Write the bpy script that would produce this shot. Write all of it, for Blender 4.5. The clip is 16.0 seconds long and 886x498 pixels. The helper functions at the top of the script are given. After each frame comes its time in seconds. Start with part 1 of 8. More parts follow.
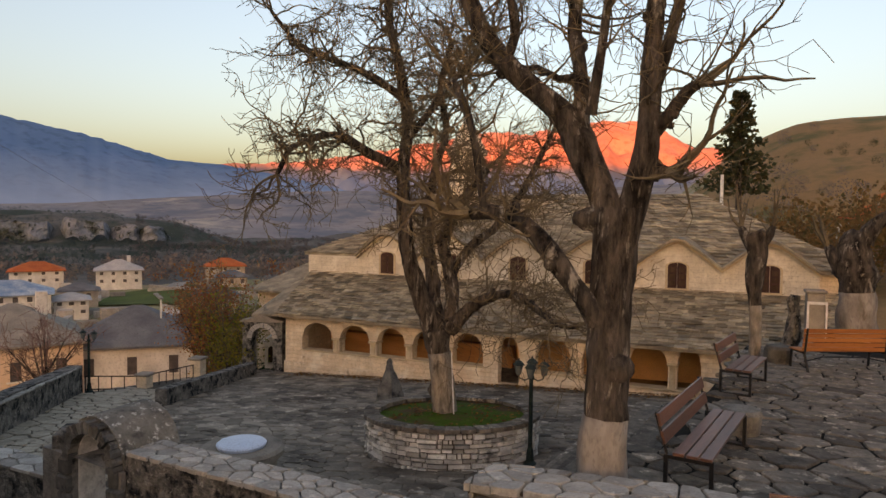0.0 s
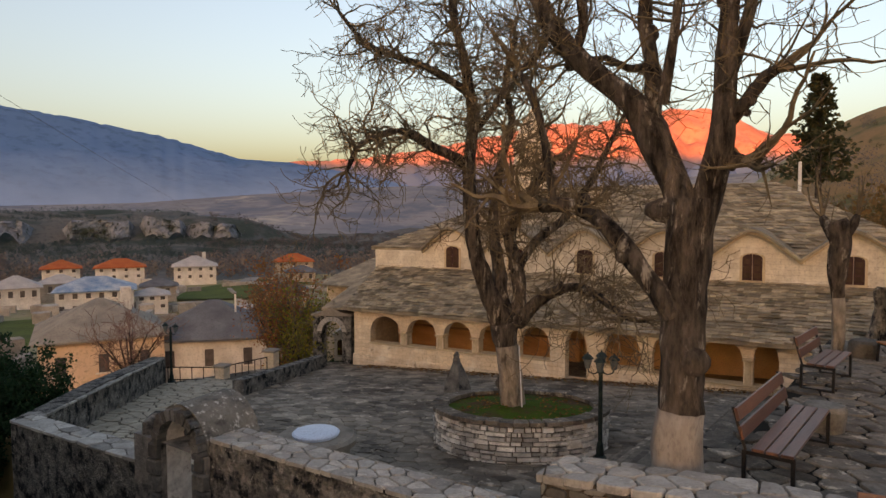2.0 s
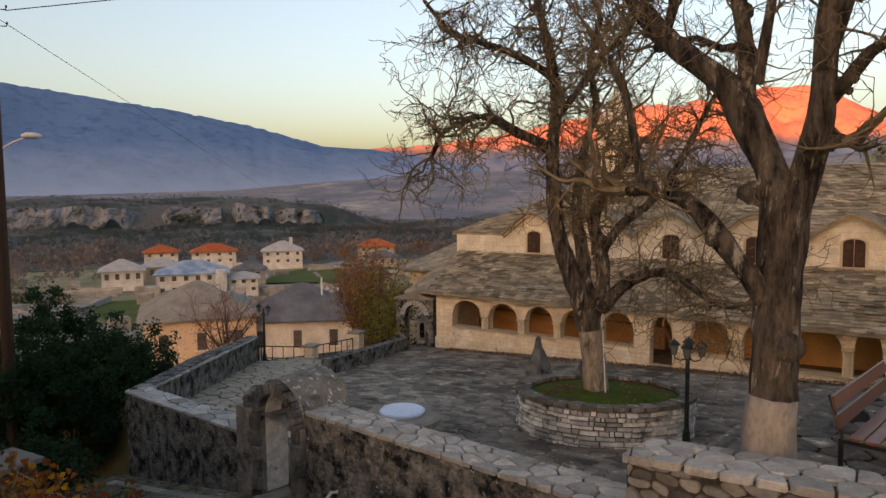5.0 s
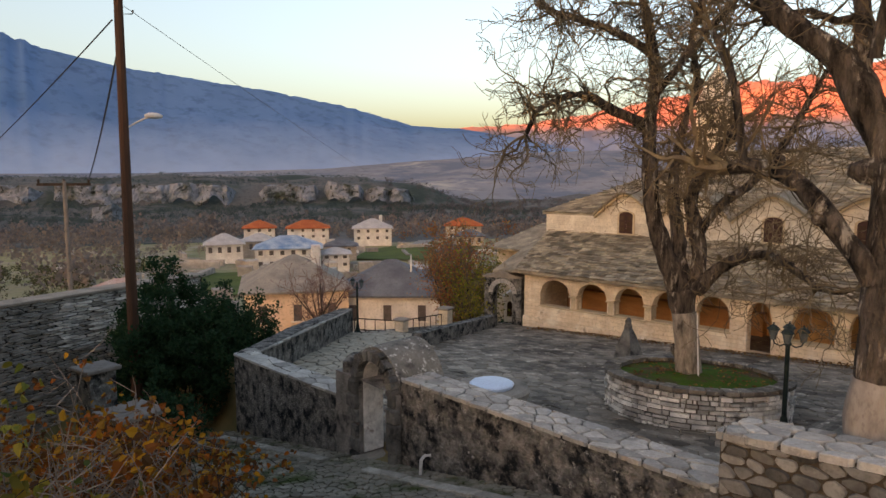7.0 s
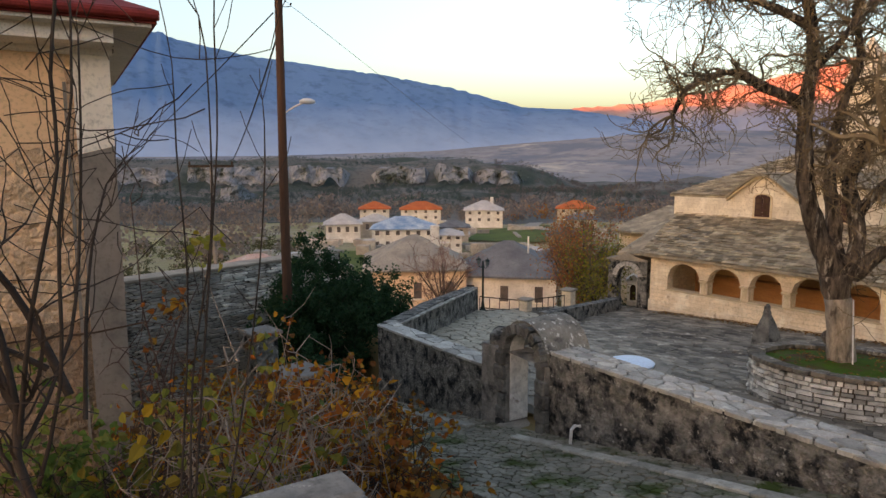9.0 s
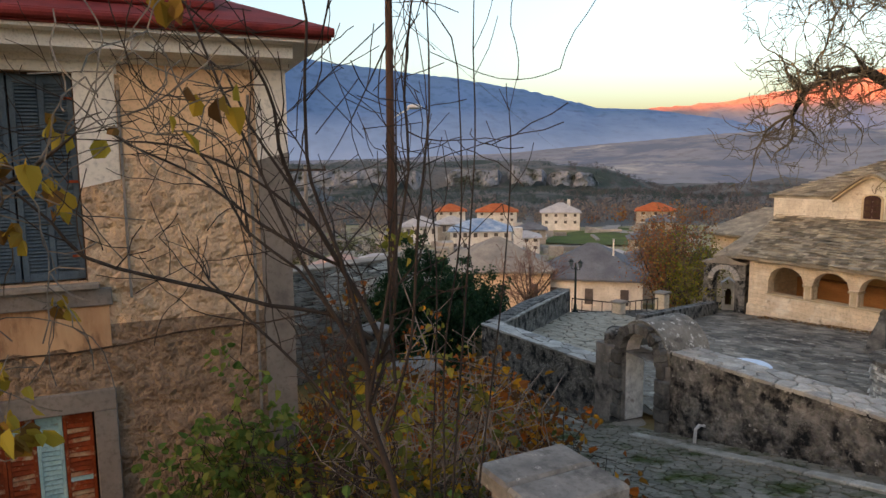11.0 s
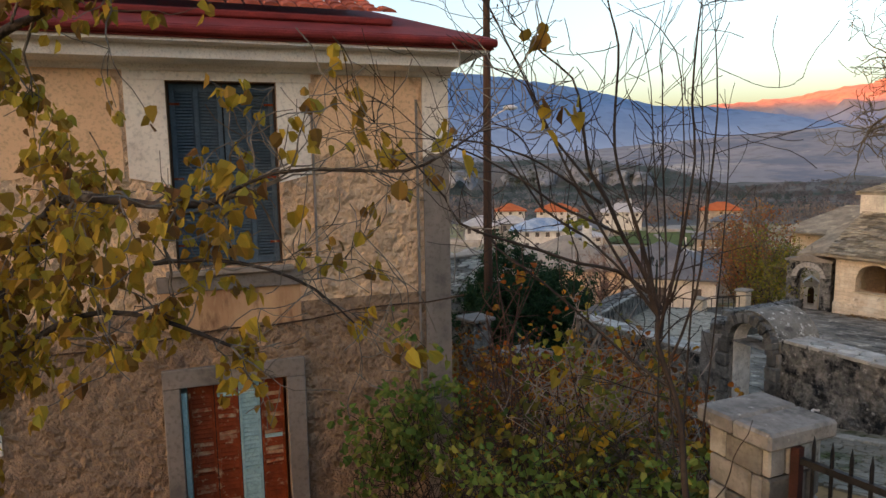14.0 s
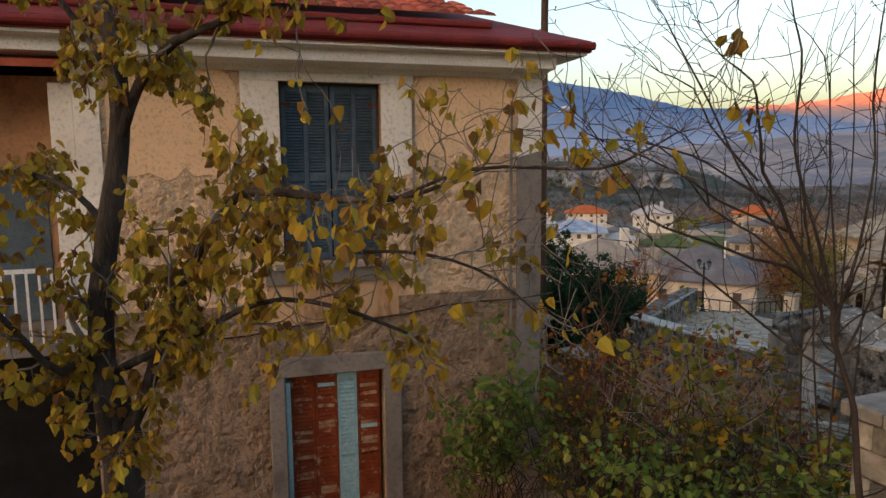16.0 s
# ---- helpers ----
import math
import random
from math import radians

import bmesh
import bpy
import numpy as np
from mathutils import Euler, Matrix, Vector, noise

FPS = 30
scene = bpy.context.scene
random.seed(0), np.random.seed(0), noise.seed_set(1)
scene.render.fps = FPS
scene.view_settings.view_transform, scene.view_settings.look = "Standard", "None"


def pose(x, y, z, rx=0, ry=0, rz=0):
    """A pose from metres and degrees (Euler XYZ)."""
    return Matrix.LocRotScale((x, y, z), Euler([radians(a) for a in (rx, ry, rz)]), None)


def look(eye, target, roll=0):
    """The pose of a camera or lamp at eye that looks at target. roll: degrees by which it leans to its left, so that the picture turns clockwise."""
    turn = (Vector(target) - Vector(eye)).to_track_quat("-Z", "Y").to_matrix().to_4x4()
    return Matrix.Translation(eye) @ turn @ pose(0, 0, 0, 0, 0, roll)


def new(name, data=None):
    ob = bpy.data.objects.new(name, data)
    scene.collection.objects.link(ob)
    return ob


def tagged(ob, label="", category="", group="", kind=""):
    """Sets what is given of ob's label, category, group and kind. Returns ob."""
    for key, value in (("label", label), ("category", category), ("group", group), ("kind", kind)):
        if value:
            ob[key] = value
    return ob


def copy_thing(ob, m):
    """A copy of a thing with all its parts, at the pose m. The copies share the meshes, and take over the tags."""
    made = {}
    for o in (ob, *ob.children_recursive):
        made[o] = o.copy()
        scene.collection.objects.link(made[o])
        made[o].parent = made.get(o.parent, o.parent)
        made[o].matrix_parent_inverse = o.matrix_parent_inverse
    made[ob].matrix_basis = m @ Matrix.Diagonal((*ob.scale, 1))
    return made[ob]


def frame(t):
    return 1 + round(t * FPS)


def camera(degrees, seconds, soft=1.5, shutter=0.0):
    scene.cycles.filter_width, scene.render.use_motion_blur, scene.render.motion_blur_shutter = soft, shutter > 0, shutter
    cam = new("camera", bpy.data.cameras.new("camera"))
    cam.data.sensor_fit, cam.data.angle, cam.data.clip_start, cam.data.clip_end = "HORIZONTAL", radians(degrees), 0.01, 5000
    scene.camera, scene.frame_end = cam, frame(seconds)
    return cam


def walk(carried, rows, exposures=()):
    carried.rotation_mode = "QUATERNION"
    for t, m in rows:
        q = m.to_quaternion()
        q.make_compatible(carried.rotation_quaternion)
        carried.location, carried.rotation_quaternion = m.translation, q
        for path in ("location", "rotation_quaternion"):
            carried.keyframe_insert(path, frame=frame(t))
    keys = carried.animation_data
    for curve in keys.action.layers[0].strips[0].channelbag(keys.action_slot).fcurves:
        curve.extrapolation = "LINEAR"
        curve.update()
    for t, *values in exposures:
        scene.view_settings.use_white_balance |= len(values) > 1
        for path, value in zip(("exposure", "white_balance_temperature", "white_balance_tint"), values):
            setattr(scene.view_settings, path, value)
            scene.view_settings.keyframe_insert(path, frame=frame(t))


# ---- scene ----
cam = camera(67.3, 16.0)
METRES, EYE, TILT, LEAN, TURN = 5.5, 6.5, 0.0, 0.0, 31.3
ROWS = [
    (0.0, 0.0, 0.0, 0.0, 0.03, -2.53, -0.66),
    (0.5, -0.0032, -0.0018, -0.0, 1.36, -2.58, -0.59),
    (1.0, -0.0056, -0.0055, 0.0015, 2.84, -2.74, -0.34),
    (1.5, -0.0085, -0.011, 0.0013, 4.22, -2.93, -0.06),
    (2.0, -0.0129, -0.0162, -0.0001, 5.46, -3.07, 0.18),
    (2.5, -0.0148, -0.0217, 0.0006, 6.56, -3.2, 0.37),
    (3.0, -0.0171, -0.0283, 0.0012, 7.71, -3.39, 0.53),
    (3.5, -0.02, -0.0359, 0.001, 8.71, -3.53, 0.62),
    (4.0, -0.0224, -0.0476, 0.0012, 9.83, -3.7, 0.64),
    (6.5, -0.02, -0.0764, -0.0094, 17.39, -5.55, 0.18),
    (7.0, -0.032, -0.1157, -0.0099, 19.78, -5.98, 0.07),
    (7.5, -0.0507, -0.1513, -0.0107, 22.45, -6.35, 0.04),
    (8.0, -0.0883, -0.1883, -0.0151, 25.09, -6.88, 0.05),
    (10.5, -0.1911, -0.3804, -0.0162, 33.48, -7.35, 0.5),
    (11.0, -0.2335, -0.4229, -0.0141, 35.15, -7.22, 0.62),
    (11.5, -0.2492, -0.4698, -0.0165, 36.74, -7.15, 0.72),
    (12.0, -0.2571, -0.5395, -0.0169, 38.69, -7.1, 1.04),
    (12.5, -0.2794, -0.5897, -0.0186, 39.99, -7.07, 1.15),
    (13.0, -0.3085, -0.6316, -0.0221, 40.31, -7.08, 1.19),
    (13.5, -0.3188, -0.6556, -0.0209, 40.1, -7.14, 1.06),
    (14.0, -0.3187, -0.7059, -0.021, 39.74, -7.13, 1.0),
    (14.5, -0.3273, -0.7368, -0.019, 39.46, -7.2, 0.89),
    (15.0, -0.3656, -0.7613, -0.0241, 39.76, -7.12, 0.69),
    (15.5, -0.4065, -0.7937, -0.0218, 40.35, -7.12, 0.7),
    (16.0, -0.4263, -0.8545, -0.0217, 41.9, -7.05, 0.5),
]
walk(cam, [(t, pose(0, 0, EYE, TILT, LEAN, TURN) @ pose(METRES * x, METRES * y, METRES * z, 90 + pitch, roll, yaw)) for t, x, y, z, yaw, pitch, roll in ROWS],
     [(0.0, 2.54, 8900, 27), (4.0, 2.56, 8700, 26), (8.0, 3.02, 8200, 23), (10.5, 3.18, 7900, 20), (11.5, 3.0, 7750, 20), (12.5, 2.98, 7700, 20), (13.5, 3.18, 7700, 20), (14.5, 3.02, 7700, 20), (16.0, 3.02, 7900, 20)])

# ---- light ----
SUN_AZ, SUN_EL = -72.0, 2.8          # degrees, counted from +x; the sun stands low behind the walker
world = bpy.data.worlds.new("evening_sky")
scene.world = world
world.use_nodes = True
wn = world.node_tree.nodes
sky = wn.new("ShaderNodeTexSky")
sky.sky_type, sky.sun_disc = "NISHITA", False
sky.sun_elevation, sky.sun_rotation = radians(SUN_EL), radians(90 - SUN_AZ)
sky.altitude, sky.air_density, sky.dust_density, sky.ozone_density = 1000, 1.0, 9.5, 1.7
wn["Background"].inputs[1].default_value = 0.15
haze = wn.new("ShaderNodeHueSaturation")          # thin evening haze takes some colour out of the sky
haze.inputs["Saturation"].default_value = 0.95
world.node_tree.links.new(sky.outputs[0], haze.inputs["Color"])
world.node_tree.links.new(haze.outputs[0], wn["Background"].inputs[0])

sun_data = bpy.data.lights.new("sun", "SUN")
sun_data.energy, sun_data.angle, sun_data.color = 3.0, radians(0.5), (1.0, 0.20, 0.055)
sun = new("sun", sun_data)
d = Vector((math.cos(radians(SUN_AZ)) * math.cos(radians(SUN_EL)), math.sin(radians(SUN_AZ)) * math.cos(radians(SUN_EL)), math.sin(radians(SUN_EL))))
sun.matrix_world = look(d * 50, (0, 0, 0))

# ---- tools ----
def part(name, bm, material, parent=None, label="", smooth=False):
    """Links a bmesh as one mesh object under a thing or a part."""
    me = bpy.data.meshes.new(name)
    if smooth:
        for f in bm.faces:
            f.smooth = True
    bm.to_mesh(me)
    bm.free()
    me.materials.append(material)
    ob = new(name, me)
    if parent is not None:
        ob.parent = parent
    if label:
        ob["label"] = label
    return ob


def mesh_part(name, verts, faces, material, parent=None, label="", smooth=False):
    me = bpy.data.meshes.new(name)
    me.from_pydata(verts, [], faces)
    if smooth:
        me.polygons.foreach_set("use_smooth", [True] * len(me.polygons))
    me.materials.append(material)
    ob = new(name, me)
    if parent is not None:
        ob.parent = parent
    if label:
        ob["label"] = label
    return ob


def thing(name, m, label, category, group="", kind=""):
    ob = new(name)
    ob.empty_display_size = 0.2
    ob.matrix_world = m
    return tagged(ob, label, category, group, kind)


def box(bm, x0, x1, y0, y1, z0, z1, bev=0.0, m=None):
    vs = [bm.verts.new(((x0, x1)[i & 1], (y0, y1)[i >> 1 & 1], (z0, z1)[i >> 2])) for i in range(8)]
    fs = [bm.faces.new([vs[i] for i in q]) for q in ((0, 2, 3, 1), (4, 5, 7, 6), (0, 1, 5, 4), (2, 6, 7, 3), (0, 4, 6, 2), (1, 3, 7, 5))]
    if m is not None:
        for v in vs:
            v.co = m @ v.co
    if bev:
        es = list({e for f in fs for e in f.edges})
        bmesh.ops.bevel(bm, geom=es, offset=bev, segments=1, profile=0.5, affect="EDGES")
    return bm


def boxes(*specs, bev=0.0):
    bm = bmesh.new()
    for s in specs:
        box(bm, *s[:6], bev=bev, m=s[6] if len(s) > 6 else None)
    return bm


def tube(bm, pts, radii, sides=8, caps=True):
    """A tapered round bar along a line of points."""
    pts = [Vector(p) for p in pts]
    ref, rings = Vector((0.31, 0.95, 0.11)), []
    for i, p in enumerate(pts):
        d = (pts[min(i + 1, len(pts) - 1)] - pts[max(i - 1, 0)]).normalized()
        a = d.cross(ref)
        if a.length < 0.05:
            a = d.cross(Vector((1, 0, 0)))
        a.normalize()
        b = d.cross(a)
        rings.append([bm.verts.new(p + (a * math.cos(k * math.tau / sides) + b * math.sin(k * math.tau / sides)) * radii[i]) for k in range(sides)])
    for r, s in zip(rings, rings[1:]):
        for k in range(sides):
            bm.faces.new((r[k], r[(k + 1) % sides], s[(k + 1) % sides], s[k]))
    if caps:
        bm.faces.new(rings[0][::-1])
        bm.faces.new(rings[-1])
    return bm


def lathe(bm, profile, sides=16, centre=(0, 0)):
    rings = [[bm.verts.new((centre[0] + r * math.cos(k * math.tau / sides), centre[1] + r * math.sin(k * math.tau / sides), z)) for k in range(sides)] for r, z in profile]
    for r, s in zip(rings, rings[1:]):
        for k in range(sides):
            bm.faces.new((r[k], r[(k + 1) % sides], s[(k + 1) % sides], s[k]))
    bm.faces.new(rings[0][::-1])
    bm.faces.new(rings[-1])
    return bm


def smooth_step(a, b, x):
    t = min(1.0, max(0.0, (x - a) / (b - a)))
    return t * t * (3 - 2 * t)


def lerp_table(table, x):
    return float(np.interp(x, [p[0] for p in table], [p[1] for p in table]))


def fbm(x, y, z=0.0, octaves=4):
    return sum(noise.noise((x * 2 ** o, y * 2 ** o, z + o * 7.3)) / 2 ** o for o in range(octaves))


def cells(x0, x1, y0, y1, size, seed, aspect=1.0, jitter=0.42):
    """Irregular stone outlines that fill a rectangle: lists of 2D corners."""
    rng = random.Random(seed)
    nx, ny = max(1, round((x1 - x0) / (size * aspect))), max(1, round((y1 - y0) / size))
    sx, sy = (x1 - x0) / nx, (y1 - y0) / ny
    site = {(i, j): (x0 + (i + 0.5 + (0.5 if j % 2 else 0.0) * 0.7 + rng.uniform(-jitter, jitter)) * sx, y0 + (j + 0.5 + rng.uniform(-jitter, jitter)) * sy)
            for i in range(-2, nx + 2) for j in range(-2, ny + 2)}
    out = []
    for (i, j), (px, py) in site.items():
        poly = [(x0, y0), (x1, y0), (x1, y1), (x0, y1)]
        for di in range(-2, 3):
            for dj in range(-2, 3):
                q = site.get((i + di, j + dj))
                if q is None or (di == 0 and dj == 0):
                    continue
                nx_, ny_ = q[0] - px, (q[1] - py)
                w = 1.0 / aspect ** 2
                c = (nx_ * w * (q[0] + px) + ny_ * (q[1] + py)) / 2
                new_poly = []
                for a, b in zip(poly, poly[1:] + poly[:1]):
                    da, db = nx_ * w * a[0] + ny_ * a[1] - c, nx_ * w * b[0] + ny_ * b[1] - c
                    if da <= 0:
                        new_poly.append(a)
                    if da * db < 0:
                        t = da / (da - db)
                        new_poly.append((a[0] + (b[0] - a[0]) * t, a[1] + (b[1] - a[1]) * t))
                poly = new_poly
                if len(poly) < 3:
                    break
            if len(poly) < 3:
                break
        if len(poly) >= 3:
            area = sum(a[0] * b[1] - b[0] * a[1] for a, b in zip(poly, poly[1:] + poly[:1])) / 2
            if area > 0.05 * size * size * aspect:
                out.append(poly)
    return out


def shrunk(poly, gap):
    """The outline drawn in by about gap, with short corners cut."""
    cx, cy = sum(p[0] for p in poly) / len(poly), sum(p[1] for p in poly) / len(poly)
    out = []
    for i, p in enumerate(poly):
        for q in (poly[i - 1], poly[(i + 1) % len(poly)]):
            L = math.hypot(q[0] - p[0], q[1] - p[1])
            t = min(0.3, 0.035 / max(L, 1e-6))
            x, y = p[0] + (q[0] - p[0]) * t, p[1] + (q[1] - p[1]) * t
            r = math.hypot(x - cx, y - cy)
            k = max(0.5, 1 - gap / max(r, 1e-6))
            out.append((cx + (x - cx) * k, cy + (y - cy) * k))
    return out


def slab(poly, place, thick, lip=0.012):
    """Vertices and faces of one stone: place(x, y, h) gives the point h above the surface."""
    n = len(poly)
    cx, cy = sum(p[0] for p in poly) / n, sum(p[1] for p in poly) / n
    ins = [(cx + (x - cx) * 0.94, cy + (y - cy) * 0.94) for x, y in poly]
    vs = [place(x, y, -0.03) for x, y in poly] + [place(x, y, thick - lip) for x, y in poly] + [place(x, y, thick) for x, y in ins]
    fs = [tuple(range(2 * n, 3 * n))]
    for k in (0, 1):
        fs += [(k * n + i, k * n + (i + 1) % n, (k + 1) * n + (i + 1) % n, (k + 1) * n + i) for i in range(n)]
    return vs, fs


def stones(name, polys, place, material, parent, near, seed, gap=0.012, thick=(0.02, 0.05), rest="stone_rest", limit=290):
    """Stones over a surface: those for which near(cx, cy) is true are parts, the others one mesh."""
    rng = random.Random(seed)
    V, F, made = [], [], 0
    for poly in polys:
        cx, cy = sum(p[0] for p in poly) / len(poly), sum(p[1] for p in poly) / len(poly)
        h = rng.uniform(*thick)
        tx, ty = rng.uniform(-0.012, 0.012), rng.uniform(-0.012, 0.012)
        vs, fs = slab(shrunk(poly, gap), lambda x, y, z: place(x, y, z + (((x - cx) * tx + (y - cy) * ty) if z > 0 else 0)), h)
        if near(cx, cy) and made < limit:
            mesh_part(name, vs, fs, material, parent)
            made += 1
        else:
            o = len(V)
            V += vs
            F += [tuple(i + o for i in f) for f in fs]
    if V:
        tagged(mesh_part(rest, V, F, material, parent), kind="stuff")


# ---- materials ----
def mat(name, col, col2=None, scale=3.0, rough=0.85, bump=0.3, fine=40.0, metal=0.0, stain=None, stain_scale=0.8, stain_at=0.55, island=0.0, obj=0.0, stretch=(1, 1, 1), spec=0.08, bump_dist=0.02, coords="Object", brick=None, brick_mix=0.5, stain2=None, foot_haze=None, speck=0.55):
    m = bpy.data.materials.new(name)
    m.use_nodes = True
    n, l = m.node_tree.nodes, m.node_tree.links
    b = n["Principled BSDF"]
    b.inputs["Roughness"].default_value, b.inputs["Metallic"].default_value = rough, metal
    b.inputs["Specular IOR Level"].default_value = spec
    tc, mp = n.new("ShaderNodeTexCoord"), n.new("ShaderNodeMapping")
    mp.inputs["Scale"].default_value = stretch
    if coords == "World":
        l.new(n.new("ShaderNodeNewGeometry").outputs["Position"], mp.inputs[0])
    else:
        l.new(tc.outputs["Object"], mp.inputs[0])

    def tex(s, det=5.0, ro=0.6):
        t = n.new("ShaderNodeTexNoise")
        t.inputs["Scale"].default_value, t.inputs["Detail"].default_value, t.inputs["Roughness"].default_value = s, det, ro
        l.new(mp.outputs[0], t.inputs["Vector"])
        return t

    def mix(a, c, fac, mode="MIX"):
        x = n.new("ShaderNodeMix")
        x.data_type, x.blend_type = "RGBA", mode
        for sock, v in ((x.inputs["Factor"], fac), (x.inputs["A"], a), (x.inputs["B"], c)):
            if hasattr(v, "is_output"):
                l.new(v, sock)
            else:
                sock.default_value = v if not isinstance(v, tuple) else (*v, 1.0)
        return x.outputs["Result"]

    def ramp(v, a, c):
        r = n.new("ShaderNodeMapRange")
        r.inputs[1].default_value, r.inputs[2].default_value = a, c
        l.new(v, r.inputs[0])
        return r.outputs[0]

    big, small = tex(scale), tex(fine, 3.0)
    out = mix(col, col2 or tuple(c * 0.6 for c in col), ramp(big.outputs[0], 0.36, 0.66))
    out = mix(out, tuple(c * speck for c in col), ramp(small.outputs[0], 0.5, 0.78))
    if stain:
        out = mix(out, stain, ramp(tex(stain_scale, 7.0, 0.68).outputs[0], stain_at, stain_at + 0.13))
    if stain2:
        out = mix(out, stain2[0], ramp(tex(stain2[1], 6.0, 0.7).outputs[0], stain2[2], stain2[2] + 0.08))
    if foot_haze:
        # haze put into the colour of low slopes, by height, with a ragged border
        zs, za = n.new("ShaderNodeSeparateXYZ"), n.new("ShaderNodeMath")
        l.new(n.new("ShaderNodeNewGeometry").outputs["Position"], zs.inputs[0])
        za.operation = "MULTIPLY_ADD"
        za.inputs[1].default_value = (foot_haze[1] - foot_haze[0]) * 0.5
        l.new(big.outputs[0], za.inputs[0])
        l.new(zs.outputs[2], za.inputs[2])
        mid = (foot_haze[1] - foot_haze[0]) * 0.25
        out = mix(foot_haze[2], out, ramp(za.outputs[0], foot_haze[0] + mid, foot_haze[1] + mid))
    courses = None
    if brick:
        sw = n.new("ShaderNodeSeparateXYZ")
        l.new(mp.outputs[0], sw.inputs[0])
        ad = n.new("ShaderNodeMath")
        l.new(sw.outputs[0], ad.inputs[0])
        l.new(sw.outputs[1], ad.inputs[1])
        wob = n.new("ShaderNodeMath")
        wob.operation = "MULTIPLY_ADD"
        wob.inputs[1].default_value = brick[1] * 0.9
        l.new(big.outputs[0], wob.inputs[0])
        l.new(sw.outputs[2], wob.inputs[2])
        cv = n.new("ShaderNodeCombineXYZ")
        l.new(ad.outputs[0], cv.inputs[0])
        l.new(wob.outputs[0], cv.inputs[1])
        bt = n.new("ShaderNodeTexBrick")
        bt.inputs["Scale"].default_value = 1.0
        bt.inputs["Brick Width"].default_value, bt.inputs["Row Height"].default_value = brick
        bt.inputs["Mortar Size"].default_value = brick[1] * 0.08
        bt.inputs["Mortar Smooth"].default_value = 0.4
        bt.inputs["Color1"].default_value, bt.inputs["Color2"].default_value, bt.inputs["Mortar"].default_value = (1, 1, 1, 1), (0.62, 0.6, 0.58, 1), (0.42, 0.4, 0.38, 1)
        l.new(cv.outputs[0], bt.inputs["Vector"])
        courses = bt.outputs["Fac"]
        out = mix(out, bt.outputs["Color"], brick_mix, "MULTIPLY")
    if island or obj:
        src = n.new("ShaderNodeNewGeometry").outputs["Random Per Island"] if island else n.new("ShaderNodeObjectInfo").outputs["Random"]
        r = n.new("ShaderNodeMapRange")
        k = island or obj
        r.inputs[3].default_value, r.inputs[4].default_value = 1 - k, 1 + k
        l.new(src, r.inputs[0])
        hs = n.new("ShaderNodeHueSaturation")
        l.new(r.outputs[0], hs.inputs["Value"])
        l.new(out, hs.inputs["Color"])
        out = hs.outputs[0]
    l.new(out, b.inputs["Base Color"])
    if bump:
        bp = n.new("ShaderNodeBump")
        bp.inputs["Strength"].default_value, bp.inputs["Distance"].default_value = bump, bump_dist
        add = n.new("ShaderNodeMath")
        add.operation = "MULTIPLY_ADD"
        add.inputs[1].default_value = 0.4
        l.new(small.outputs[0], add.inputs[0])
        l.new(big.outputs[0], add.inputs[2])
        hgt = add.outputs[0]
        if courses is not None:
            sb = n.new("ShaderNodeMath")
            sb.operation = "MULTIPLY_ADD"
            sb.inputs[1].default_value = -0.6
            l.new(courses, sb.inputs[0])
            l.new(hgt, sb.inputs[2])
            hgt = sb.outputs[0]
        l.new(hgt, bp.inputs["Height"])
        l.new(bp.outputs[0], b.inputs["Normal"])
    return m


STONE = mat("grey_stone", (0.309, 0.273, 0.224), (0.196, 0.175, 0.146), 2.0, 0.85, 0.5, 30, stain=(0.103, 0.0975, 0.0774), island=0.25)
PAVE = mat("paving_stone", (0.278, 0.239, 0.186), (0.136, 0.117, 0.094), 1.3, 0.68, 0.9, 22, stain=(0.0888, 0.0718, 0.0554), stain_scale=0.4, stain_at=0.5, island=0.42, stain2=((0.402, 0.347, 0.273), 2.5, 0.57))
PAVE_OB = mat("paving_stone_single", (0.206, 0.18, 0.146), (0.0979, 0.0868, 0.0714), 5.0, 0.72, 1.0, 34, stain=(0.0515, 0.0458, 0.0387), stain_scale=2.6, stain_at=0.55, obj=0.45, stain2=((0.412, 0.361, 0.288), 4.5, 0.57), bump_dist=0.05)
JOINT = mat("joint_earth", (0.022, 0.019, 0.016), (0.012, 0.011, 0.009), 4, 0.95, 0.4, 50)
OLDWALL = mat("weathered_wall", (0.296, 0.281, 0.246), (0.0972, 0.0955, 0.0909), 3.5, 0.9, 1.0, 14, stain=(0.0204, 0.0213, 0.0214), stain_scale=2.8, stain_at=0.475, bump_dist=0.16, stain2=((0.428, 0.425, 0.385), 9.0, 0.59))
GROUND = mat("ground_earth", (0.25, 0.16, 0.075), (0.30, 0.18, 0.085), 0.35, 0.95, 0.6, 6, stain=(0.11, 0.105, 0.045), stain_scale=0.05, stain_at=0.5, coords="World")
MASON = mat("church_masonry", (0.84, 0.69, 0.49), (0.66, 0.52, 0.365), 1.3, 0.85, 0.8, 12, stain=(0.86, 0.76, 0.60), stain_scale=0.9, stain_at=0.5, brick=(0.42, 0.17), brick_mix=0.34, stain2=((0.44, 0.35, 0.25), 1.6, 0.61))
# ochre plaster, its colour raised in orange to carry the porch's warm light
PLASTER = mat("ochre_plaster", (0.72, 0.42, 0.19), (0.60, 0.34, 0.15), 1.2, 0.85, 0.2, 20)
SLATE = mat("roof_slate", (0.403, 0.336, 0.239), (0.207, 0.176, 0.131), 1.6, 0.85, 0.8, 26, stain=(0.537, 0.451, 0.306), stain_scale=1.1, stain_at=0.55, bump_dist=0.04, island=0.42)
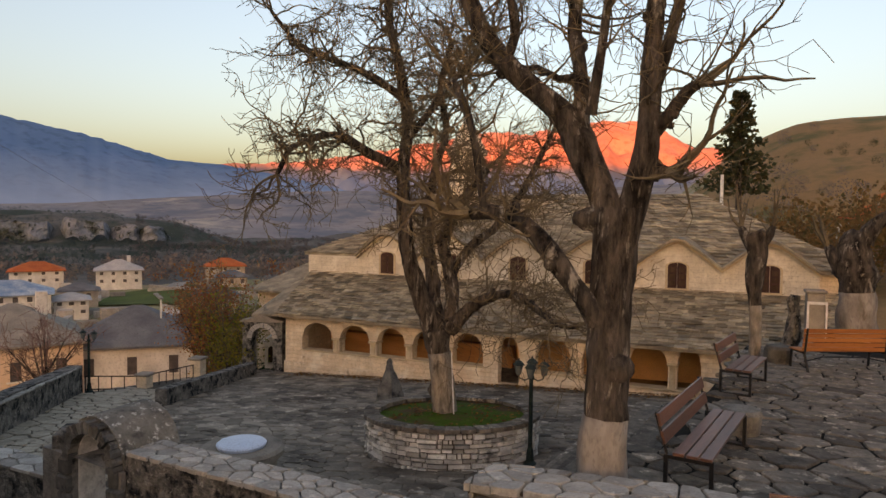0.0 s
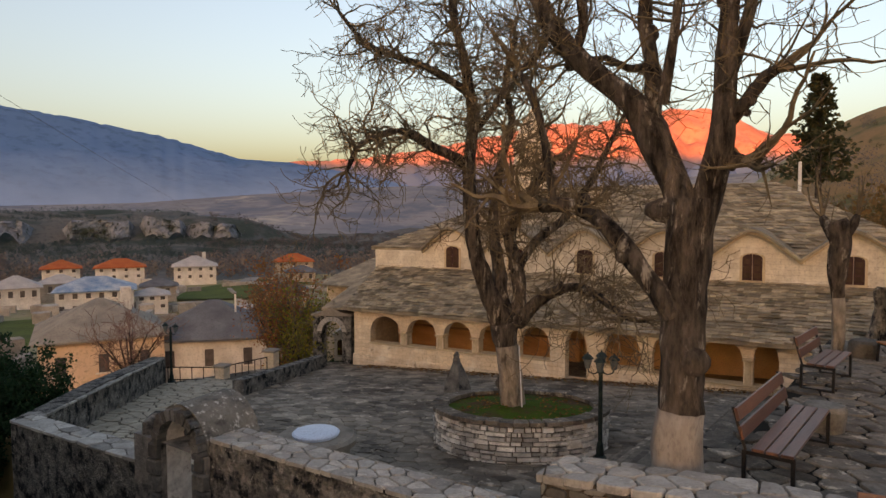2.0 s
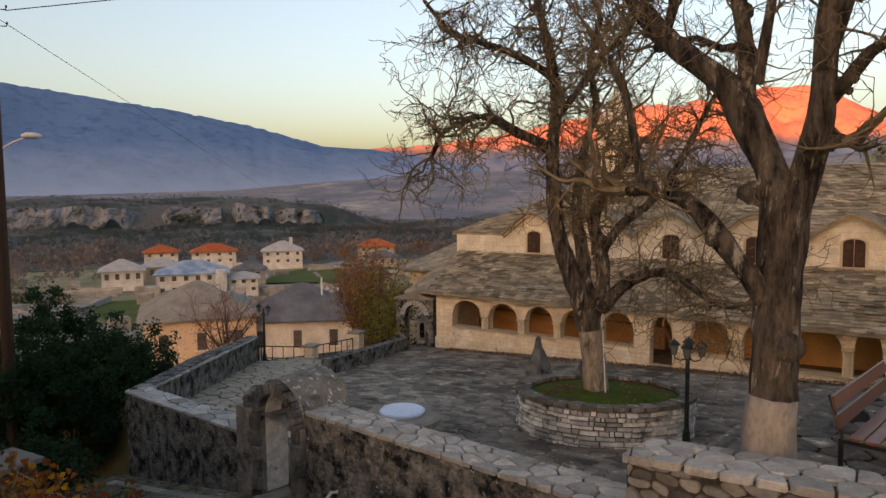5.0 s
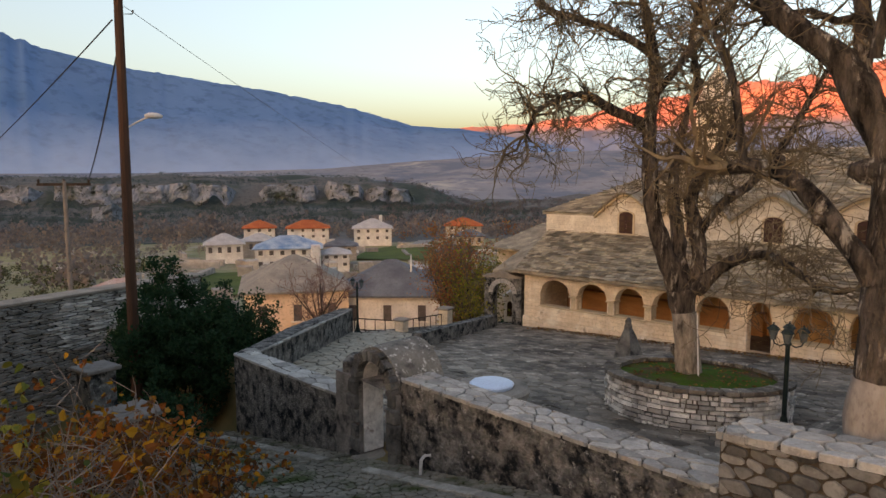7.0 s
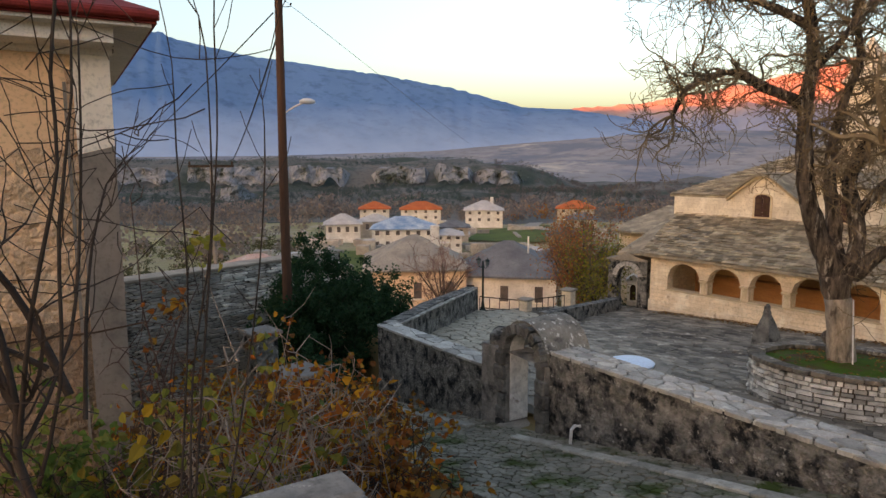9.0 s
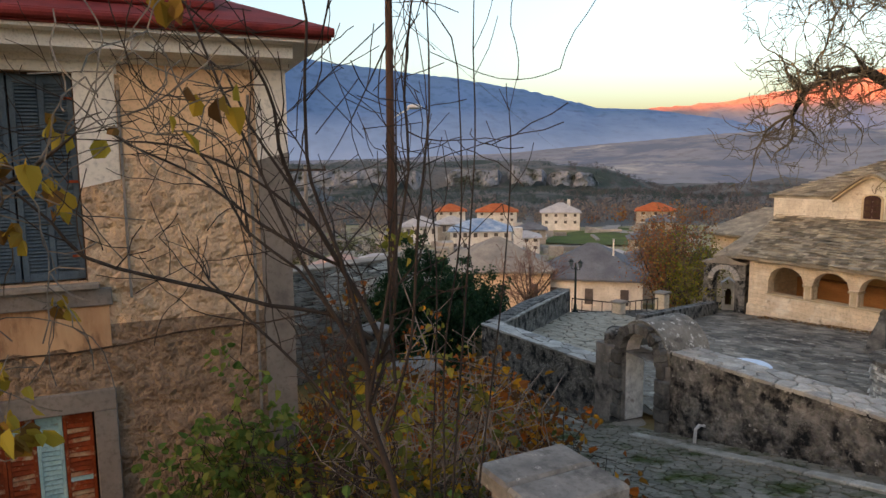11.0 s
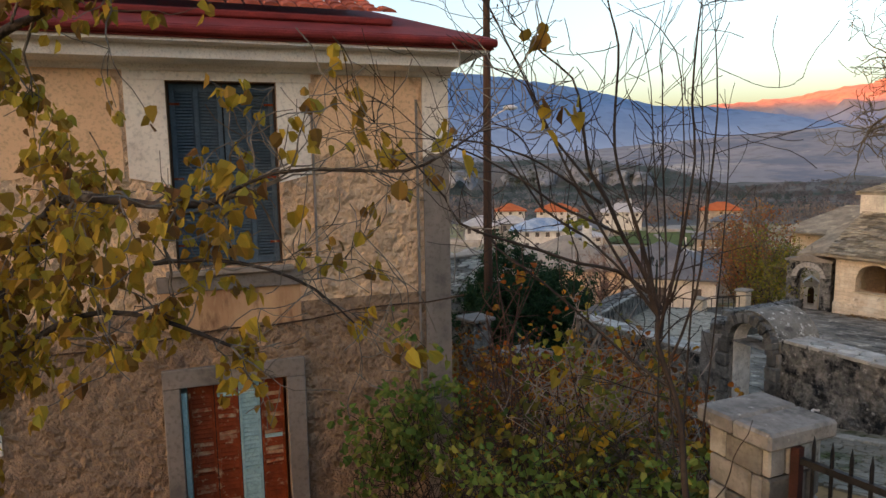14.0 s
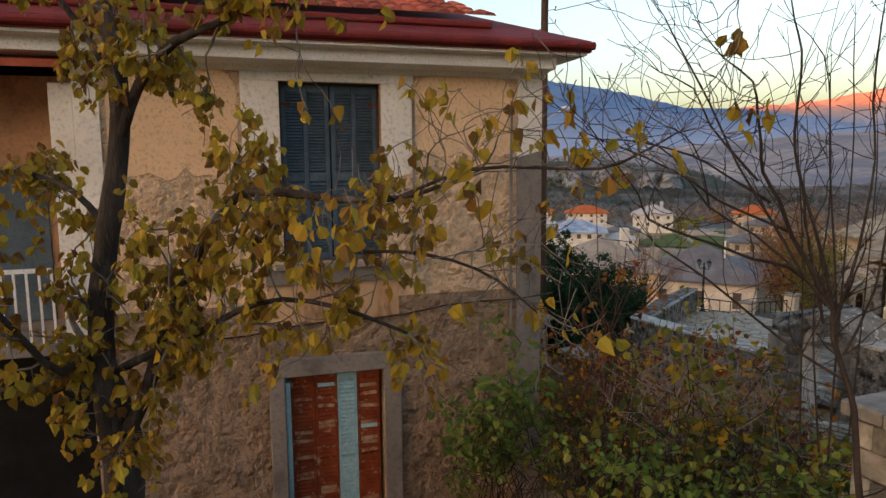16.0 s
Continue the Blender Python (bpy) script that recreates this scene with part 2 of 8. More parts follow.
BARK = mat("bark", (0.148, 0.122, 0.098), (0.022, 0.018, 0.0145), 9.0, 0.95, 1.0, 40, stain=(0.010, 0.008, 0.007), stain_scale=3.0, stain_at=0.53, stretch=(1, 1, 0.26), bump_dist=0.14, stain2=((0.35, 0.315, 0.26), 5.5, 0.565))
TWIG = mat("twig_bark", (0.191, 0.15, 0.0929), (0.108, 0.0838, 0.0564), 6, 0.9, 0.0)
WHITEWASH = mat("limewash", (0.33, 0.30, 0.265), (0.185, 0.163, 0.142), 4, 0.9, 0.8, 25, stretch=(1, 1, 0.4), stain=(0.13, 0.10, 0.078), stain_scale=3.0, stain_at=0.56, bump_dist=0.05)

# ---- land ----
TURN_CHURCH = 6.7
CHURCH = pose(-22, 22.3, 0, 0, 0, TURN_CHURCH)


def court(x, y):
    return 2.41 + 0.065 * x - 0.07 * y


def terrace(x, y):
    return 3.4


def lane(x):
    return 1.47 + 0.225 * (x + 8.6)


def ground_height(x, y):
    r = math.hypot(x, y)
    # towards the valley (west-north-west) the hillside falls away
    w = -0.9 * (x + 22) + 0.43 * (y - 12)
    valley = lerp_table(((-5, 0.2), (0, -0.8), (9, -4.0), (30, -5.8), (80, -7.7), (130, -8.4), (250, -16), (1000, -17), (2600, -40)), w)
    if w > 300:
        # the plateau ends towards the north, where the valley opens to the foothills
        side = (x + 22) * 0.43 + (y - 12) * 0.9
        open_end = smooth_step(150, 70, side + 25 * noise.noise((w * 0.01, side * 0.01, 2)))
        rise = lerp_table(((300, 0), (430, 3), (468, 5), (492, 18.0), (600, 21), (760, 25.5), (1000, 6), (2600, 0)), w + 8 * noise.noise((side * 0.02, 0, 3)))
        valley += rise * open_end
    inside = court(x, y) - 0.12
    edge = -2.9 if y < 9 else -2.25
    t = smooth_step(edge - 0.1, edge + 0.1, x) * smooth_step(23.5, 22.0, y) * (smooth_step(19.5, 18.5, y) if x < -1 else 1.0)
    inside = inside * (1 - t) + (terrace(x, y) - 0.12) * t
    front = max(-2.2, min(4.7, lane(x)))
    garden = front - 0.25
    up = smooth_step(-2.6, -1.0, x) * smooth_step(3.4, 1.2, y)
    front = front * (1 - up) + 4.85 * up
    south = smooth_step(3.4, 2.2, y) * (1 - up)
    front = front * (1 - south) + max(garden, 0.6 + 0.35 * max(0, x + 10) if x > -14 else garden) * south
    s = smooth_step(6.2, 6.6, y)
    near = front * (1 - s) + inside * s
    # hill to the north-east, and an unseen one behind, added to block the sun
    az = math.degrees(math.atan2(y, x))
    east = smooth_step(112, 92, az) * smooth_step(-80, 0, az) if az > -80 else 0.0
    hill = east * lerp_table(((30, 0), (60, 2), (120, 11), (260, 50), (400, 66), (700, 72), (2000, 120)), r)
    behind = smooth_step(20, 60, r) * (1 - smooth_step(-0.35, 0.2, (y * 0.94 - x * 0.3) / max(r, 1)))
    hill = max(hill, behind * lerp_table(((40, 0), (300, 16), (1200, 75), (3000, 220), (5600, 780), (6000, 815), (7500, 400)), r))
    far = smooth_step(24, 34, r) if x > -20 and y > 0 else smooth_step(19, 27, r)
    wv = smooth_step(-4, 6, w)
    base = near * (1 - wv) + valley * wv
    rest = valley if w > -5 else min(0.3, 0.2)
    z = base * (1 - far) + rest * far + hill
    if r > 40:
        z += fbm(x / 60, y / 60) * min(6, r / 120)
    return z


def ring_radii():
    rs, r = [0.0], 0.6
    while r < 7600:
        rs.append(r)
        r *= 1.032 if r > 6 else 1.08
    return rs


# bluish tone of the far floor stands in for distance haze
WOODFLOOR = mat("wooded_valley_floor", (0.105, 0.112, 0.108), (0.15, 0.128, 0.112), 0.03, 1.0, 0.5, 0.4, stain=(0.045, 0.06, 0.05), stain_scale=0.02, stain_at=0.48, coords="World")


VILLAGELAND = mat("village_plots", (0.338, 0.275, 0.175), (0.213, 0.219, 0.0938), 0.12, 1.0, 0.5, 1.2, stain=(0.338, 0.294, 0.231), stain_scale=0.16, stain_at=0.55, coords="World")


def build_ground():
    rs, na = ring_radii(), 300
    V = [(0, 0, ground_height(0, 0))]
    F = []
    for r in rs[1:]:
        for k in range(na):
            a = k * math.tau / na
            x, y = r * math.cos(a), r * math.sin(a)
            V.append((x, y, ground_height(x, y)))
    F += [(0, 1 + k, 1 + (k + 1) % na) for k in range(na)]
    for i in range(len(rs) - 2):
        o, p = 1 + i * na, 1 + (i + 1) * na
        F += [(o + k, p + k, p + (k + 1) % na, o + (k + 1) % na) for k in range(na)]
    ground = tagged(mesh_part("ground", V, F, GROUND, smooth=True), "hillside of dry grass and earth falling to the valley", "ground", kind="structure")
    ground.data.materials.append(WOODFLOOR)
    ground.data.materials.append(VILLAGELAND)
    for p in ground.data.polygons:
        c = p.center
        if -0.9 * (c.x + 22) + 0.43 * (c.y - 12) > 150 and c.x < -40:
            p.material_index = 1
        elif -0.9 * (c.x + 22) + 0.43 * (c.y - 12) > 30 and c.x < -40:
            p.material_index = 2


build_ground()

# blue tone and paler foot: distance haze put into the colour
HAZE_BLUE = mat("haze_blue_mountain", (0.105, 0.205, 0.37), (0.088, 0.175, 0.315), 0.006, 1.0, 0.0, 0.03, coords="World", spec=0, foot_haze=(-30, 160, (0.34, 0.42, 0.54)))
# blue-grey below the sunlit top puts haze and shade into the colour
HAZE_PINK = mat("rock_with_hazy_foot", (0.40, 0.27, 0.21), (0.27, 0.18, 0.15), 0.004, 1.0, 0.0, 0.03, coords="World", spec=0, foot_haze=(230, 350, (0.22, 0.25, 0.34)))
# haze and sunlit streaks of the foothills, both painted into the colour
HAZE_PALE = mat("hazy_foothill", (0.30, 0.285, 0.28), (0.20, 0.21, 0.235), 0.004, 1.0, 0.0, 0.05, coords="World", spec=0, stain=(0.16, 0.175, 0.21), stain_scale=0.010, stain_at=0.47, stain2=((0.42, 0.38, 0.33), 0.006, 0.58))


def range_mesh(name, ridge, r0, r1, foot, material, rough, label, seed, grain=0.0035):
    """A mountain range: ridge gives elevation angles over azimuths."""
    a0, a1, na, nr = ridge[0][0], ridge[-1][0], 260, 40
    V, F = [], []
    for j in range(nr + 1):
        f = j / nr
        r = r0 + (r1 - r0) * f
        for i in range(na + 1):
            a = a0 + (a1 - a0) * i / na
            top = math.tan(radians(lerp_table(ridge, a))) * r1 * (1 + 0.006 * noise.noise((a * 1.7, seed, 0)) * 4)
            prof = f ** 1.15
            x, y = r * math.cos(radians(a)), r * math.sin(radians(a))
            gul = (fbm(x * grain + seed, y * grain, seed, 6)) * rough * math.sin(math.pi * min(f, 0.93)) * top
            V.append((x, y, 6.5 + foot + (top - foot) * prof + gul))
    for j in range(nr):
        for i in range(na):
            o = j * (na + 1) + i
            F.append((o, o + 1, o + na + 2, o + na + 1))
    return tagged(mesh_part(name, V, F, material, smooth=True), label, "mountain", kind="structure")


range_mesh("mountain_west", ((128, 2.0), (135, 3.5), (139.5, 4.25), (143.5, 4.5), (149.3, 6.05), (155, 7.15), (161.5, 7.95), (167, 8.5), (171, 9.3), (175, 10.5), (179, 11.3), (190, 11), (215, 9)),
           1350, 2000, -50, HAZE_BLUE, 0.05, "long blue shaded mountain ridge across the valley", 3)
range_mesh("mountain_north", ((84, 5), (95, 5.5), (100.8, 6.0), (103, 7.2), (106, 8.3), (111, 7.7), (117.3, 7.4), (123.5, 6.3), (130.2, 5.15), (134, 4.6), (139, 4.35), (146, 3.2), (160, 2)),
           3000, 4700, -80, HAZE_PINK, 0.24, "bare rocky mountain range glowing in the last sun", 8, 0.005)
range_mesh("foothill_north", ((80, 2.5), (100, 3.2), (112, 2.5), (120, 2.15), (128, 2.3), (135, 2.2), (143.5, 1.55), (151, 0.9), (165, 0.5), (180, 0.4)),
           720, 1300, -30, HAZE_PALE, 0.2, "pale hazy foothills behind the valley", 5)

# ---- church ----
def opening_wall(bm, u0, u1, z0, z1, y0, y1, openings, steps=12):
    """A wall along u with arched openings (ua, ub, sill, spring, rise)."""
    us = {u0, u1}
    for a, b, s, sp, rise in openings:
        us |= {a + (b - a) * k / steps for k in range(steps + 1)}
    us = sorted(us)

    def span(u):
        for a, b, s, sp, rise in openings:
            if a - 1e-6 <= u <= b + 1e-6:
                c, h = (a + b) / 2, (b - a) / 2
                return s, sp + rise * math.sqrt(max(0, 1 - ((u - c) / h) ** 2)), a, b
        return None

    def quad(*ps):
        bm.faces.new([bm.verts.new(p) for p in ps])

    for a, b in zip(us, us[1:]):
        o = span((a + b) / 2)
        if o is None:
            quad((a, y0, z0), (b, y0, z0), (b, y0, z1), (a, y0, z1))
            quad((b, y1, z0), (a, y1, z0), (a, y1, z1), (b, y1, z1))
        else:
            s = o[0]
            ta, tb = span(a if a > o[2] else o[2])[1], span(b if b < o[3] else o[3])[1]
            if s > z0:
                quad((a, y0, z0), (b, y0, z0), (b, y0, s), (a, y0, s))
                quad((b, y1, z0), (a, y1, z0), (a, y1, s), (b, y1, s))
                quad((a, y0, s), (b, y0, s), (b, y1, s), (a, y1, s))
            quad((a, y0, ta), (b, y0, tb), (b, y0, z1), (a, y0, z1))
            quad((b, y1, tb), (a, y1, ta), (a, y1, z1), (b, y1, z1))
            quad((a, y1, ta), (b, y1, tb), (b, y0, tb), (a, y0, ta))
            if abs(a - o[2]) < 1e-6:
                quad((a, y0, s), (a, y1, s), (a, y1, ta), (a, y0, ta))
            if abs(b - o[3]) < 1e-6:
                quad((b, y1, s), (b, y0, s), (b, y0, tb), (b, y1, tb))
        quad((a, y0, z1), (b, y0, z1), (b, y1, z1), (a, y1, z1))
        quad((a, y1, z0), (b, y1, z0), (b, y0, z0), (a, y0, z0))
    for u in (u0, u1):
        quad((u, y0, z0), (u, y1, z0), (u, y1, z1), (u, y0, z1))
    return bm


def roof_sheet(corners, thick=0.12):
    bm = bmesh.new()
    top = [bm.verts.new(c) for c in corners]
    low = [bm.verts.new((c[0], c[1], c[2] - thick)) for c in corners]
    bm.faces.new(top)
    bm.faces.new(low[::-1])
    n = len(corners)
    for i in range(n):
        bm.faces.new((top[i], low[i], low[(i + 1) % n], top[(i + 1) % n]))
    return bm


EAVE, RISE = 2.12, 0.405             # eave height of the porch and slope of its roof
NAVE_V, NAVE_TOP, RIDGE_V, RIDGE_Z = 4.0, 4.72, 10.0, 7.9
ARCHES = ((0.94, 2.60, 0.50, 1.13, 0.66), (2.94, 4.50, 0.52, 1.15, 0.66), (4.83, 6.25, 0.54, 1.17, 0.66), (6.56, 8.10, 0.57, 1.20, 0.68), (8.41, 9.75, 0.60, 1.24, 0.68),
          (10.38, 11.25, 0.0, 1.35, 0.56), (11.90, 13.30, 0.62, 1.34, 0.66), (13.70, 15.05, 0.55, 1.36, 0.68), (15.40, 16.80, 0.50, 1.40, 0.64), (17.1, 17.9, 0.5, 1.48, 0.58))
WINDOWRED = mat("red_shutter_paint", (0.07, 0.032, 0.025), (0.04, 0.02, 0.017), 4, 0.7, 0.2, spec=0.2)
DARKWOOD = mat("dark_wood", (0.09, 0.055, 0.035), (0.05, 0.03, 0.02), 5, 0.7, 0.3, stretch=(1, 1, 0.2))
BENCHWOOD = mat("porch_bench_wood", (0.50, 0.25, 0.10), (0.36, 0.17, 0.07), 3, 0.6, 0.2, 40, stretch=(0.2, 1, 1))
CORNICE = mat("pale_cornice_stone", (0.597, 0.487, 0.327), (0.474, 0.37, 0.241), 1.5, 0.85, 0.4, 20)
NAVEWALL = mat("pale_nave_render", (0.74, 0.67, 0.54), (0.54, 0.475, 0.375), 1.4, 0.85, 0.7, 11, stain=(0.80, 0.74, 0.62), stain_scale=0.9, stain_at=0.52, brick=(0.45, 0.2), brick_mix=0.22, stain2=((0.36, 0.30, 0.225), 1.7, 0.60))
church = thing("church", CHURCH, "old ochre stone church with an arcaded porch and slate roofs", "church")
bm = bmesh.new()
opening_wall(bm, 0, 21.5, -1.2, 2.1, 0, 0.45, ARCHES)
arcade = part("arcade_wall", bm, MASON, church, "ochre rubble arcade wall of the porch")
for a, b in zip(ARCHES, ARCHES[1:]):
    if b[0] - a[1] < 0.6:
        zc = (a[3] + b[3]) / 2
        part("capital", boxes((a[1] - 0.04, b[0] + 0.04, -0.10, 0.5, zc - 0.05, zc + 0.05), bev=0.02), CORNICE, arcade)
        zs, rc = max(a[2], b[2]), (b[0] - a[1]) / 2 + 0.015
        bm = bmesh.new()
        lathe(bm, ((rc + 0.03, zs), (rc + 0.03, zs + 0.07), (rc, zs + 0.10), (rc * 0.96, zc - 0.10), (rc + 0.03, zc - 0.052)), 14, ((a[1] + b[0]) / 2, rc * 0.72))
        part("column", bm, CORNICE, arcade, "short round pale stone column", smooth=True)
for a in ARCHES:
    if a[2] > 0.3:
        part("sill", boxes((a[0] - 0.06, a[1] + 0.06, -0.06, 0.5, a[2] - 0.02, a[2] + 0.05), bev=0.015), CORNICE, arcade)
part("eave_band", boxes((-0.1, 21.6, -0.06, -0.003, 1.93, 2.02), bev=0.01), CORNICE, church, "pale cornice under the porch eave")
part("base_course", boxes((0.0, 21.5, -0.16, -0.003, -1.2, -0.05), bev=0.04), MASON, church, "low stone plinth along the porch wall")
part("porch_back_wall", boxes((0.45, 22, 3.4, 3.98, -1.2, 3.6)), PLASTER, church, "orange plastered inner wall of the porch")
part("porch_bench", boxes((0.5, 10.0, 2.9, 3.39, 0.0, 0.95), bev=0.02), BENCHWOOD, church, "orange-brown wooden bench inside the porch")
part("porch_floor", boxes((0, 22, 0.45, 3.4, -1.2, -0.02)), PAVE, church)
part("porch_end_wall", boxes((-0.02, 0.45, 0.452, 3.9, -1.2, 2.05)), MASON, church)
part("porch_end_wall", boxes((21.5, 22, 0.452, 3.9, -1.2, 2.05)), MASON, church)
part("nave_front_wall", boxes((-1.15, 23, NAVE_V, NAVE_V + 0.6, 2.5, NAVE_TOP)), MASON, church, "pale ochre nave wall above the porch roof")
part("nave_west_wall", boxes((-1.15, -0.55, NAVE_V + 0.6, 16, -2.5, NAVE_TOP)), MASON, church)
part("nave_east_wall", boxes((22.4, 23, NAVE_V + 0.6, 16, -2.5, NAVE_TOP)), MASON, church)
part("nave_back_wall", boxes((-1.15, 23, 16, 16.6, -2.5, NAVE_TOP)), MASON, church)
part("nave_pier", boxes((-1.3, 1.71, NAVE_V - 0.45, NAVE_V - 0.003, 3.4, 4.62)), NAVEWALL, church)

# gabled windows along the nave
GABLES = (3.35, 6.7, 10.0, 13.35, 16.7, 20.05)
SLOPE = (RIDGE_Z - NAVE_TOP) / (RIDGE_V - NAVE_V + 0.4)


def gable_line(du):
    """Height of a gable's edge at du from its middle."""
    f = abs(du) / 1.62
    return 5.86 - 1.06 * (math.sqrt(f * f + 0.06) - 0.245) / 0.785


GV = NAVE_V - 0.46                   # face of the gabled wall
for gu in GABLES:
    us = [gu + 1.674 * k / 8 for k in range(-8, 9)]
    bm = bmesh.new()
    lo = [bm.verts.new((u, GV, 3.55)) for u in us]
    hi = [bm.verts.new((u, GV, gable_line(u - gu) - 0.06)) for u in us]
    hb = [bm.verts.new((u, NAVE_V + 0.55, gable_line(u - gu) - 0.06)) for u in us]
    for i in range(16):
        bm.faces.new((lo[i], lo[i + 1], hi[i + 1], hi[i]))
        bm.faces.new((hi[i], hi[i + 1], hb[i + 1], hb[i]))
    gable = part("gable_wall", bm, NAVEWALL, church)
    bm = bmesh.new()
    rows = []
    for u in us:
        z = gable_line(u - gu)
        vb = max(NAVE_V, NAVE_V - 0.4 + (z - NAVE_TOP) / SLOPE)
        rows.append([bm.verts.new((u, GV - 0.37, z)), bm.verts.new((u, vb + 0.15, z + 0.03)), bm.verts.new((u, GV - 0.37, z - 0.11)), bm.verts.new((u, vb, z - 0.11))])
    for r, s in zip(rows, rows[1:]):
        bm.faces.new((r[0], s[0], s[1], r[1]))
        bm.faces.new((r[2], r[3], s[3], s[2]))
        bm.faces.new((r[0], r[2], s[2], s[0]))
    part("gable_roof", bm, SLATE, church)
    bm = bmesh.new()
    rows = [[bm.verts.new((u, v, gable_line(u - gu) - 0.12 - dz)) for v, dz in ((GV - 0.23, 0), (GV - 0.23, 0.1), (GV - 0.002, 0.1))] for u in us]
    for r, q in zip(rows, rows[1:]):
        bm.faces.new((r[0], q[0], q[1], r[1]))
        bm.faces.new((r[1], q[1], q[2], r[2]))
    part("gable_cornice", bm, CORNICE, church)
    win = part("window_surround", boxes((gu - 0.45, gu - 0.36, GV - 0.05, GV - 0.003, 3.85, 4.72), (gu + 0.36, gu + 0.45, GV - 0.05, GV - 0.003, 3.85, 4.72), (gu - 0.45, gu + 0.45, GV - 0.06, GV - 0.003, 3.77, 3.847)), CORNICE, church)
    bm = bmesh.new()
    arc = [(math.cos(math.pi * k / 8), math.sin(math.pi * k / 8)) for k in range(9)]
    rows = [[bm.verts.new((gu + r * c, v, 4.72 + r * 0.45 * q)) for r, v in ((0.36, GV - 0.05), (0.45, GV - 0.05), (0.45, GV - 0.003))] for c, q in arc]
    for r, q in zip(rows, rows[1:]):
        bm.faces.new((r[0], q[0], q[1], r[1]))
        bm.faces.new((r[1], q[1], q[2], r[2]))
    part("window_arch", bm, CORNICE, win)
    for sx in (-1, 1):
        outline = [(gu + sx * 0.01, 3.85), (gu + sx * 0.355, 3.85)] + [(gu + sx * 0.355 * math.cos(a), 4.72 + 0.16 * math.sin(a)) for a in [k * math.pi / 12 for k in range(6)]] + [(gu + sx * 0.01, 4.88)]
        bm = bmesh.new()
        front = [bm.verts.new((u, GV - 0.035, z)) for u, z in outline]
        back = [bm.verts.new((u, GV - 0.003, z)) for u, z in outline]
        bm.faces.new(front)
        for k in range(len(outline)):
            bm.faces.new((front[k], back[k], back[(k + 1) % len(outline)], front[(k + 1) % len(outline)]))
        bmesh.ops.recalc_face_normals(bm, faces=bm.faces)
        leaf = part("shutter", bm, WINDOWRED, win, "dark red wooden shutter")
        for z in (3.95, 4.22, 4.49):
            xa, xb = sorted((gu + sx * 0.07, gu + sx * 0.30))
            part("panel", boxes((xa, xb, GV - 0.048, GV - 0.036, z, z + 0.2), bev=0.008), DARKWOOD, leaf)

zt = EAVE + RISE * (NAVE_V + 0.4)
e = NAVE_TOP
PORCH = ((-0.35, -0.4, EAVE), (22.5, -0.4, EAVE), (23.2, NAVE_V - 0.06, zt), (-1.25, NAVE_V - 0.06, zt))
NAVE = ((-1.6, NAVE_V - 0.4, e), (23.4, NAVE_V - 0.4, e), (17.0, RIDGE_V, RIDGE_Z), (5.5, RIDGE_V, RIDGE_Z))
porch_roof = part("porch_roof", roof_sheet(PORCH), SLATE, church, "grey slate lean-to roof over the porch")
nave_roof = part("nave_roof", roof_sheet(NAVE), SLATE, church, "hipped slate roof of the nave")
WEST = ((-1.6, 17, e), (-1.6, NAVE_V - 0.4, e), (5.5, RIDGE_V, RIDGE_Z))
west_roof = part("nave_roof_west", roof_sheet(WEST), SLATE, church)
part("nave_roof_north", roof_sheet(((23.4, 17, e), (-1.6, 17, e), (5.5, RIDGE_V, RIDGE_Z), (17, RIDGE_V, RIDGE_Z))), SLATE, church)
part("nave_roof_east", roof_sheet(((23.4, NAVE_V - 0.4, e), (23.4, 17, e), (17, RIDGE_V, RIDGE_Z))), SLATE, church)
# lower wing to the west
part("west_wing_wall", boxes((-7.5, -1.16, 7.0, 15, -3, 2.2)), MASON, church, "low west wing of pale stone")
part("west_wing_roof", roof_sheet(((-8, 6.5, 2.2), (-1.17, 6.0, 2.3), (-1.17, 10.5, 3.7), (-6.5, 10.5, 3.6))), SLATE, church)
part("west_porch_wall", boxes((-1.4, -0.3, 1.0, 6.9, -2, 2.0)), MASON, church)
part("west_porch_roof", roof_sheet(((-1.9, -0.1, 1.95), (-0.36, -0.38, EAVE - 0.01), (-1.26, NAVE_V - 0.07, zt - 0.02), (-2.6, 5.0, 2.9))), SLATE, church)


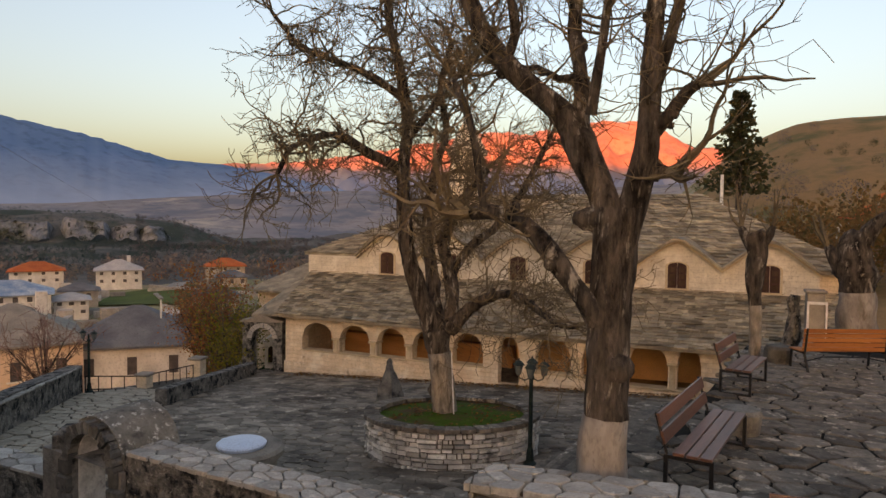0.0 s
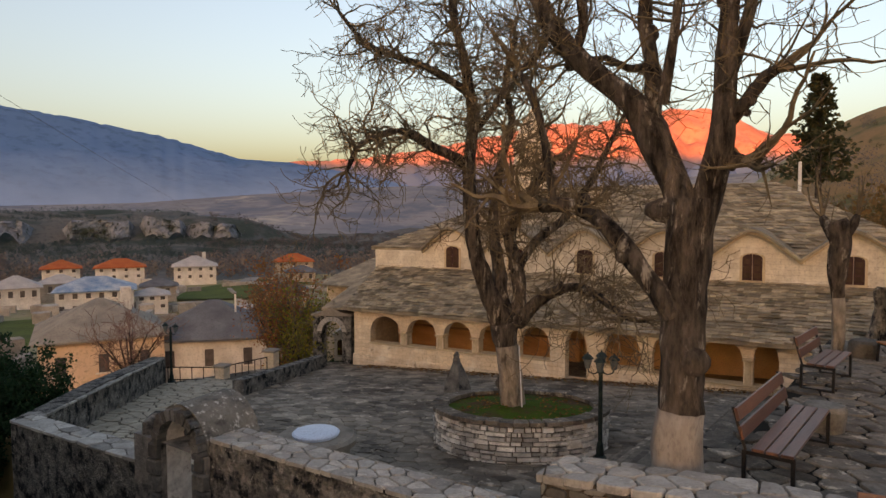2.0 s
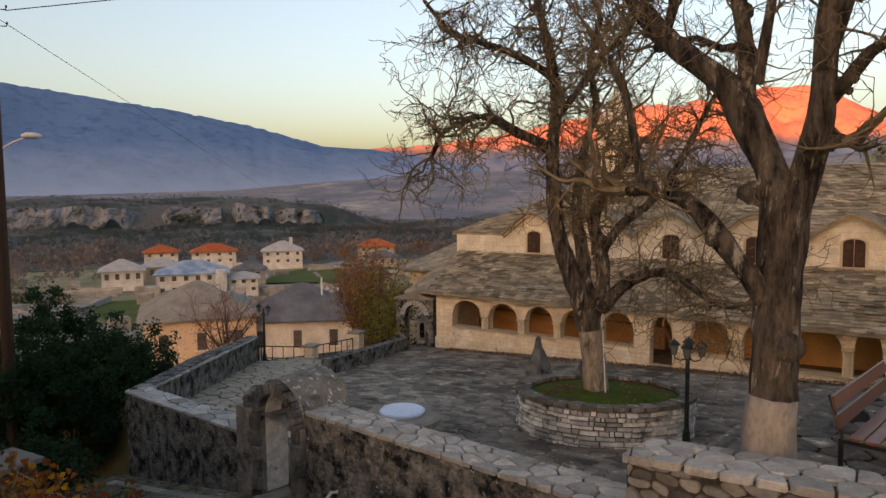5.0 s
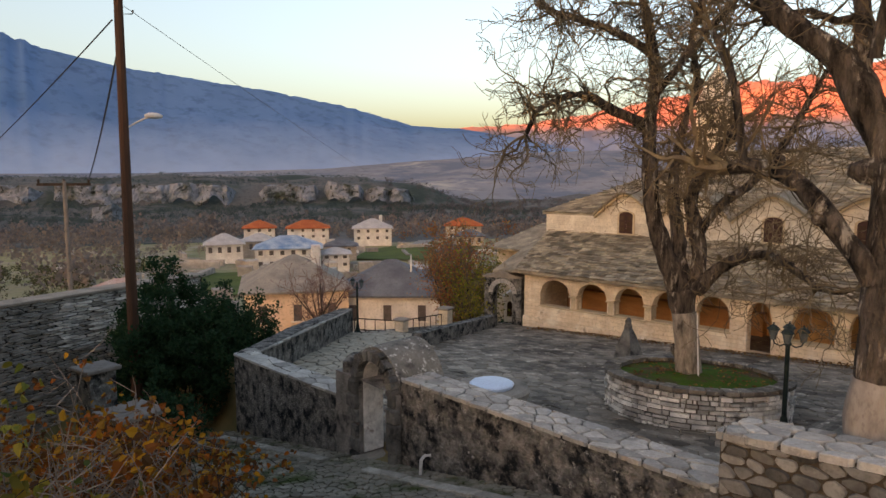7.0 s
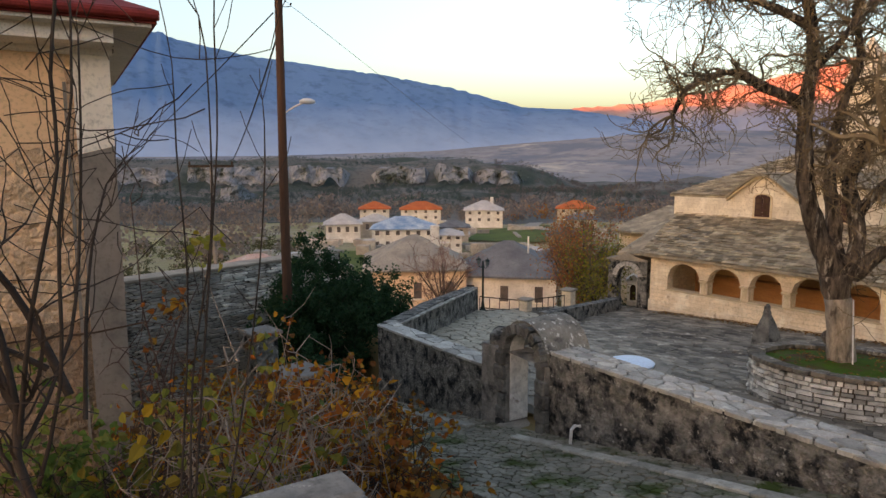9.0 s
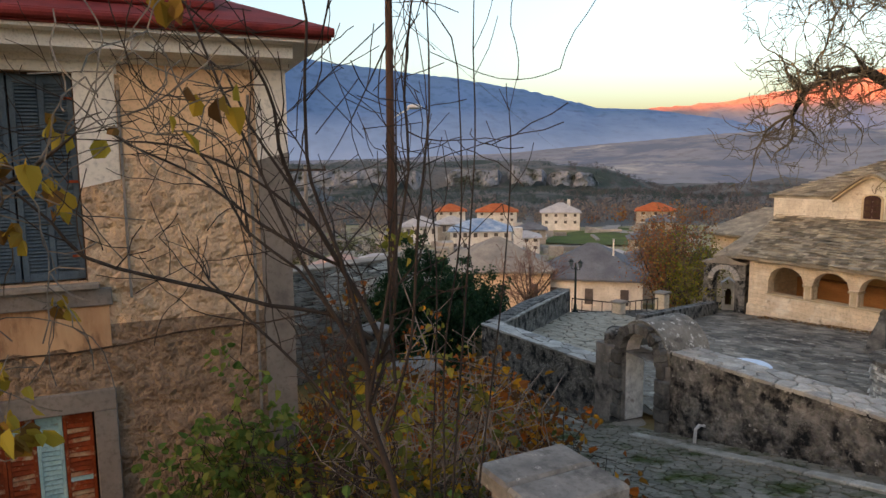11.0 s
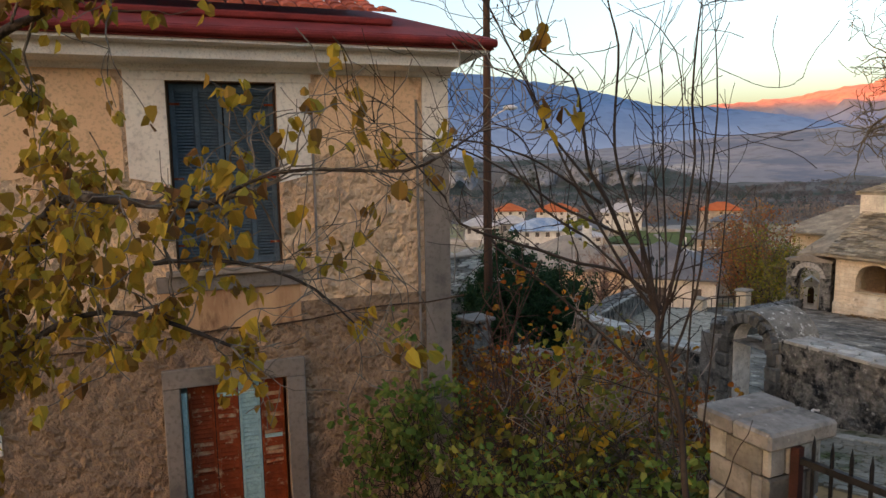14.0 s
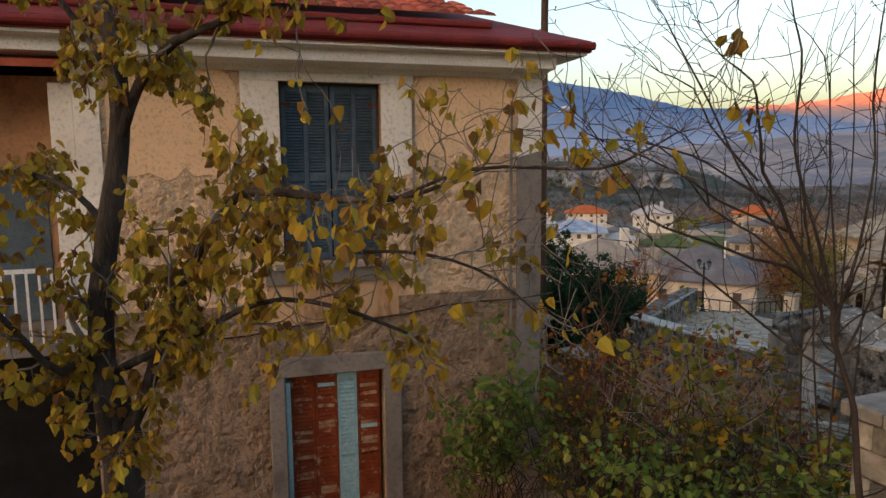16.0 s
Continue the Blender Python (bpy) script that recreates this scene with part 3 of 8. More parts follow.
def slates(name, quad, rows, size, parent, seed, near=None, lift=0.025, skip=None):
    """Rows of overlapping split-stone slates over a roof plane."""
    rng = random.Random(seed)
    a, b, c, d = (Vector(p) for p in (quad if len(quad) == 4 else (*quad, quad[2])))
    nrm = (b - a).cross(d - a).normalized()
    V, F, made = [], [], 0
    for j in range(rows):
        t0, t1 = j / rows, (j + 1.35) / rows
        p0, p1 = a.lerp(d, t0), b.lerp(c, t0)
        q0, q1 = a.lerp(d, min(1, t1)), b.lerp(c, min(1, t1))
        L = (p1 - p0).length
        s = -rng.uniform(0, size)
        while s < L:
            w = size * rng.uniform(0.55, 1.5)
            f0, f1 = max(0, s / L), min(1, (s + w - 0.015) / L)
            s += w
            if f1 - f0 < 0.05 * size / L:
                continue
            drop = rng.uniform(-0.06, 0.05)
            lo = lift + rng.uniform(0.025, 0.085)
            dn = (p0 - q0).normalized() * drop
            tl = rng.uniform(-0.012, 0.012)
            pts = [p0.lerp(p1, f0) + dn + nrm * (lo + tl), p0.lerp(p1, f1) + dn * rng.uniform(0.2, 1.6) + nrm * (lo - tl), q0.lerp(q1, f1) + nrm * 0.008, q0.lerp(q1, f0) + nrm * 0.008]
            if skip and skip((pts[0] + pts[2]) / 2):
                continue
            low = [p - nrm * 0.035 for p in pts[:2]]
            vs = pts + low
            fs = [(0, 1, 2, 3), (0, 4, 5, 1), (4, 0, 3), (1, 5, 2)]
            if near and near((pts[0] + pts[2]) / 2) and made < 290:
                mesh_part(name, vs, fs, SLATE_OB, parent)
                made += 1
            else:
                o = len(V)
                V += vs
                F += [tuple(i + o for i in f) for f in fs]
    tagged(mesh_part(name + "_rest", V, F, SLATE, parent), kind="stuff")


SLATE_OB = mat("roof_slate_single", (0.403, 0.336, 0.239), (0.207, 0.176, 0.131), 1.6, 0.85, 0.8, 26, stain=(0.537, 0.451, 0.306), stain_scale=1.1, stain_at=0.55, bump_dist=0.04, obj=0.42)

# stone lantern tower on the roof
bm = bmesh.new()
lathe(bm, ((1.0, 6.2), (1.0, 9.9), (1.15, 9.95), (1.15, 10.1), (0.95, 10.35), (0.55, 11.2), (0.12, 11.9), (0.02, 12.1)), 8, (5.55, 8.2))
part("tower", bm, MASON, church, "small eight-sided stone lantern tower")

# ---- courtyard walls ----
def wall_run(name, pts, thick, material, label, base_drop=0.3, rough=0.03, seed=1):
    """A masonry wall along points (x, y, base, top); thick to its left. Faces are uneven."""
    bm = bmesh.new()
    fine = []
    for p, q in zip(pts, pts[1:]):
        n = max(2, round(math.hypot(q[0] - p[0], q[1] - p[1]) / 0.22))
        fine += [tuple(p[k] + (q[k] - p[k]) * i / n for k in range(4)) for i in range(n)]
    fine.append(pts[-1])
    rows = []
    nz = 9
    for i, (x, y, b, t) in enumerate(fine):
        p, q = fine[max(i - 1, 0)], fine[min(i + 1, len(fine) - 1)]
        d = Vector((q[0] - p[0], q[1] - p[1])).normalized()
        nv = Vector((-d.y, d.x))
        b -= base_drop
        ring = []
        for k in range(nz + 1):
            z = b + (t - b) * k / nz
            o = noise.noise((x * 2.3 + seed, y * 2.3, z * 3.1)) * rough + noise.noise((x * 6 + seed, y * 6, z * 7)) * rough * 0.6
            ring.append(bm.verts.new((x - nv.x * o, y - nv.y * o, z)))
        for k in range(nz, -1, -1):
            z = b + (t - b) * k / nz
            ring.append(bm.verts.new((x + nv.x * thick, y + nv.y * thick, z)))
        rows.append(ring)
    m = 2 * nz + 2
    for r, s in zip(rows, rows[1:]):
        for k in range(m):
            bm.faces.new((r[k], r[(k + 1) % m], s[(k + 1) % m], s[k]))
    bm.faces.new(rows[0])
    bm.faces.new(rows[-1][::-1])
    bmesh.ops.recalc_face_normals(bm, faces=bm.faces)
    return tagged(part(name, bm, material), label, "wall", kind="structure")


wall_lane_west = wall_run("wall_lane_west", ((-17.0, 6.0, -0.6, 1.76), (-14, 6.0, 0.0, 1.92), (-11.42, 6.0, 0.6, 2.08)), 0.5, OLDWALL, "weathered grey rubble wall along the lane", seed=2)
wall_lane_east = wall_run("wall_lane_east", ((-9.25, 6.0, 1.2, 2.92), (-6, 6.0, 1.9, 3.0), (-3.29, 6.0, 2.5, 3.1)), 0.62, OLDWALL, "dark weathered rubble wall along the lane", seed=4)
RUBBLE_BED = mat("rubble_mortar", (0.103, 0.0829, 0.0585), (0.0618, 0.0488, 0.0361), 3, 0.95, 0.5)
wall_terrace = wall_run("wall_terrace", ((-3.28, 5.95, 2.3, 3.74), (-1.3, 5.95, 3.0, 3.93), (4, 5.95, 3.4, 4.1)), 0.6, RUBBLE_BED, "rubble terrace wall with flat stones on top", rough=0.01)
wall_west = wall_run("wall_west", ((-24.9, 13.9, -1.6, 0.85), (-20.6, 9.4, -0.9, 1.42), (-17.02, 6.02, -0.6, 1.76)), 0.5, OLDWALL, "low grey stone wall at the courtyard's edge", seed=7)

# ---- gate in the lane wall ----
GX, GZ = -10.02, 2.56                 # middle and spring of the arch
GATESTONE = mat("dark_gate_stone", (0.186, 0.18, 0.162), (0.0783, 0.0774, 0.0716), 3.0, 0.9, 0.9, 20, stain=(0.0294, 0.0301, 0.0294), stain_scale=2.5, stain_at=0.52, obj=0.35, stain2=((0.352, 0.351, 0.304), 8.0, 0.64))
gate = thing("arched_gate", pose(0, 0, 0), "weathered grey stone arched gate with a slab roof", "gate")
bm = bmesh.new()
opening_wall(bm, -11.42, -9.24, 0.2, 2.62, 5.93, 6.48, ((GX - 0.52, GX + 0.52, 0.2, 2.63, 0.0),), 2)
part("pier_block", bm, mat("gate_pier_render", (0.29, 0.27, 0.24), (0.13, 0.123, 0.113), 3.0, 0.9, 0.9, 16, stain=(0.03, 0.03, 0.029), stain_scale=1.8, stain_at=0.53, bump_dist=0.1, stain2=((0.42, 0.40, 0.36), 9.0, 0.63)), gate, "dark rough stone piers of the gate")
bm = bmesh.new()
lathe(bm, ((0.36, 2.62), (0.36, 2.84), (0.2, 2.93)), 4, (-11.15, 6.3))
part("shoulder", bm, OLDWALL, gate)
nv = 17
for k in range(nv):
    a0, a1 = math.pi * k / nv + 0.012, math.pi * (k + 1) / nv - 0.012
    rng = random.Random(k + 50)
    ro = 0.70 + rng.uniform(-0.03, 0.03)
    V = [(GX + r * math.cos(a), y, GZ + 0.02 + r * math.sin(a)) for y in (5.86 + rng.uniform(-0.03, 0.03), 6.35) for r, a in ((0.52, a0), (ro, a0), (ro + 0.02, (a0 + a1) / 2), (ro, a1), (0.52, a1))]
    F = [(4, 3, 2, 1, 0), (5, 6, 7, 8, 9)] + [(i, (i + 1) % 5, 5 + (i + 1) % 5, 5 + i) for i in range(5)]
    mesh_part("voussoir", V, F, GATESTONE, gate)
bm = bmesh.new()
rows = []
for k in range(13):
    a = math.pi * k / 12
    rows.append([bm.verts.new((GX + r * math.cos(a) * 1.02, y, GZ + 0.04 + r * math.sin(a))) for r, y in ((0.69, 6.02), (0.745, 6.0), (0.80, 6.98), (0.73, 6.98))])
for r, s in zip(rows, rows[1:]):
    for k in range(4):
        bm.faces.new((r[k], r[(k + 1) % 4], s[(k + 1) % 4], s[k]))
bm.faces.new(rows[0])
bm.faces.new(rows[-1][::-1])
part("slab_roof", bm, mat("lichened_slab", (0.24, 0.225, 0.19), (0.14, 0.132, 0.115), 4.0, 0.9, 0.8, 22, stain=(0.05, 0.05, 0.045), stain_scale=2.0, stain_at=0.56, stain2=((0.56, 0.55, 0.49), 7.0, 0.555)), gate, "curved slab roof spotted with lichen")
rng = random.Random(5)
for side in (-1, 1):
    for k in range(7):
        z = 0.75 + k * 0.27 if side > 0 else 0.6 + k * 0.29
        w = rng.uniform(0.2, 0.34)
        xa = GX + side * 0.52
        x0, x1 = (xa + 0.003, xa + w) if side > 0 else (xa - w, xa - 0.003)
        part("jamb_stone", boxes((x0, x1, 5.84 + rng.uniform(-0.02, 0.03), 5.99, z, z + 0.26), bev=0.025), GATESTONE, gate)
part("threshold", boxes((GX - 0.6, GX + 0.6, 5.75, 6.55, 0.7, 1.12), bev=0.03), STONE, gate)
JAMB = mat("worn_jamb_plaster", (0.74, 0.71, 0.65), (0.46, 0.44, 0.40), 4.5, 0.9, 0.9, 14, stain=(0.20, 0.13, 0.11), stain_scale=3.0, stain_at=0.56, bump_dist=0.06)
part("jamb_plaster", boxes((GX - 0.517, GX - 0.485, 6.02, 6.47, 1.15, 2.58), bev=0.006), JAMB, gate, "pale worn plaster on the inner jamb")
bm = bmesh.new()
arc = [[bm.verts.new((GX - r * math.cos(a), y, GZ + 0.02 + r * math.sin(a))) for r, y in ((0.517, 6.02), (0.487, 6.02), (0.487, 6.34), (0.517, 6.34))] for a in (0.0, 0.25, 0.5, 0.75, 0.95)]
for r, t in zip(arc, arc[1:]):
    for k in range(4):
        bm.faces.new((r[k], r[(k + 1) % 4], t[(k + 1) % 4], t[k]))
bm.faces.new(arc[0])
bm.faces.new(arc[-1][::-1])
bmesh.ops.recalc_face_normals(bm, faces=bm.faces)
part("arch_plaster", bm, JAMB, gate, "pale worn plaster under the arch")

pipe = thing("drain_pipe", pose(-8.3, 5.72, lane(-8.3)), "short pale plastic drain pipe at the wall's foot", "pipe")
part("pipe_body", tube(bmesh.new(), ((0.02, 0.2, 0.32), (0.0, 0.1, 0.34), (0.0, 0.02, 0.28), (0.0, 0.0, 0.0)), (0.03, 0.03, 0.03, 0.03), 8), mat("pale_plastic", (0.62, 0.61, 0.58), (0.5, 0.49, 0.46), 4, 0.6, 0.1), pipe)

# ---- far gate beside the church ----
gate_m = pose(-23.2, 22.15, -0.7, 0, 0, 26)
mat_far_arch = mat("grey_arch_stone", (0.44, 0.42, 0.385), (0.32, 0.305, 0.28), 3, 0.85, 0.4, 25)
far_gate = thing("courtyard_gate", gate_m, "small grey stone arched gateway with a cross on top", "gate")
bm = bmesh.new()
opening_wall(bm, -0.95, 0.95, 0, 2.35, -0.3, 0.3, ((-0.5, 0.5, 0.0, 1.6, 0.5),), 12)
part("gate_wall", bm, OLDWALL, far_gate)
for k in range(11):
    a0, a1 = math.pi * k / 11 + 0.02, math.pi * (k + 1) / 11 - 0.02
    V = [(r * math.cos(a), y, 1.6 + r * math.sin(a)) for y in (-0.36, -0.302) for r, a in ((0.5, a0), (0.72, a0), (0.72, a1), (0.5, a1))]
    mesh_part("voussoir", V, [(3, 2, 1, 0)] + [(i, (i + 1) % 4, 4 + (i + 1) % 4, 4 + i) for i in range(4)], mat_far_arch, far_gate, "pale arch stone")
bm = bmesh.new()
prof = ((-1.02, 2.352), (1.02, 2.352), (1.02, 2.43), (0.62, 2.50), (0.25, 2.64), (0.0, 2.70), (-0.25, 2.64), (-0.62, 2.50), (-1.02, 2.43))
fr, bk = ([bm.verts.new((x, y, z)) for x, z in prof] for y in (-0.38, 0.38))
bm.faces.new(fr)
bm.faces.new(bk[::-1])
for k in range(len(prof)):
    bm.faces.new((fr[k], bk[k], bk[(k + 1) % len(prof)], fr[(k + 1) % len(prof)]))
bmesh.ops.recalc_face_normals(bm, faces=bm.faces)
part("pediment", bm, STONE, far_gate, "low curved slab pediment")
part("cross", boxes((-0.035, 0.035, -0.03, 0.03, 2.69, 3.05), (-0.13, -0.036, -0.03, 0.03, 2.86, 2.93), (0.036, 0.13, -0.03, 0.03, 2.86, 2.93)), STONE, far_gate)
WHITEPAINT = mat("white_paint", (0.78, 0.76, 0.72), (0.6, 0.58, 0.55), 3, 0.7, 0.1)
shrine = thing("wayside_shrine", pose(-25.5, 24.8, -1.3, 0, 0, 44) @ Matrix.Diagonal((0.62, 0.62, 0.85, 1)), "small whitewashed wayside shrine with a gabled top", "shrine")
bm = bmesh.new()
opening_wall(bm, -0.5, 0.5, 0, 1.6, -0.4, 0.4, ((-0.25, 0.25, 0.25, 1.1, 0.25),), 6)
part("body", bm, WHITEPAINT, shrine)
part("back_panel", boxes((-0.4, 0.4, 0.3, 0.395, 0.1, 1.5)), DARKWOOD, shrine)
part("gable", roof_sheet(((-0.62, -0.5, 1.6), (0.62, -0.5, 1.6), (0.0, -0.5, 1.95)), 0.05), WHITEPAINT, shrine)
part("roof", roof_sheet(((-0.62, -0.5, 1.64), (0.0, -0.5, 2.0), (0.0, 0.5, 2.0), (-0.62, 0.5, 1.64)), 0.06), WHITEPAINT, shrine)
part("roof", roof_sheet(((0.0, -0.5, 2.0), (0.62, -0.5, 1.64), (0.62, 0.5, 1.64), (0.0, 0.5, 2.0)), 0.06), WHITEPAINT, shrine)

# ---- parapet, piers and rails at the west steps ----
parapet = wall_run("wall_parapet", ((-22.95, 20.9, -0.75, -0.02), (-19.7, 13.9, 0.1, 0.72)), 0.42, OLDWALL, "low stone parapet beside the steps", seed=11)


def stone_pier(x, y, z, h, w, label):
    p = thing("stone_pier", pose(x, y, z, 0, 0, 20), label, "pier", "piers at the west steps")
    part("shaft", boxes((-w / 2, w / 2, -w / 2, w / 2, -0.4, h), bev=0.03), MASON, p)
    part("cap", boxes((-w / 2 - 0.07, w / 2 + 0.07, -w / 2 - 0.07, w / 2 + 0.07, h, h + 0.1), bev=0.02), STONE, p, "flat grey cap stone")
    return p


stone_pier(-23.6, 16.2, -0.75, 0.95, 0.45, "short pale stone pier of the step rail")
stone_pier(-24.2, 19.2, -0.9, 1.15, 0.5, "pale stone pier beside the far gate")
IRON = mat("black_iron", (0.025, 0.025, 0.027), (0.04, 0.038, 0.035), 8, 0.5, 0.15, metal=0.6)


def rail(p, q, n, h, label):
    r = thing("metal_rail", pose(*p), label, "railing", "rails at the west steps")
    d = Vector(q) - Vector(p)
    for z in (0.25, h):
        part("bar", tube(bmesh.new(), ((0, 0, z), (d.x, d.y, d.z + z)), (0.025, 0.025), 6), IRON, r)
    for k in range(n + 1):
        f = k / n
        part("post", tube(bmesh.new(), ((d.x * f, d.y * f, d.z * f - 0.2), (d.x * f, d.y * f, d.z * f + h)), (0.02, 0.02), 6), IRON, r)


rail((-24.55, 14.35, -0.35), (-23.75, 15.95, -0.55), 4, 0.75, "thin dark metal rail by the steps")
rail((-23.6, 16.5, -0.6), (-24.15, 18.9, -0.75), 6, 0.8, "thin dark metal rail between two piers")

# ---- lamps ----
LANTERN = mat("lantern_glass", (0.13, 0.15, 0.145), (0.08, 0.09, 0.09), 6, 0.2, 0.0, spec=0.5)
GREEN_IRON = mat("green_black_iron", (0.02, 0.03, 0.028), (0.035, 0.05, 0.045), 8, 0.5, 0.1, metal=0.5)


def street_lamp(x, y, z, h, arms, turn, label):
    lamp = thing("street_lamp", pose(x, y, z, 0, 0, turn), label, "street lamp", "courtyard lamps")
    bm = bmesh.new()
    lathe(bm, ((0.15, -0.2), (0.15, 0.1), (0.09, 0.16), (0.07, 0.4), (0.05, 0.45), (0.045, h - 0.35), (0.07, h - 0.33), (0.07, h - 0.27), (0.035, h - 0.24), (0.03, h - 0.05)), 12)
    part("post", bm, GREEN_IRON, lamp)
    for k in range(arms):
        a = k * math.tau / arms
        c, s = math.cos(a), math.sin(a)
        arm = part("arm", tube(bmesh.new(), [(c * r, s * r, zz) for r, zz in ((0.03, h - 0.3), (0.14, h - 0.36), (0.25, h - 0.32), (0.28, h - 0.24))], (0.016,) * 4, 6), GREEN_IRON, lamp)
        bm = bmesh.new()
        lathe(bm, ((0.055, h - 0.24), (0.10, h - 0.03)), 6, (c * 0.28, s * 0.28))
        part("lantern_pane", bm, LANTERN, arm, "dull glass lantern body")
        bm = bmesh.new()
        lathe(bm, ((0.135, h - 0.03), (0.125, h - 0.01), (0.06, h + 0.06), (0.02, h + 0.075), (0.015, h + 0.12)), 6, (c * 0.28, s * 0.28))
        part("lantern_cap", bm, GREEN_IRON, arm)
    return lamp


street_lamp(-5.84, 13.4, 1.05, 2.3, 4, 20, "black iron lamp post with four lanterns by the planter")
street_lamp(-24.3, 14.35, -0.25, 2.35, 2, 10, "dark iron lamp post with two lanterns at the wall")

# ---- planter ----
PX, PY, PZ, PR = -8.2, 14.0, 0.85, 2.12
PTOP = 1.77


def lean(x, y, z):
    """The planter follows the fall of the courtyard."""
    return (x, y, z + 0.05 * x - 0.07 * y)

planter = thing("round_planter", pose(PX, PY, 0), "round planter wall of coursed grey stones", "planter")
STONE_OB = mat("walling_stone_single", (0.65, 0.636, 0.579), (0.347, 0.342, 0.312), 3.0, 0.85, 0.8, 22, stain=(0.0952, 0.09, 0.0806), stain_scale=2.0, stain_at=0.56, obj=0.5)
POSTSTONE = mat("post_stone_single", (0.256, 0.246, 0.214), (0.139, 0.133, 0.118), 4.0, 0.85, 0.8, 24, stain=(0.064, 0.0612, 0.0547), stain_scale=2.5, stain_at=0.56, obj=0.65)
bm = bmesh.new()
n = 64
rings = [[bm.verts.new(lean(r * math.cos(k * math.tau / n), r * math.sin(k * math.tau / n), z)) for k in range(n)] for r, z in ((PR - 0.1, 0.2), (PR - 0.1, PTOP - 0.06), (PR - 0.32, PTOP - 0.06), (PR - 0.32, 1.2))]
for r, s in zip(rings, rings[1:]):
    for k in range(n):
        bm.faces.new((r[k], r[(k + 1) % n], s[(k + 1) % n], s[k]))
part("core", bm, RUBBLE_BED, planter)


def arc_stone(name, r0, r1, a0, a1, z0, z1, material, parent, rnd):
    V = []
    for z in (z0, z1):
        for a in (a0, (a0 + a1) / 2, a1):
            for r in (r0, r1 + rnd * (0.5 if z == z1 else 1)):
                V.append(lean(r * math.cos(a), r * math.sin(a), z))
    F = [(0, 2, 8, 6), (2, 4, 10, 8), (1, 7, 9, 3), (3, 9, 11, 5), (6, 8, 9, 7), (8, 10, 11, 9), (0, 6, 7, 1), (4, 5, 11, 10), (0, 1, 3, 2), (2, 3, 5, 4)]
    mesh_part(name, V, F, material, parent)


rng = random.Random(31)
z = 0.42
for j in range(12):
    hgt = rng.uniform(0.092, 0.123)
    a = rng.uniform(0, 0.1)
    end = a + math.tau
    while a < end - 0.03:
        w = rng.choice((0.05, 0.07, 0.1, 0.14, 0.2)) * rng.uniform(0.75, 1.25)
        b = min(a + w, end)
        arc_stone("stone", PR - 0.2, PR + rng.uniform(-0.04, 0.035), a + 0.008, b - 0.008, z + rng.uniform(-0.006, 0.006), z + hgt - rng.uniform(0.018, 0.04), STONE_OB, planter, rng.uniform(-0.01, 0.015))
        a = b
    z += hgt
CAPS = 40
for k in range(CAPS):
    a0, a1 = math.tau * k / CAPS + rng.uniform(-0.02, 0.02), math.tau * (k + 1) / CAPS - 0.012
    arc_stone("coping_stone", PR - 0.34, PR + 0.05, a0, a1, PTOP - 0.055 + rng.uniform(0, 0.012), PTOP + 0.045 + rng.uniform(-0.012, 0.012), PAVE_OB, planter, rng.uniform(-0.02, 0.02))
MOSS = mat("mossy_soil", (0.06, 0.115, 0.010), (0.04, 0.075, 0.010), 3.0, 0.95, 1.0, 45, stain=(0.085, 0.05, 0.026), stain_scale=0.9, stain_at=0.46, bump_dist=0.03)
bm = bmesh.new()
rs = [0.0, 0.3, 0.6, 0.9, 1.2, 1.5, PR - 0.28]
pts = [[bm.verts.new(lean(r * math.cos(k * math.tau / 36), r * math.sin(k * math.tau / 36), PTOP - 0.08 + 0.14 * math.exp(-r * r) + 0.03 * fbm(r * 3 * math.cos(k * math.tau / 36), r * 3 * math.sin(k * math.tau / 36)))) for k in range(36)] for r in rs[1:]]
c0 = bm.verts.new((0, 0, PTOP + 0.06))
for k in range(36):
    bm.faces.new((c0, pts[0][k], pts[0][(k + 1) % 36]))
    for r, s in zip(pts, pts[1:]):
        bm.faces.new((r[k], s[k], s[(k + 1) % 36], r[(k + 1) % 36]))
part("soil", bm, MOSS, planter, "mossy soil with fallen leaves", smooth=True)

# ---- well with its white lid ----
well = thing("stone_well", pose(-10.43, 9.33, 1.0), "round stone well with a pale blue-white metal lid", "well")
bm = bmesh.new()
lathe(bm, ((0.70, -0.2), (0.72, 0.6), (0.84, 0.66), (0.86, 0.78), (0.8, 0.84)), 28)
part("kerb", bm, STONE, well, "round grey stone kerb")
LID = mat("white_lid_paint", (0.66, 0.76, 0.88), (0.58, 0.68, 0.80), 3, 0.35, 0.05, 30)
bm = bmesh.new()
lathe(bm, ((0.48, 0.842), (0.5, 0.9), (0.46, 0.93), (0.1, 0.96)), 32)
part("lid", bm, LID, well, "pale painted metal lid")
part("hinge", boxes((-0.56, -0.45, -0.05, 0.05, 0.842, 0.90), bev=0.01), LID, well)

# ---- pointed stone beside the planter ----
marker = thing("marker_stone", pose(-13.5, 18.7, 0.15, 0, 0, 30), "rough pointed grey stone marker with a small knob", "stone marker")
bm = bmesh.new()
lathe(bm, ((0.72, -0.2), (0.66, 0.2), (0.50, 0.55), (0.28, 0.95), (0.16, 1.15), (0.19, 1.2), (0.13, 1.3), (0.15, 1.38), (0.05, 1.5)), 5)
for v in bm.verts:
    v.co.x *= 0.8
    v.co += Vector((noise.noise(v.co * 3), noise.noise(v.co * 3 + Vector((9, 0, 0))), 0)) * 0.05
part("stone_body", bm, GATESTONE, marker)

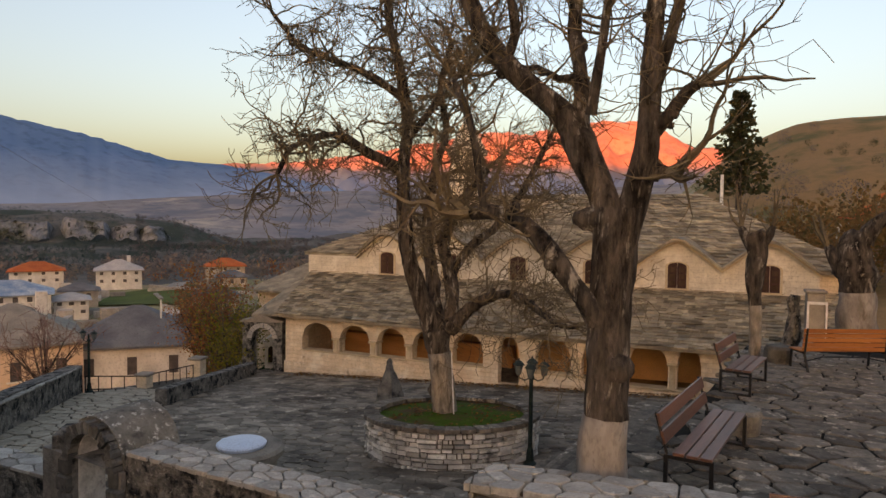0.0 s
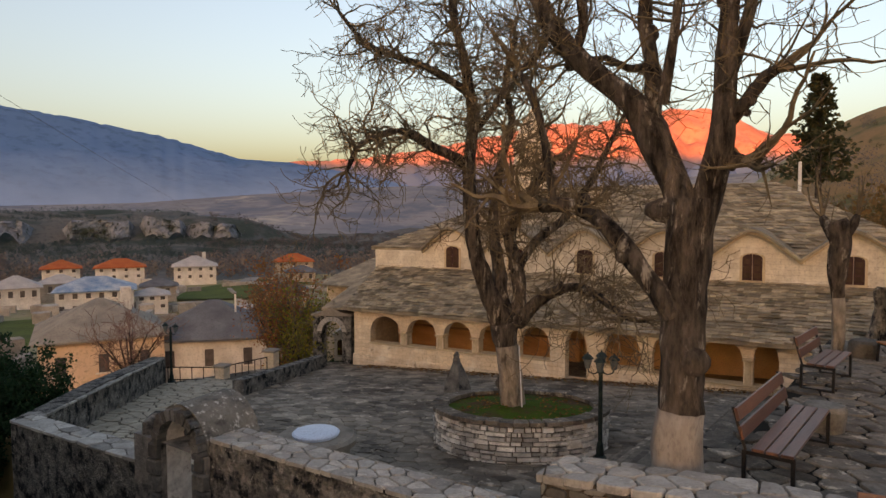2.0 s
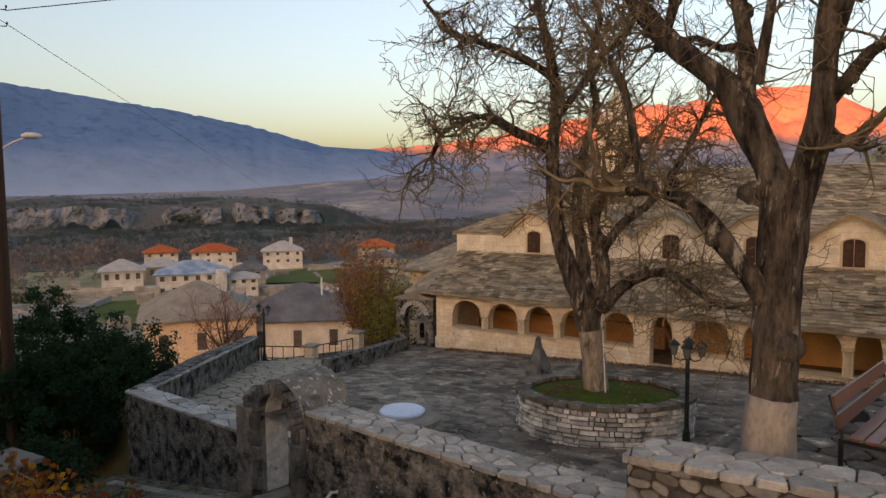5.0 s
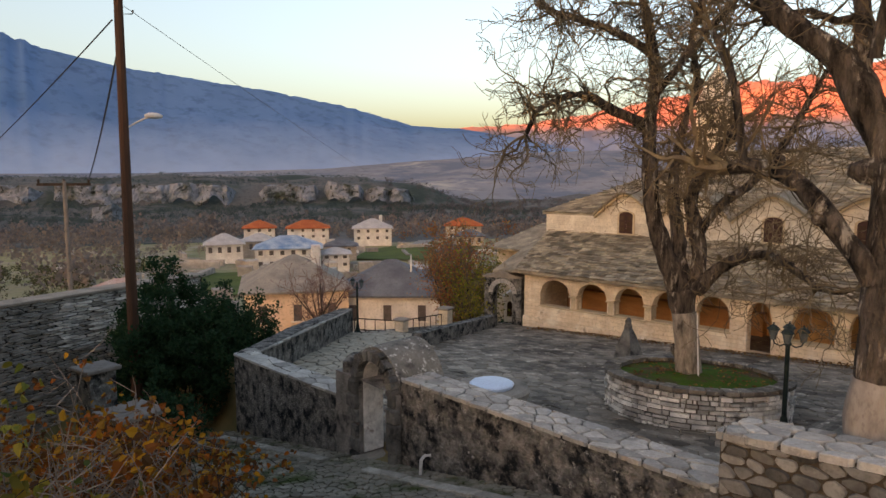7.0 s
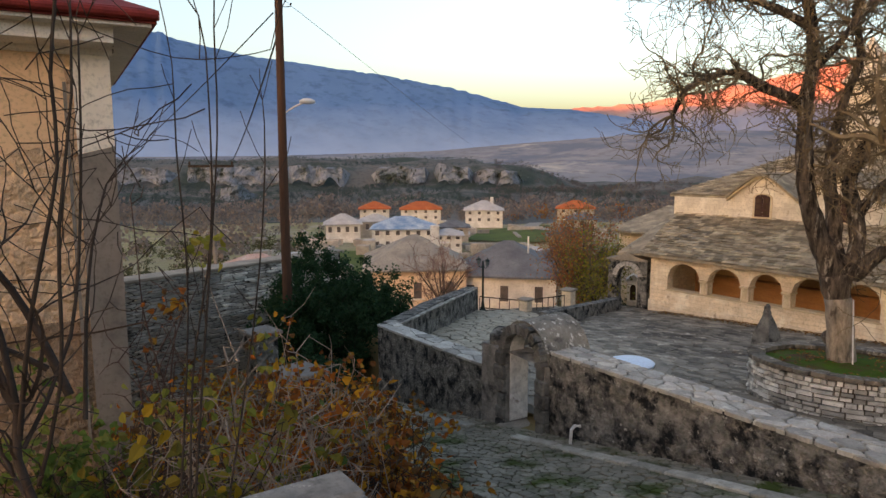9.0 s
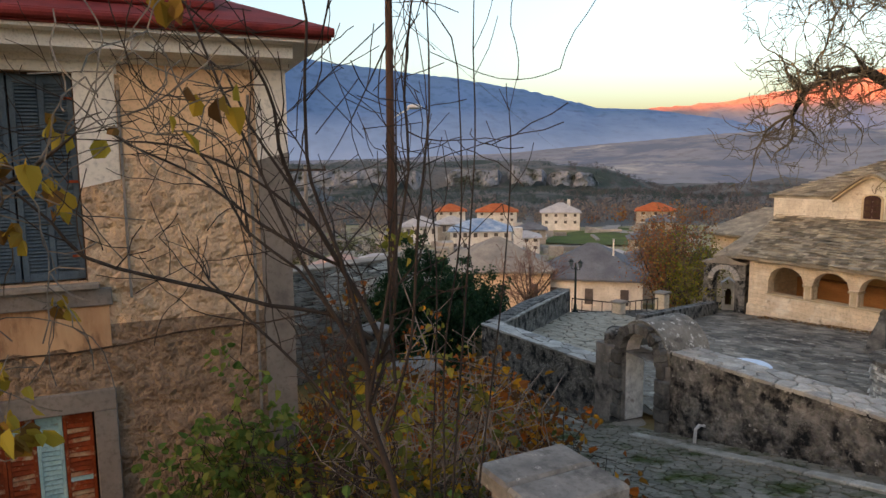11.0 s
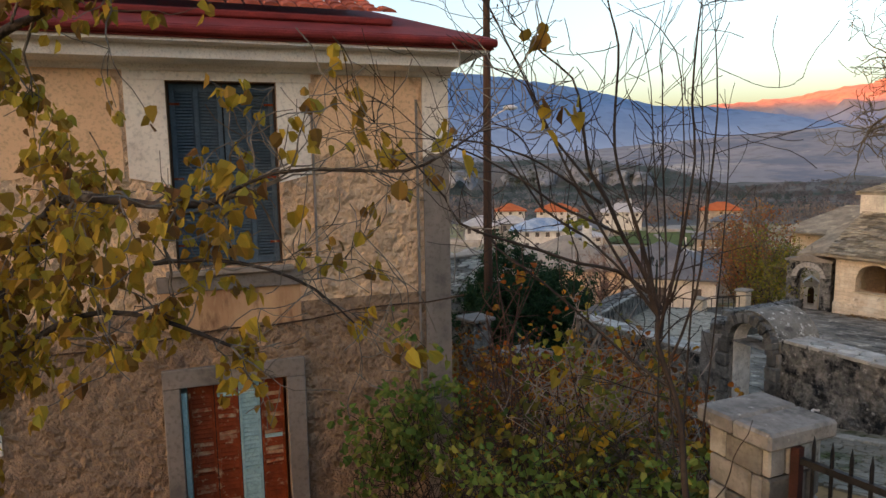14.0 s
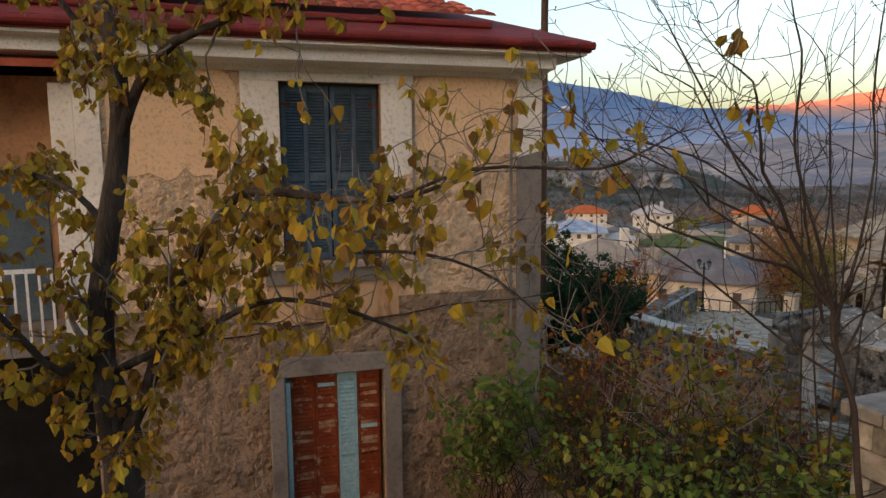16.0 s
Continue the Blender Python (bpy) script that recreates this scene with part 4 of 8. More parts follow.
# ---- terrace ----
TZ = 3.4
WOODRED = mat("stained_bench_wood", (0.19, 0.092, 0.062), (0.11, 0.054, 0.038), 6, 0.42, 0.3, 60, stretch=(1, 0.12, 1), obj=0.2, spec=0.35)
WOODORANGE = mat("varnished_bench_wood", (0.42, 0.16, 0.05), (0.33, 0.12, 0.04), 6, 0.45, 0.2, 60, stretch=(0.12, 1, 1), obj=0.12)


def slat_bench(m, length, label):
    b = thing("park_bench", m, label, "bench", "terrace benches")
    for k, x in enumerate((0.10, 0.25, 0.40)):
        part("seat_slat", boxes((x, x + 0.13, 0.02, length - 0.02, 0.44, 0.475), bev=0.006), WOODRED, b)
    for k in range(2):
        m2 = pose(0.04, 0, 0.56 + 0.2 * k, 0, -14, 0)
        part("back_slat", boxes((-0.05 - 0.0 * k, -0.015, 0.02, length - 0.02, 0, 0.15, Matrix.Translation((-0.05 * k, 0, 0)) @ m2), bev=0.006), WOODRED, b)
    for y in (0.05, length - 0.05):
        t = 0.022
        part("leg", boxes((0.0, 2 * t, y - t, y + t, 0, 0.44)), IRON, b)
        part("leg", boxes((0.50, 0.50 + 2 * t, y - t, y + t, 0, 0.44)), IRON, b)
        part("foot_bar", boxes((2 * t, 0.50, y - t, y + t, 0.0, 2 * t)), IRON, b)
        part("seat_bar", boxes((2 * t, 0.50, y - t, y + t, 0.395, 0.438)), IRON, b)
        part("back_post", tube(bmesh.new(), ((0.03, y, 0.44), (-0.11, y, 0.90)), (0.022, 0.022), 4), IRON, b)
    return b


slat_bench(pose(-1.73, 7.75, TZ, 0, 0, -2), 2.25, "black-framed bench with red-brown wooden slats on the terrace")
slat_bench(pose(-1.92, 12.85, TZ, 0, 0, -4), 1.6, "black-framed wooden slat bench further along the terrace")
slat_bench(pose(-0.55, 6.72, TZ, 0, 0, -78) @ Matrix.Diagonal((1, 1, 0.66, 1)), 1.6, "wooden slat bench behind the terrace wall")

bench3 = thing("park_bench", pose(-0.75, 15.8, TZ, 0, 0, 33), "orange varnished slatted bench with black iron ends", "bench", "terrace benches")
for k in range(5):
    part("back_slat", boxes((0.0, 1.85, -0.02 - 0.015 * k, 0.01 - 0.015 * k, 0.42 + 0.1 * k, 0.505 + 0.1 * k), bev=0.008), WOODORANGE, bench3)
for k in range(4):
    part("seat_slat", boxes((0.0, 1.85, 0.06 + 0.11 * k, 0.15 + 0.11 * k, 0.40, 0.43), bev=0.008), WOODORANGE, bench3)
for x in (0.06, 1.79):
    part("end_frame", tube(bmesh.new(), ((x, -0.16, 0.0), (x, 0.0, 0.36), (x, -0.1, 0.92)), (0.028, 0.028, 0.022), 6), IRON, bench3)
    part("end_frame", tube(bmesh.new(), ((x, 0.52, 0.0), (x, 0.48, 0.38), (x, 0.0, 0.38)), (0.028, 0.028, 0.022), 6), IRON, bench3)
part("brace", tube(bmesh.new(), ((0.06, 0.0, 0.2), (0.5, 0.1, 0.28), (1.4, 0.1, 0.28), (1.79, 0.0, 0.2)), (0.015,) * 4, 6), IRON, bench3)

stump = thing("round_stone", pose(-1.27, 10.65, TZ), "low round limestone drum on the terrace", "stone")
bm = bmesh.new()
lathe(bm, ((0.27, 0), (0.30, 0.12), (0.29, 0.3), (0.25, 0.36), (0.2, 0.37)), 14)
for v in bm.verts:
    v.co.xy *= 1 + 0.12 * noise.noise(v.co * 4)
part("drum", bm, POSTSTONE, stump)
stump2 = copy_thing(stump, pose(-1.25, 16.6, TZ))
stump2["label"] = "low round stone at the foot of a pollard tree"
kiosk = thing("stone_pier", pose(-0.72, 20.6, TZ - 0.2, 0, 0, 10) @ Matrix.Diagonal((0.68, 0.68, 0.92, 1)), "rough stone pier with a white metal frame", "pier")
part("shaft", boxes((-0.3, 0.35, -0.3, 0.3, 0, 1.55), bev=0.05), STONE, kiosk)
part("cap", boxes((-0.36, 0.41, -0.36, 0.36, 1.552, 1.65), bev=0.03), STONE, kiosk)
part("white_frame", boxes((-0.30, -0.22, -0.39, -0.33, 0.0, 1.3), (0.36, 0.42, -0.39, -0.33, 0.0, 1.24), (-0.30, 0.42, -0.39, -0.33, 1.24, 1.32)), WHITEPAINT, kiosk, "white metal frame")
rockery = thing("garden_wall", pose(-1.25, 20.95, TZ - 0.3) @ Matrix.Diagonal((0.6, 0.6, 0.8, 1)), "ivy-grown rubble garden wall end", "wall")
bm = bmesh.new()
lathe(bm, ((0.34, 0), (0.32, 0.6), (0.3, 1.1), (0.22, 1.6), (0.08, 1.8)), 9)
for v in bm.verts:
    v.co += Vector((noise.noise(v.co * 2), noise.noise(v.co * 2 + Vector((5, 0, 0))), noise.noise(v.co * 2 + Vector((0, 7, 0))))) * 0.3
part("rubble", bm, OLDWALL, rockery)
wall_run("wall_terrace_north", ((-2.1, 18.4, 0.5, TZ), (-1.0, 18.5, 0.5, TZ), (-0.95, 22.9, 0.5, TZ), (8, 23.5, 0.5, TZ)), -0.3, OLDWALL, "rubble retaining wall below the terrace", seed=21)
tagged(part("terrace_base", boxes((-2.75, 9, 6.56, 9.0, 2.0, TZ - 0.06), (-2.12, 9, 9.003, 18.35, 0.5, TZ - 0.06), (-0.9, 9, 18.353, 23.2, 2.0, TZ - 0.06)), OLDWALL), "rubble body of the terrace", "terrace", kind="structure")
tagged(part("terrace_bed", boxes((-2.74, 9, 6.56, 8.99, TZ - 0.058, TZ - 0.02), (-2.11, 9, 8.993, 18.34, TZ - 0.058, TZ - 0.022), (-0.89, 9, 18.343, 23.19, TZ - 0.058, TZ - 0.021)), JOINT), "earth bed of the terrace paving", "terrace", kind="structure")
# broad steps from the terrace to the courtyard
steps = tagged(new("stair"), "broad worn stone steps down to the courtyard", "steps", kind="structure")
for k in range(8):
    part("step", boxes((-3.05 - 0.28 * k, -2.76 - 0.28 * k + 0.02, 6.63, 12.3 - 0.16 * k, 0.3, TZ - 0.19 * (k + 1)), bev=0.02), PAVE_OB, steps)
part("step", boxes((-2.738, -2.125, 9.01, 12.4, 0.3, TZ - 0.18), bev=0.02), PAVE_OB, steps)

# ---- courtyard bed ----
bm = bmesh.new()
xs, ys = [-26 + 0.75 * i for i in range(31)], [6.5 + 0.75 * j for j in range(24)]
grid = [[bm.verts.new((x, y, court(x, y) - 0.03)) for y in ys] for x in xs]
for i in range(len(xs) - 1):
    for j in range(len(ys) - 1):
        x, y = xs[i] + 0.4, ys[j] + 0.4
        if (x + 17) * -0.74 + (y - 6) * -0.68 < -0.2 or x > -17:
            if x > -24.5 + max(0, (y - 16)) * 0.0 and (y - 22.2) < (x + 22) * 0.117:
                bm.faces.new((grid[i][j], grid[i + 1][j], grid[i + 1][j + 1], grid[i][j + 1]))
for v in [v for v in bm.verts if not v.link_faces]:
    bm.verts.remove(v)
COURTJOINT = mat("trodden_joint_earth", (0.108, 0.0916, 0.0714), (0.0721, 0.0614, 0.0482), 3, 0.9, 0.4, 40)
pavement = tagged(part("pavement", bm, COURTJOINT), "courtyard paved with worn grey flagstones", "pavement", kind="structure")


def in_court(x, y):
    if y < 6.62 or x > -4.9 or (y - 22.1) > (x + 22) * 0.117 or x < -24.3:
        return False
    if x < -16.6 and (x + 17.0) * 8.0 + (y - 6.0) * 8.0 < 3.4:
        return False
    if -22.9 < x < -19.6 and abs((x + 19.7) - (y - 13.9) * -0.4643) < 0.35 and y > 13.6:
        return False
    if math.hypot(x - PX, y - PY) < PR - 0.1 or math.hypot(x + 10.43, y - 9.33) < 0.6:
        return False
    return not (-11.5 < x < -9.2 and y < 6.9)


polys = [p for p in cells(-24.5, -4.9, 6.6, 24.5, 0.31, 3, 1.5) if in_court(sum(q[0] for q in p) / len(p), sum(q[1] for q in p) / len(p))]


def west_corner(x, y):
    """The pale corner between the lane gate and the parapet."""
    return (x + 11.2) * 7.4 + (y - 6.6) * 8.4 < 0


def centre(p):
    return sum(q[0] for q in p) / len(p), sum(q[1] for q in p) / len(p)


polys = [p for p in polys if not west_corner(*centre(p))]
pale = [p for p in cells(-24.5, -10.5, 6.6, 16.0, 0.40, 23, 1.35) if in_court(*centre(p)) and west_corner(*centre(p))]
PAVE_PALE = mat("pale_crazy_paving", (0.433, 0.385, 0.297), (0.258, 0.229, 0.176), 2.5, 0.8, 0.9, 24, stain=(0.124, 0.107, 0.0817), stain_scale=1.6, stain_at=0.57, island=0.35)
stones("pale_flagstone", pale, lambda x, y, h: (x, y, court(x, y) - 0.025 + h), PAVE_PALE, pavement, lambda x, y: True, 35, 0.035, (0.012, 0.04), rest="pale_flagstones")
stones("flagstone", polys, lambda x, y, h: (x, y, court(x, y) - 0.025 + h), PAVE, pavement, lambda x, y: -13 < x < -6 and y < 10.6, 5, 0.007, (0.004, 0.03), rest="flagstones")
polys = [p for p in cells(-2.74, 5.0, 6.6, 18.3, 0.36, 9, 1.35) if sum(q[0] for q in p) / len(p) > -2.05 or sum(q[1] for q in p) / len(p) < 8.9]
terrace_floor = tagged(new("terrace_paving"), "terrace of large irregular pale flagstones with dark joints", "pavement", kind="structure")
stones("flagstone", polys, lambda x, y, h: (x, y, TZ - 0.02 + h), PAVE_OB, terrace_floor, lambda x, y: x < 2.2 and y < 14.5, 6, 0.024, (0.012, 0.045), rest="flagstones")
# lane paving
LANE = mat("lane_cobble", (0.245, 0.228, 0.181), (0.139, 0.132, 0.102), 2, 0.8, 0.5, 25, stain=(0.0408, 0.0579, 0.015), stain_scale=1.1, stain_at=0.5, island=0.3)
lane_road = tagged(new("lane"), "sloping cobbled lane with mossy joints", "road", kind="structure")
polys = cells(-17.5, 0.5, 3.1, 5.95, 0.135, 14, 1.6)
stones("cobble", polys, lambda x, y, h: (x, y, min(4.7, lane(x)) + h + 0.02), LANE, lane_road, lambda x, y: -10.5 < x < -6 and y > 4.3, 8, 0.007, (0.01, 0.035), rest="cobbles")

KERB = mat("pale_kerb_stone", (0.411, 0.395, 0.337), (0.264, 0.254, 0.214), 3.0, 0.85, 0.7, 24, stain=(0.127, 0.137, 0.0912), stain_scale=2.0, stain_at=0.56, obj=0.25)
rng = random.Random(91)
x = -16.6
while x < -3.4:
    L = rng.uniform(0.45, 0.85)
    if not -10.7 < x + L / 2 < -9.4:
        part("kerb_stone", boxes((0, L - 0.015, -0.11 + rng.uniform(-0.015, 0.015), 0.10, -0.12, 0.075 + rng.uniform(-0.012, 0.012), pose(x, 5.44, lane(x), 0, -12.7, 0)), bev=0.015), KERB, lane_road)
    x += L * 0.976
COPE_OB = mat("coping_slab", (0.447, 0.43, 0.381), (0.258, 0.245, 0.223), 3.0, 0.75, 0.7, 28, stain=(0.0894, 0.0837, 0.0738), stain_scale=1.5, stain_at=0.57, obj=0.3, stain2=((0.47, 0.446, 0.386), 3.0, 0.57))
# stones of the terrace wall's face and its coping
polys = [p for p in cells(-3.27, 3.9, 2.2, 4.1, 0.13, 17, 2.0, 0.36)]


def top_at(x):
    return 3.74 + 0.096 * (x + 3.28) if x < -1.3 else 3.93 + 0.032 * (x + 1.3)


polys = [[(x, min(z, top_at(x) - 0.02)) for x, z in p] for p in polys if max(q[1] for q in p) < top_at(sum(q[0] for q in p) / len(p)) + 0.12]
stones("wall_stone", polys, lambda x, z, h: (x, 5.95 - h, z), POSTSTONE, wall_terrace, lambda x, z: x < 1.2, 12, 0.014, (0.02, 0.06), rest="wall_stones")
polys = cells(-3.33, 4, 5.88, 6.6, 0.24, 18, 1.3, 0.55)
stones("coping_stone", polys, lambda x, y, h: (x, y, top_at(x) + 0.0 + h), COPE_OB, wall_terrace, lambda x, y: True, 13, 0.015, (0.05, 0.056))
polys = cells(-9.2, -3.3, 5.96, 6.66, 0.235, 19, 1.35, 0.46)
stones("coping_stone", polys, lambda x, y, h: (x, y, 2.92 + 0.0303 * (x + 9.25) + h), COPE_OB, wall_lane_east, lambda x, y: True, 14, 0.014, (0.022, 0.034))
polys = cells(-17.0, -11.45, 5.95, 6.55, 0.3, 20, 1.9)
stones("coping_stone", polys, lambda x, y, h: (x, y, 1.76 + 0.0573 * (x + 17.0) + h), COPE_OB, wall_lane_west, lambda x, y: True, 15, 0.012, (0.015, 0.035))
polys = cells(0, 10.9, -0.06, 0.53, 0.3, 22, 1.9)
stones("coping_stone", polys, lambda s, w, h: (-17.02 - s * 0.7071 + w * 0.7071 * 1, 6.02 + s * 0.7071 + w * 0.7071, 1.74 - 0.083 * s + h), COPE_OB, wall_west, lambda x, y: True, 16, 0.012, (0.015, 0.035))
# protruding stones of the weathered lane wall
rng = random.Random(77)
for k in range(150):
    x = rng.uniform(-9.1, -3.5)
    z = rng.uniform(lane(x) + 0.1, 2.85)
    w, hh = rng.uniform(0.04, 0.12), rng.uniform(0.03, 0.07)
    c = [(x + w * math.cos(a) * rng.uniform(0.7, 1), z + hh * math.sin(a) * rng.uniform(0.7, 1)) for a in [i * math.tau / 7 for i in range(7)]]
    vs, fs = slab(c, lambda px, pz, h: (px, 6.0 - h, pz), rng.uniform(0.006, 0.025))
    mesh_part("wall_stone", vs, fs, OLDWALL, wall_lane_east)

# slates last
slates("slate", PORCH, 21, 0.36, porch_roof, 3, near=lambda p: 2 < p.x < 20 and p.y < 1.0)
slates("slate", NAVE, 27, 0.4, nave_roof, 4, skip=lambda p: p.z < 5.75 and any(abs(p.x - g) < 1.5 and p.z < gable_line(p.x - g) for g in GABLES))
slates("slate", WEST, 27, 0.4, west_roof, 5)

# ---- house ----
HX = -8.5
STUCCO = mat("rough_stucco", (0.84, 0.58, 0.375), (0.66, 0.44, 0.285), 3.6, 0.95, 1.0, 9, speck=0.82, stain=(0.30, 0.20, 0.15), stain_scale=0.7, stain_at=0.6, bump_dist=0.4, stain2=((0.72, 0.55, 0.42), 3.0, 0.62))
# rough lower stucco, darkened further to put foliage shade into its colour
SHADEDSTUCCO = mat("rough_shaded_stucco", (0.40, 0.27, 0.18), (0.27, 0.18, 0.12), 3.6, 0.95, 1.0, 9, speck=0.8, stain=(0.17, 0.12, 0.095), stain_scale=0.7, stain_at=0.57, bump_dist=0.4, stain2=((0.48, 0.36, 0.28), 4.0, 0.64))
SMOOTH = mat("ochre_paint", (0.80, 0.53, 0.32), (0.70, 0.45, 0.27), 1.0, 0.85, 0.15, 25, stain=(0.40, 0.25, 0.15), stain_scale=1.2, stain_at=0.6)
PALE = mat("pale_render", (0.80, 0.74, 0.64), (0.68, 0.61, 0.52), 1.3, 0.85, 0.2, 20, stain=(0.34, 0.28, 0.22), stain_scale=1.4, stain_at=0.58)
WORNSILL = mat("worn_sill", (0.33, 0.29, 0.24), (0.22, 0.19, 0.16), 4, 0.9, 0.5, 25)
GREYSTONE = mat("grey_surround", (0.25, 0.215, 0.185), (0.17, 0.15, 0.13), 1.5, 0.9, 0.5, 18, stain=(0.11, 0.10, 0.09), stain_scale=1.5, stain_at=0.57)
RED = mat("red_eave_paint", (0.22, 0.036, 0.032), (0.13, 0.022, 0.021), 3, 0.65, 0.1)
TILE = mat("red_roof_tile", (0.44, 0.11, 0.06), (0.27, 0.06, 0.04), 2, 0.8, 0.4, 20, island=0.25)
SHUTBLUE = mat("blue_grey_shutter", (0.085, 0.125, 0.155), (0.06, 0.09, 0.115), 4, 0.7, 0.2, 40, stain=(0.13, 0.16, 0.175), stain_at=0.62)
RUST = mat("rusty_red_shutter", (0.27, 0.055, 0.02), (0.17, 0.035, 0.015), 5, 0.85, 0.4, 25, stain=(0.42, 0.31, 0.19), stain_scale=7.0, stain_at=0.56)
TEAL = mat("flaking_teal_shutter", (0.33, 0.52, 0.53), (0.24, 0.42, 0.45), 5, 0.8, 0.4, 25, stain=(0.30, 0.14, 0.08), stain_scale=4.0, stain_at=0.62)
WORNPAINT = mat("worn_pale_paint", (0.42, 0.31, 0.19), (0.27, 0.07, 0.03), 7, 0.85, 0.4, 30, stain=(0.27, 0.06, 0.025), stain_scale=5, stain_at=0.5)
# near-black colour stands in for unlit rooms behind the openings
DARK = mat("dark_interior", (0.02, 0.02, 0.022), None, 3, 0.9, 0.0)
SWAP = Matrix(((0, -1, 0, 0), (1, 0, 0, 0), (0, 0, 1, 0), (0, 0, 0, 1)))     # wall along y, outside towards +x
house = thing("house", pose(HX, 0, 0), "old two-storey house with peeling ochre plaster and red eaves", "house")


def wall_y(name, y0, y1, z0, z1, openings, material, label="", thick=0.5):
    bm = bmesh.new()
    opening_wall(bm, y0, y1, z0, z1, 0, thick, openings, 2)
    bmesh.ops.transform(bm, matrix=SWAP, verts=bm.verts)
    return part(name, bm, material, house, label)


wall_y("lower_wall", -7.1, -1.07, 0.0, 4.6, ((-4.79, -3.44, 0.9, 3.58, 0.0),), SHADEDSTUCCO, "rough peeling plaster of the lower storey")
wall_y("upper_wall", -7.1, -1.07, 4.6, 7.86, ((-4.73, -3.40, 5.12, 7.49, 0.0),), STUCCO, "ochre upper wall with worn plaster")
part("side_wall", boxes((-10, -0.5, -1.57, -1.07, 0, 7.86)), STUCCO, house)
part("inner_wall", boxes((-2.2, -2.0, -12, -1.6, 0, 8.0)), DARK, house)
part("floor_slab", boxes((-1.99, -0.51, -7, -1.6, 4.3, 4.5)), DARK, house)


def plate(name, pts, x0, x1, material, label=""):
    """A flat plaster field on the facade from an outline in (y, z)."""
    bm = bmesh.new()
    a = [bm.verts.new((x1, y, z)) for y, z in pts]
    b = [bm.verts.new((x0, y, z)) for y, z in pts]
    bm.faces.new(a)
    n = len(pts)
    for i in range(n):
        bm.faces.new((a[i], b[i], b[(i + 1) % n], a[(i + 1) % n]))
    bmesh.ops.recalc_face_normals(bm, faces=bm.faces)
    return part(name, bm, material, house, label)


def panel_outline(y0, y1, low, top, r, seed):
    pts = [(y0, low)]
    n = 14
    pts += [(y0 + (y1 - y0) * k / n, low + 0.16 * noise.noise((k * 0.7, seed, 0))) for k in range(1, n)]
    pts.append((y1, low))
    pts += [(y1 - r + r * math.cos(a), top - r + r * math.sin(a)) for a in [i * math.pi / 12 for i in range(7)]]
    pts += [(y0 + r + r * math.cos(a), top - r + r * math.sin(a)) for a in [math.pi / 2 + i * math.pi / 12 for i in range(7)]]
    return pts


plate("frieze", [(-7.1, 7.66), (-1.03, 7.66), (-1.03, 7.86), (-7.1, 7.86)], 0.0, 0.02, PALE, "pale band under the eaves")
plate("window_head", [(-5.2, 7.49), (-2.95, 7.49), (-2.95, 7.657), (-5.2, 7.657)], 0.0, 0.016, PALE)
plate("window_side", [(-3.40, 6.2), (-2.98, 6.3), (-2.98, 7.487), (-3.40, 7.487)], 0.0, 0.013, PALE)
plate("window_side", [(-5.2, 6.3), (-4.73, 6.2), (-4.73, 7.487), (-5.2, 7.487)], 0.0, 0.013, PALE)
plate("paint_panel", panel_outline(-2.93, -1.5, 6.55, 7.62, 0.28, 2), 0.0, 0.012, SMOOTH, "smooth ochre paint field")
plate("paint_panel", panel_outline(-6.75, -5.25, 6.3, 7.62, 0.28, 6), 0.0, 0.012, SMOOTH, "smooth ochre paint field")
plate("corner_strip", [(-1.43, 0.0), (-1.05, 0.0), (-1.05, 6.6), (-1.43, 6.5)], 0.0, 0.03, GREYSTONE, "grey rendered corner strip")
plate("corner_strip", [(-1.43, 6.503), (-1.05, 6.603), (-1.05, 7.657), (-1.43, 7.657)], 0.0, 0.03, PALE, "pale upper corner strip")
plate("left_strip", [(-7.1, 3.0), (-6.82, 3.0), (-6.82, 7.657), (-7.1, 7.657)], 0.0, 0.03, PALE, "pale pilaster strip")
plate("panel_line", [(-1.535, 3.0), (-1.50, 3.0), (-1.50, 7.3), (-1.535, 7.3)], 0.0, 0.025, GREYSTONE)
plate("panel_line", [(-2.97, 4.9), (-2.94, 4.9), (-2.94, 7.3), (-2.97, 7.3)], 0.0, 0.025, GREYSTONE)
plate("stain_field", [(-4.95, 4.84)] + [(-4.95 + 0.125 * k, 4.36 + 0.13 * noise.noise((k * 0.55, 3, 1)) - 0.05 * (k % 3)) for k in range(15)] + [(-3.2, 4.84)], 0.0, 0.010, mat("rust_streaked_paint", (0.58, 0.37, 0.21), (0.34, 0.18, 0.10), 1.8, 0.85, 0.2, 25, stretch=(1, 1, 0.35), stain=(0.15, 0.075, 0.045), stain_scale=2.2, stain_at=0.56, speck=0.85), "ochre field stained with rust under the sill")
part("frieze_moulding", boxes((0.021, 0.06, -7.1, -1.0, 7.64, 7.69), bev=0.008), GREYSTONE, house)

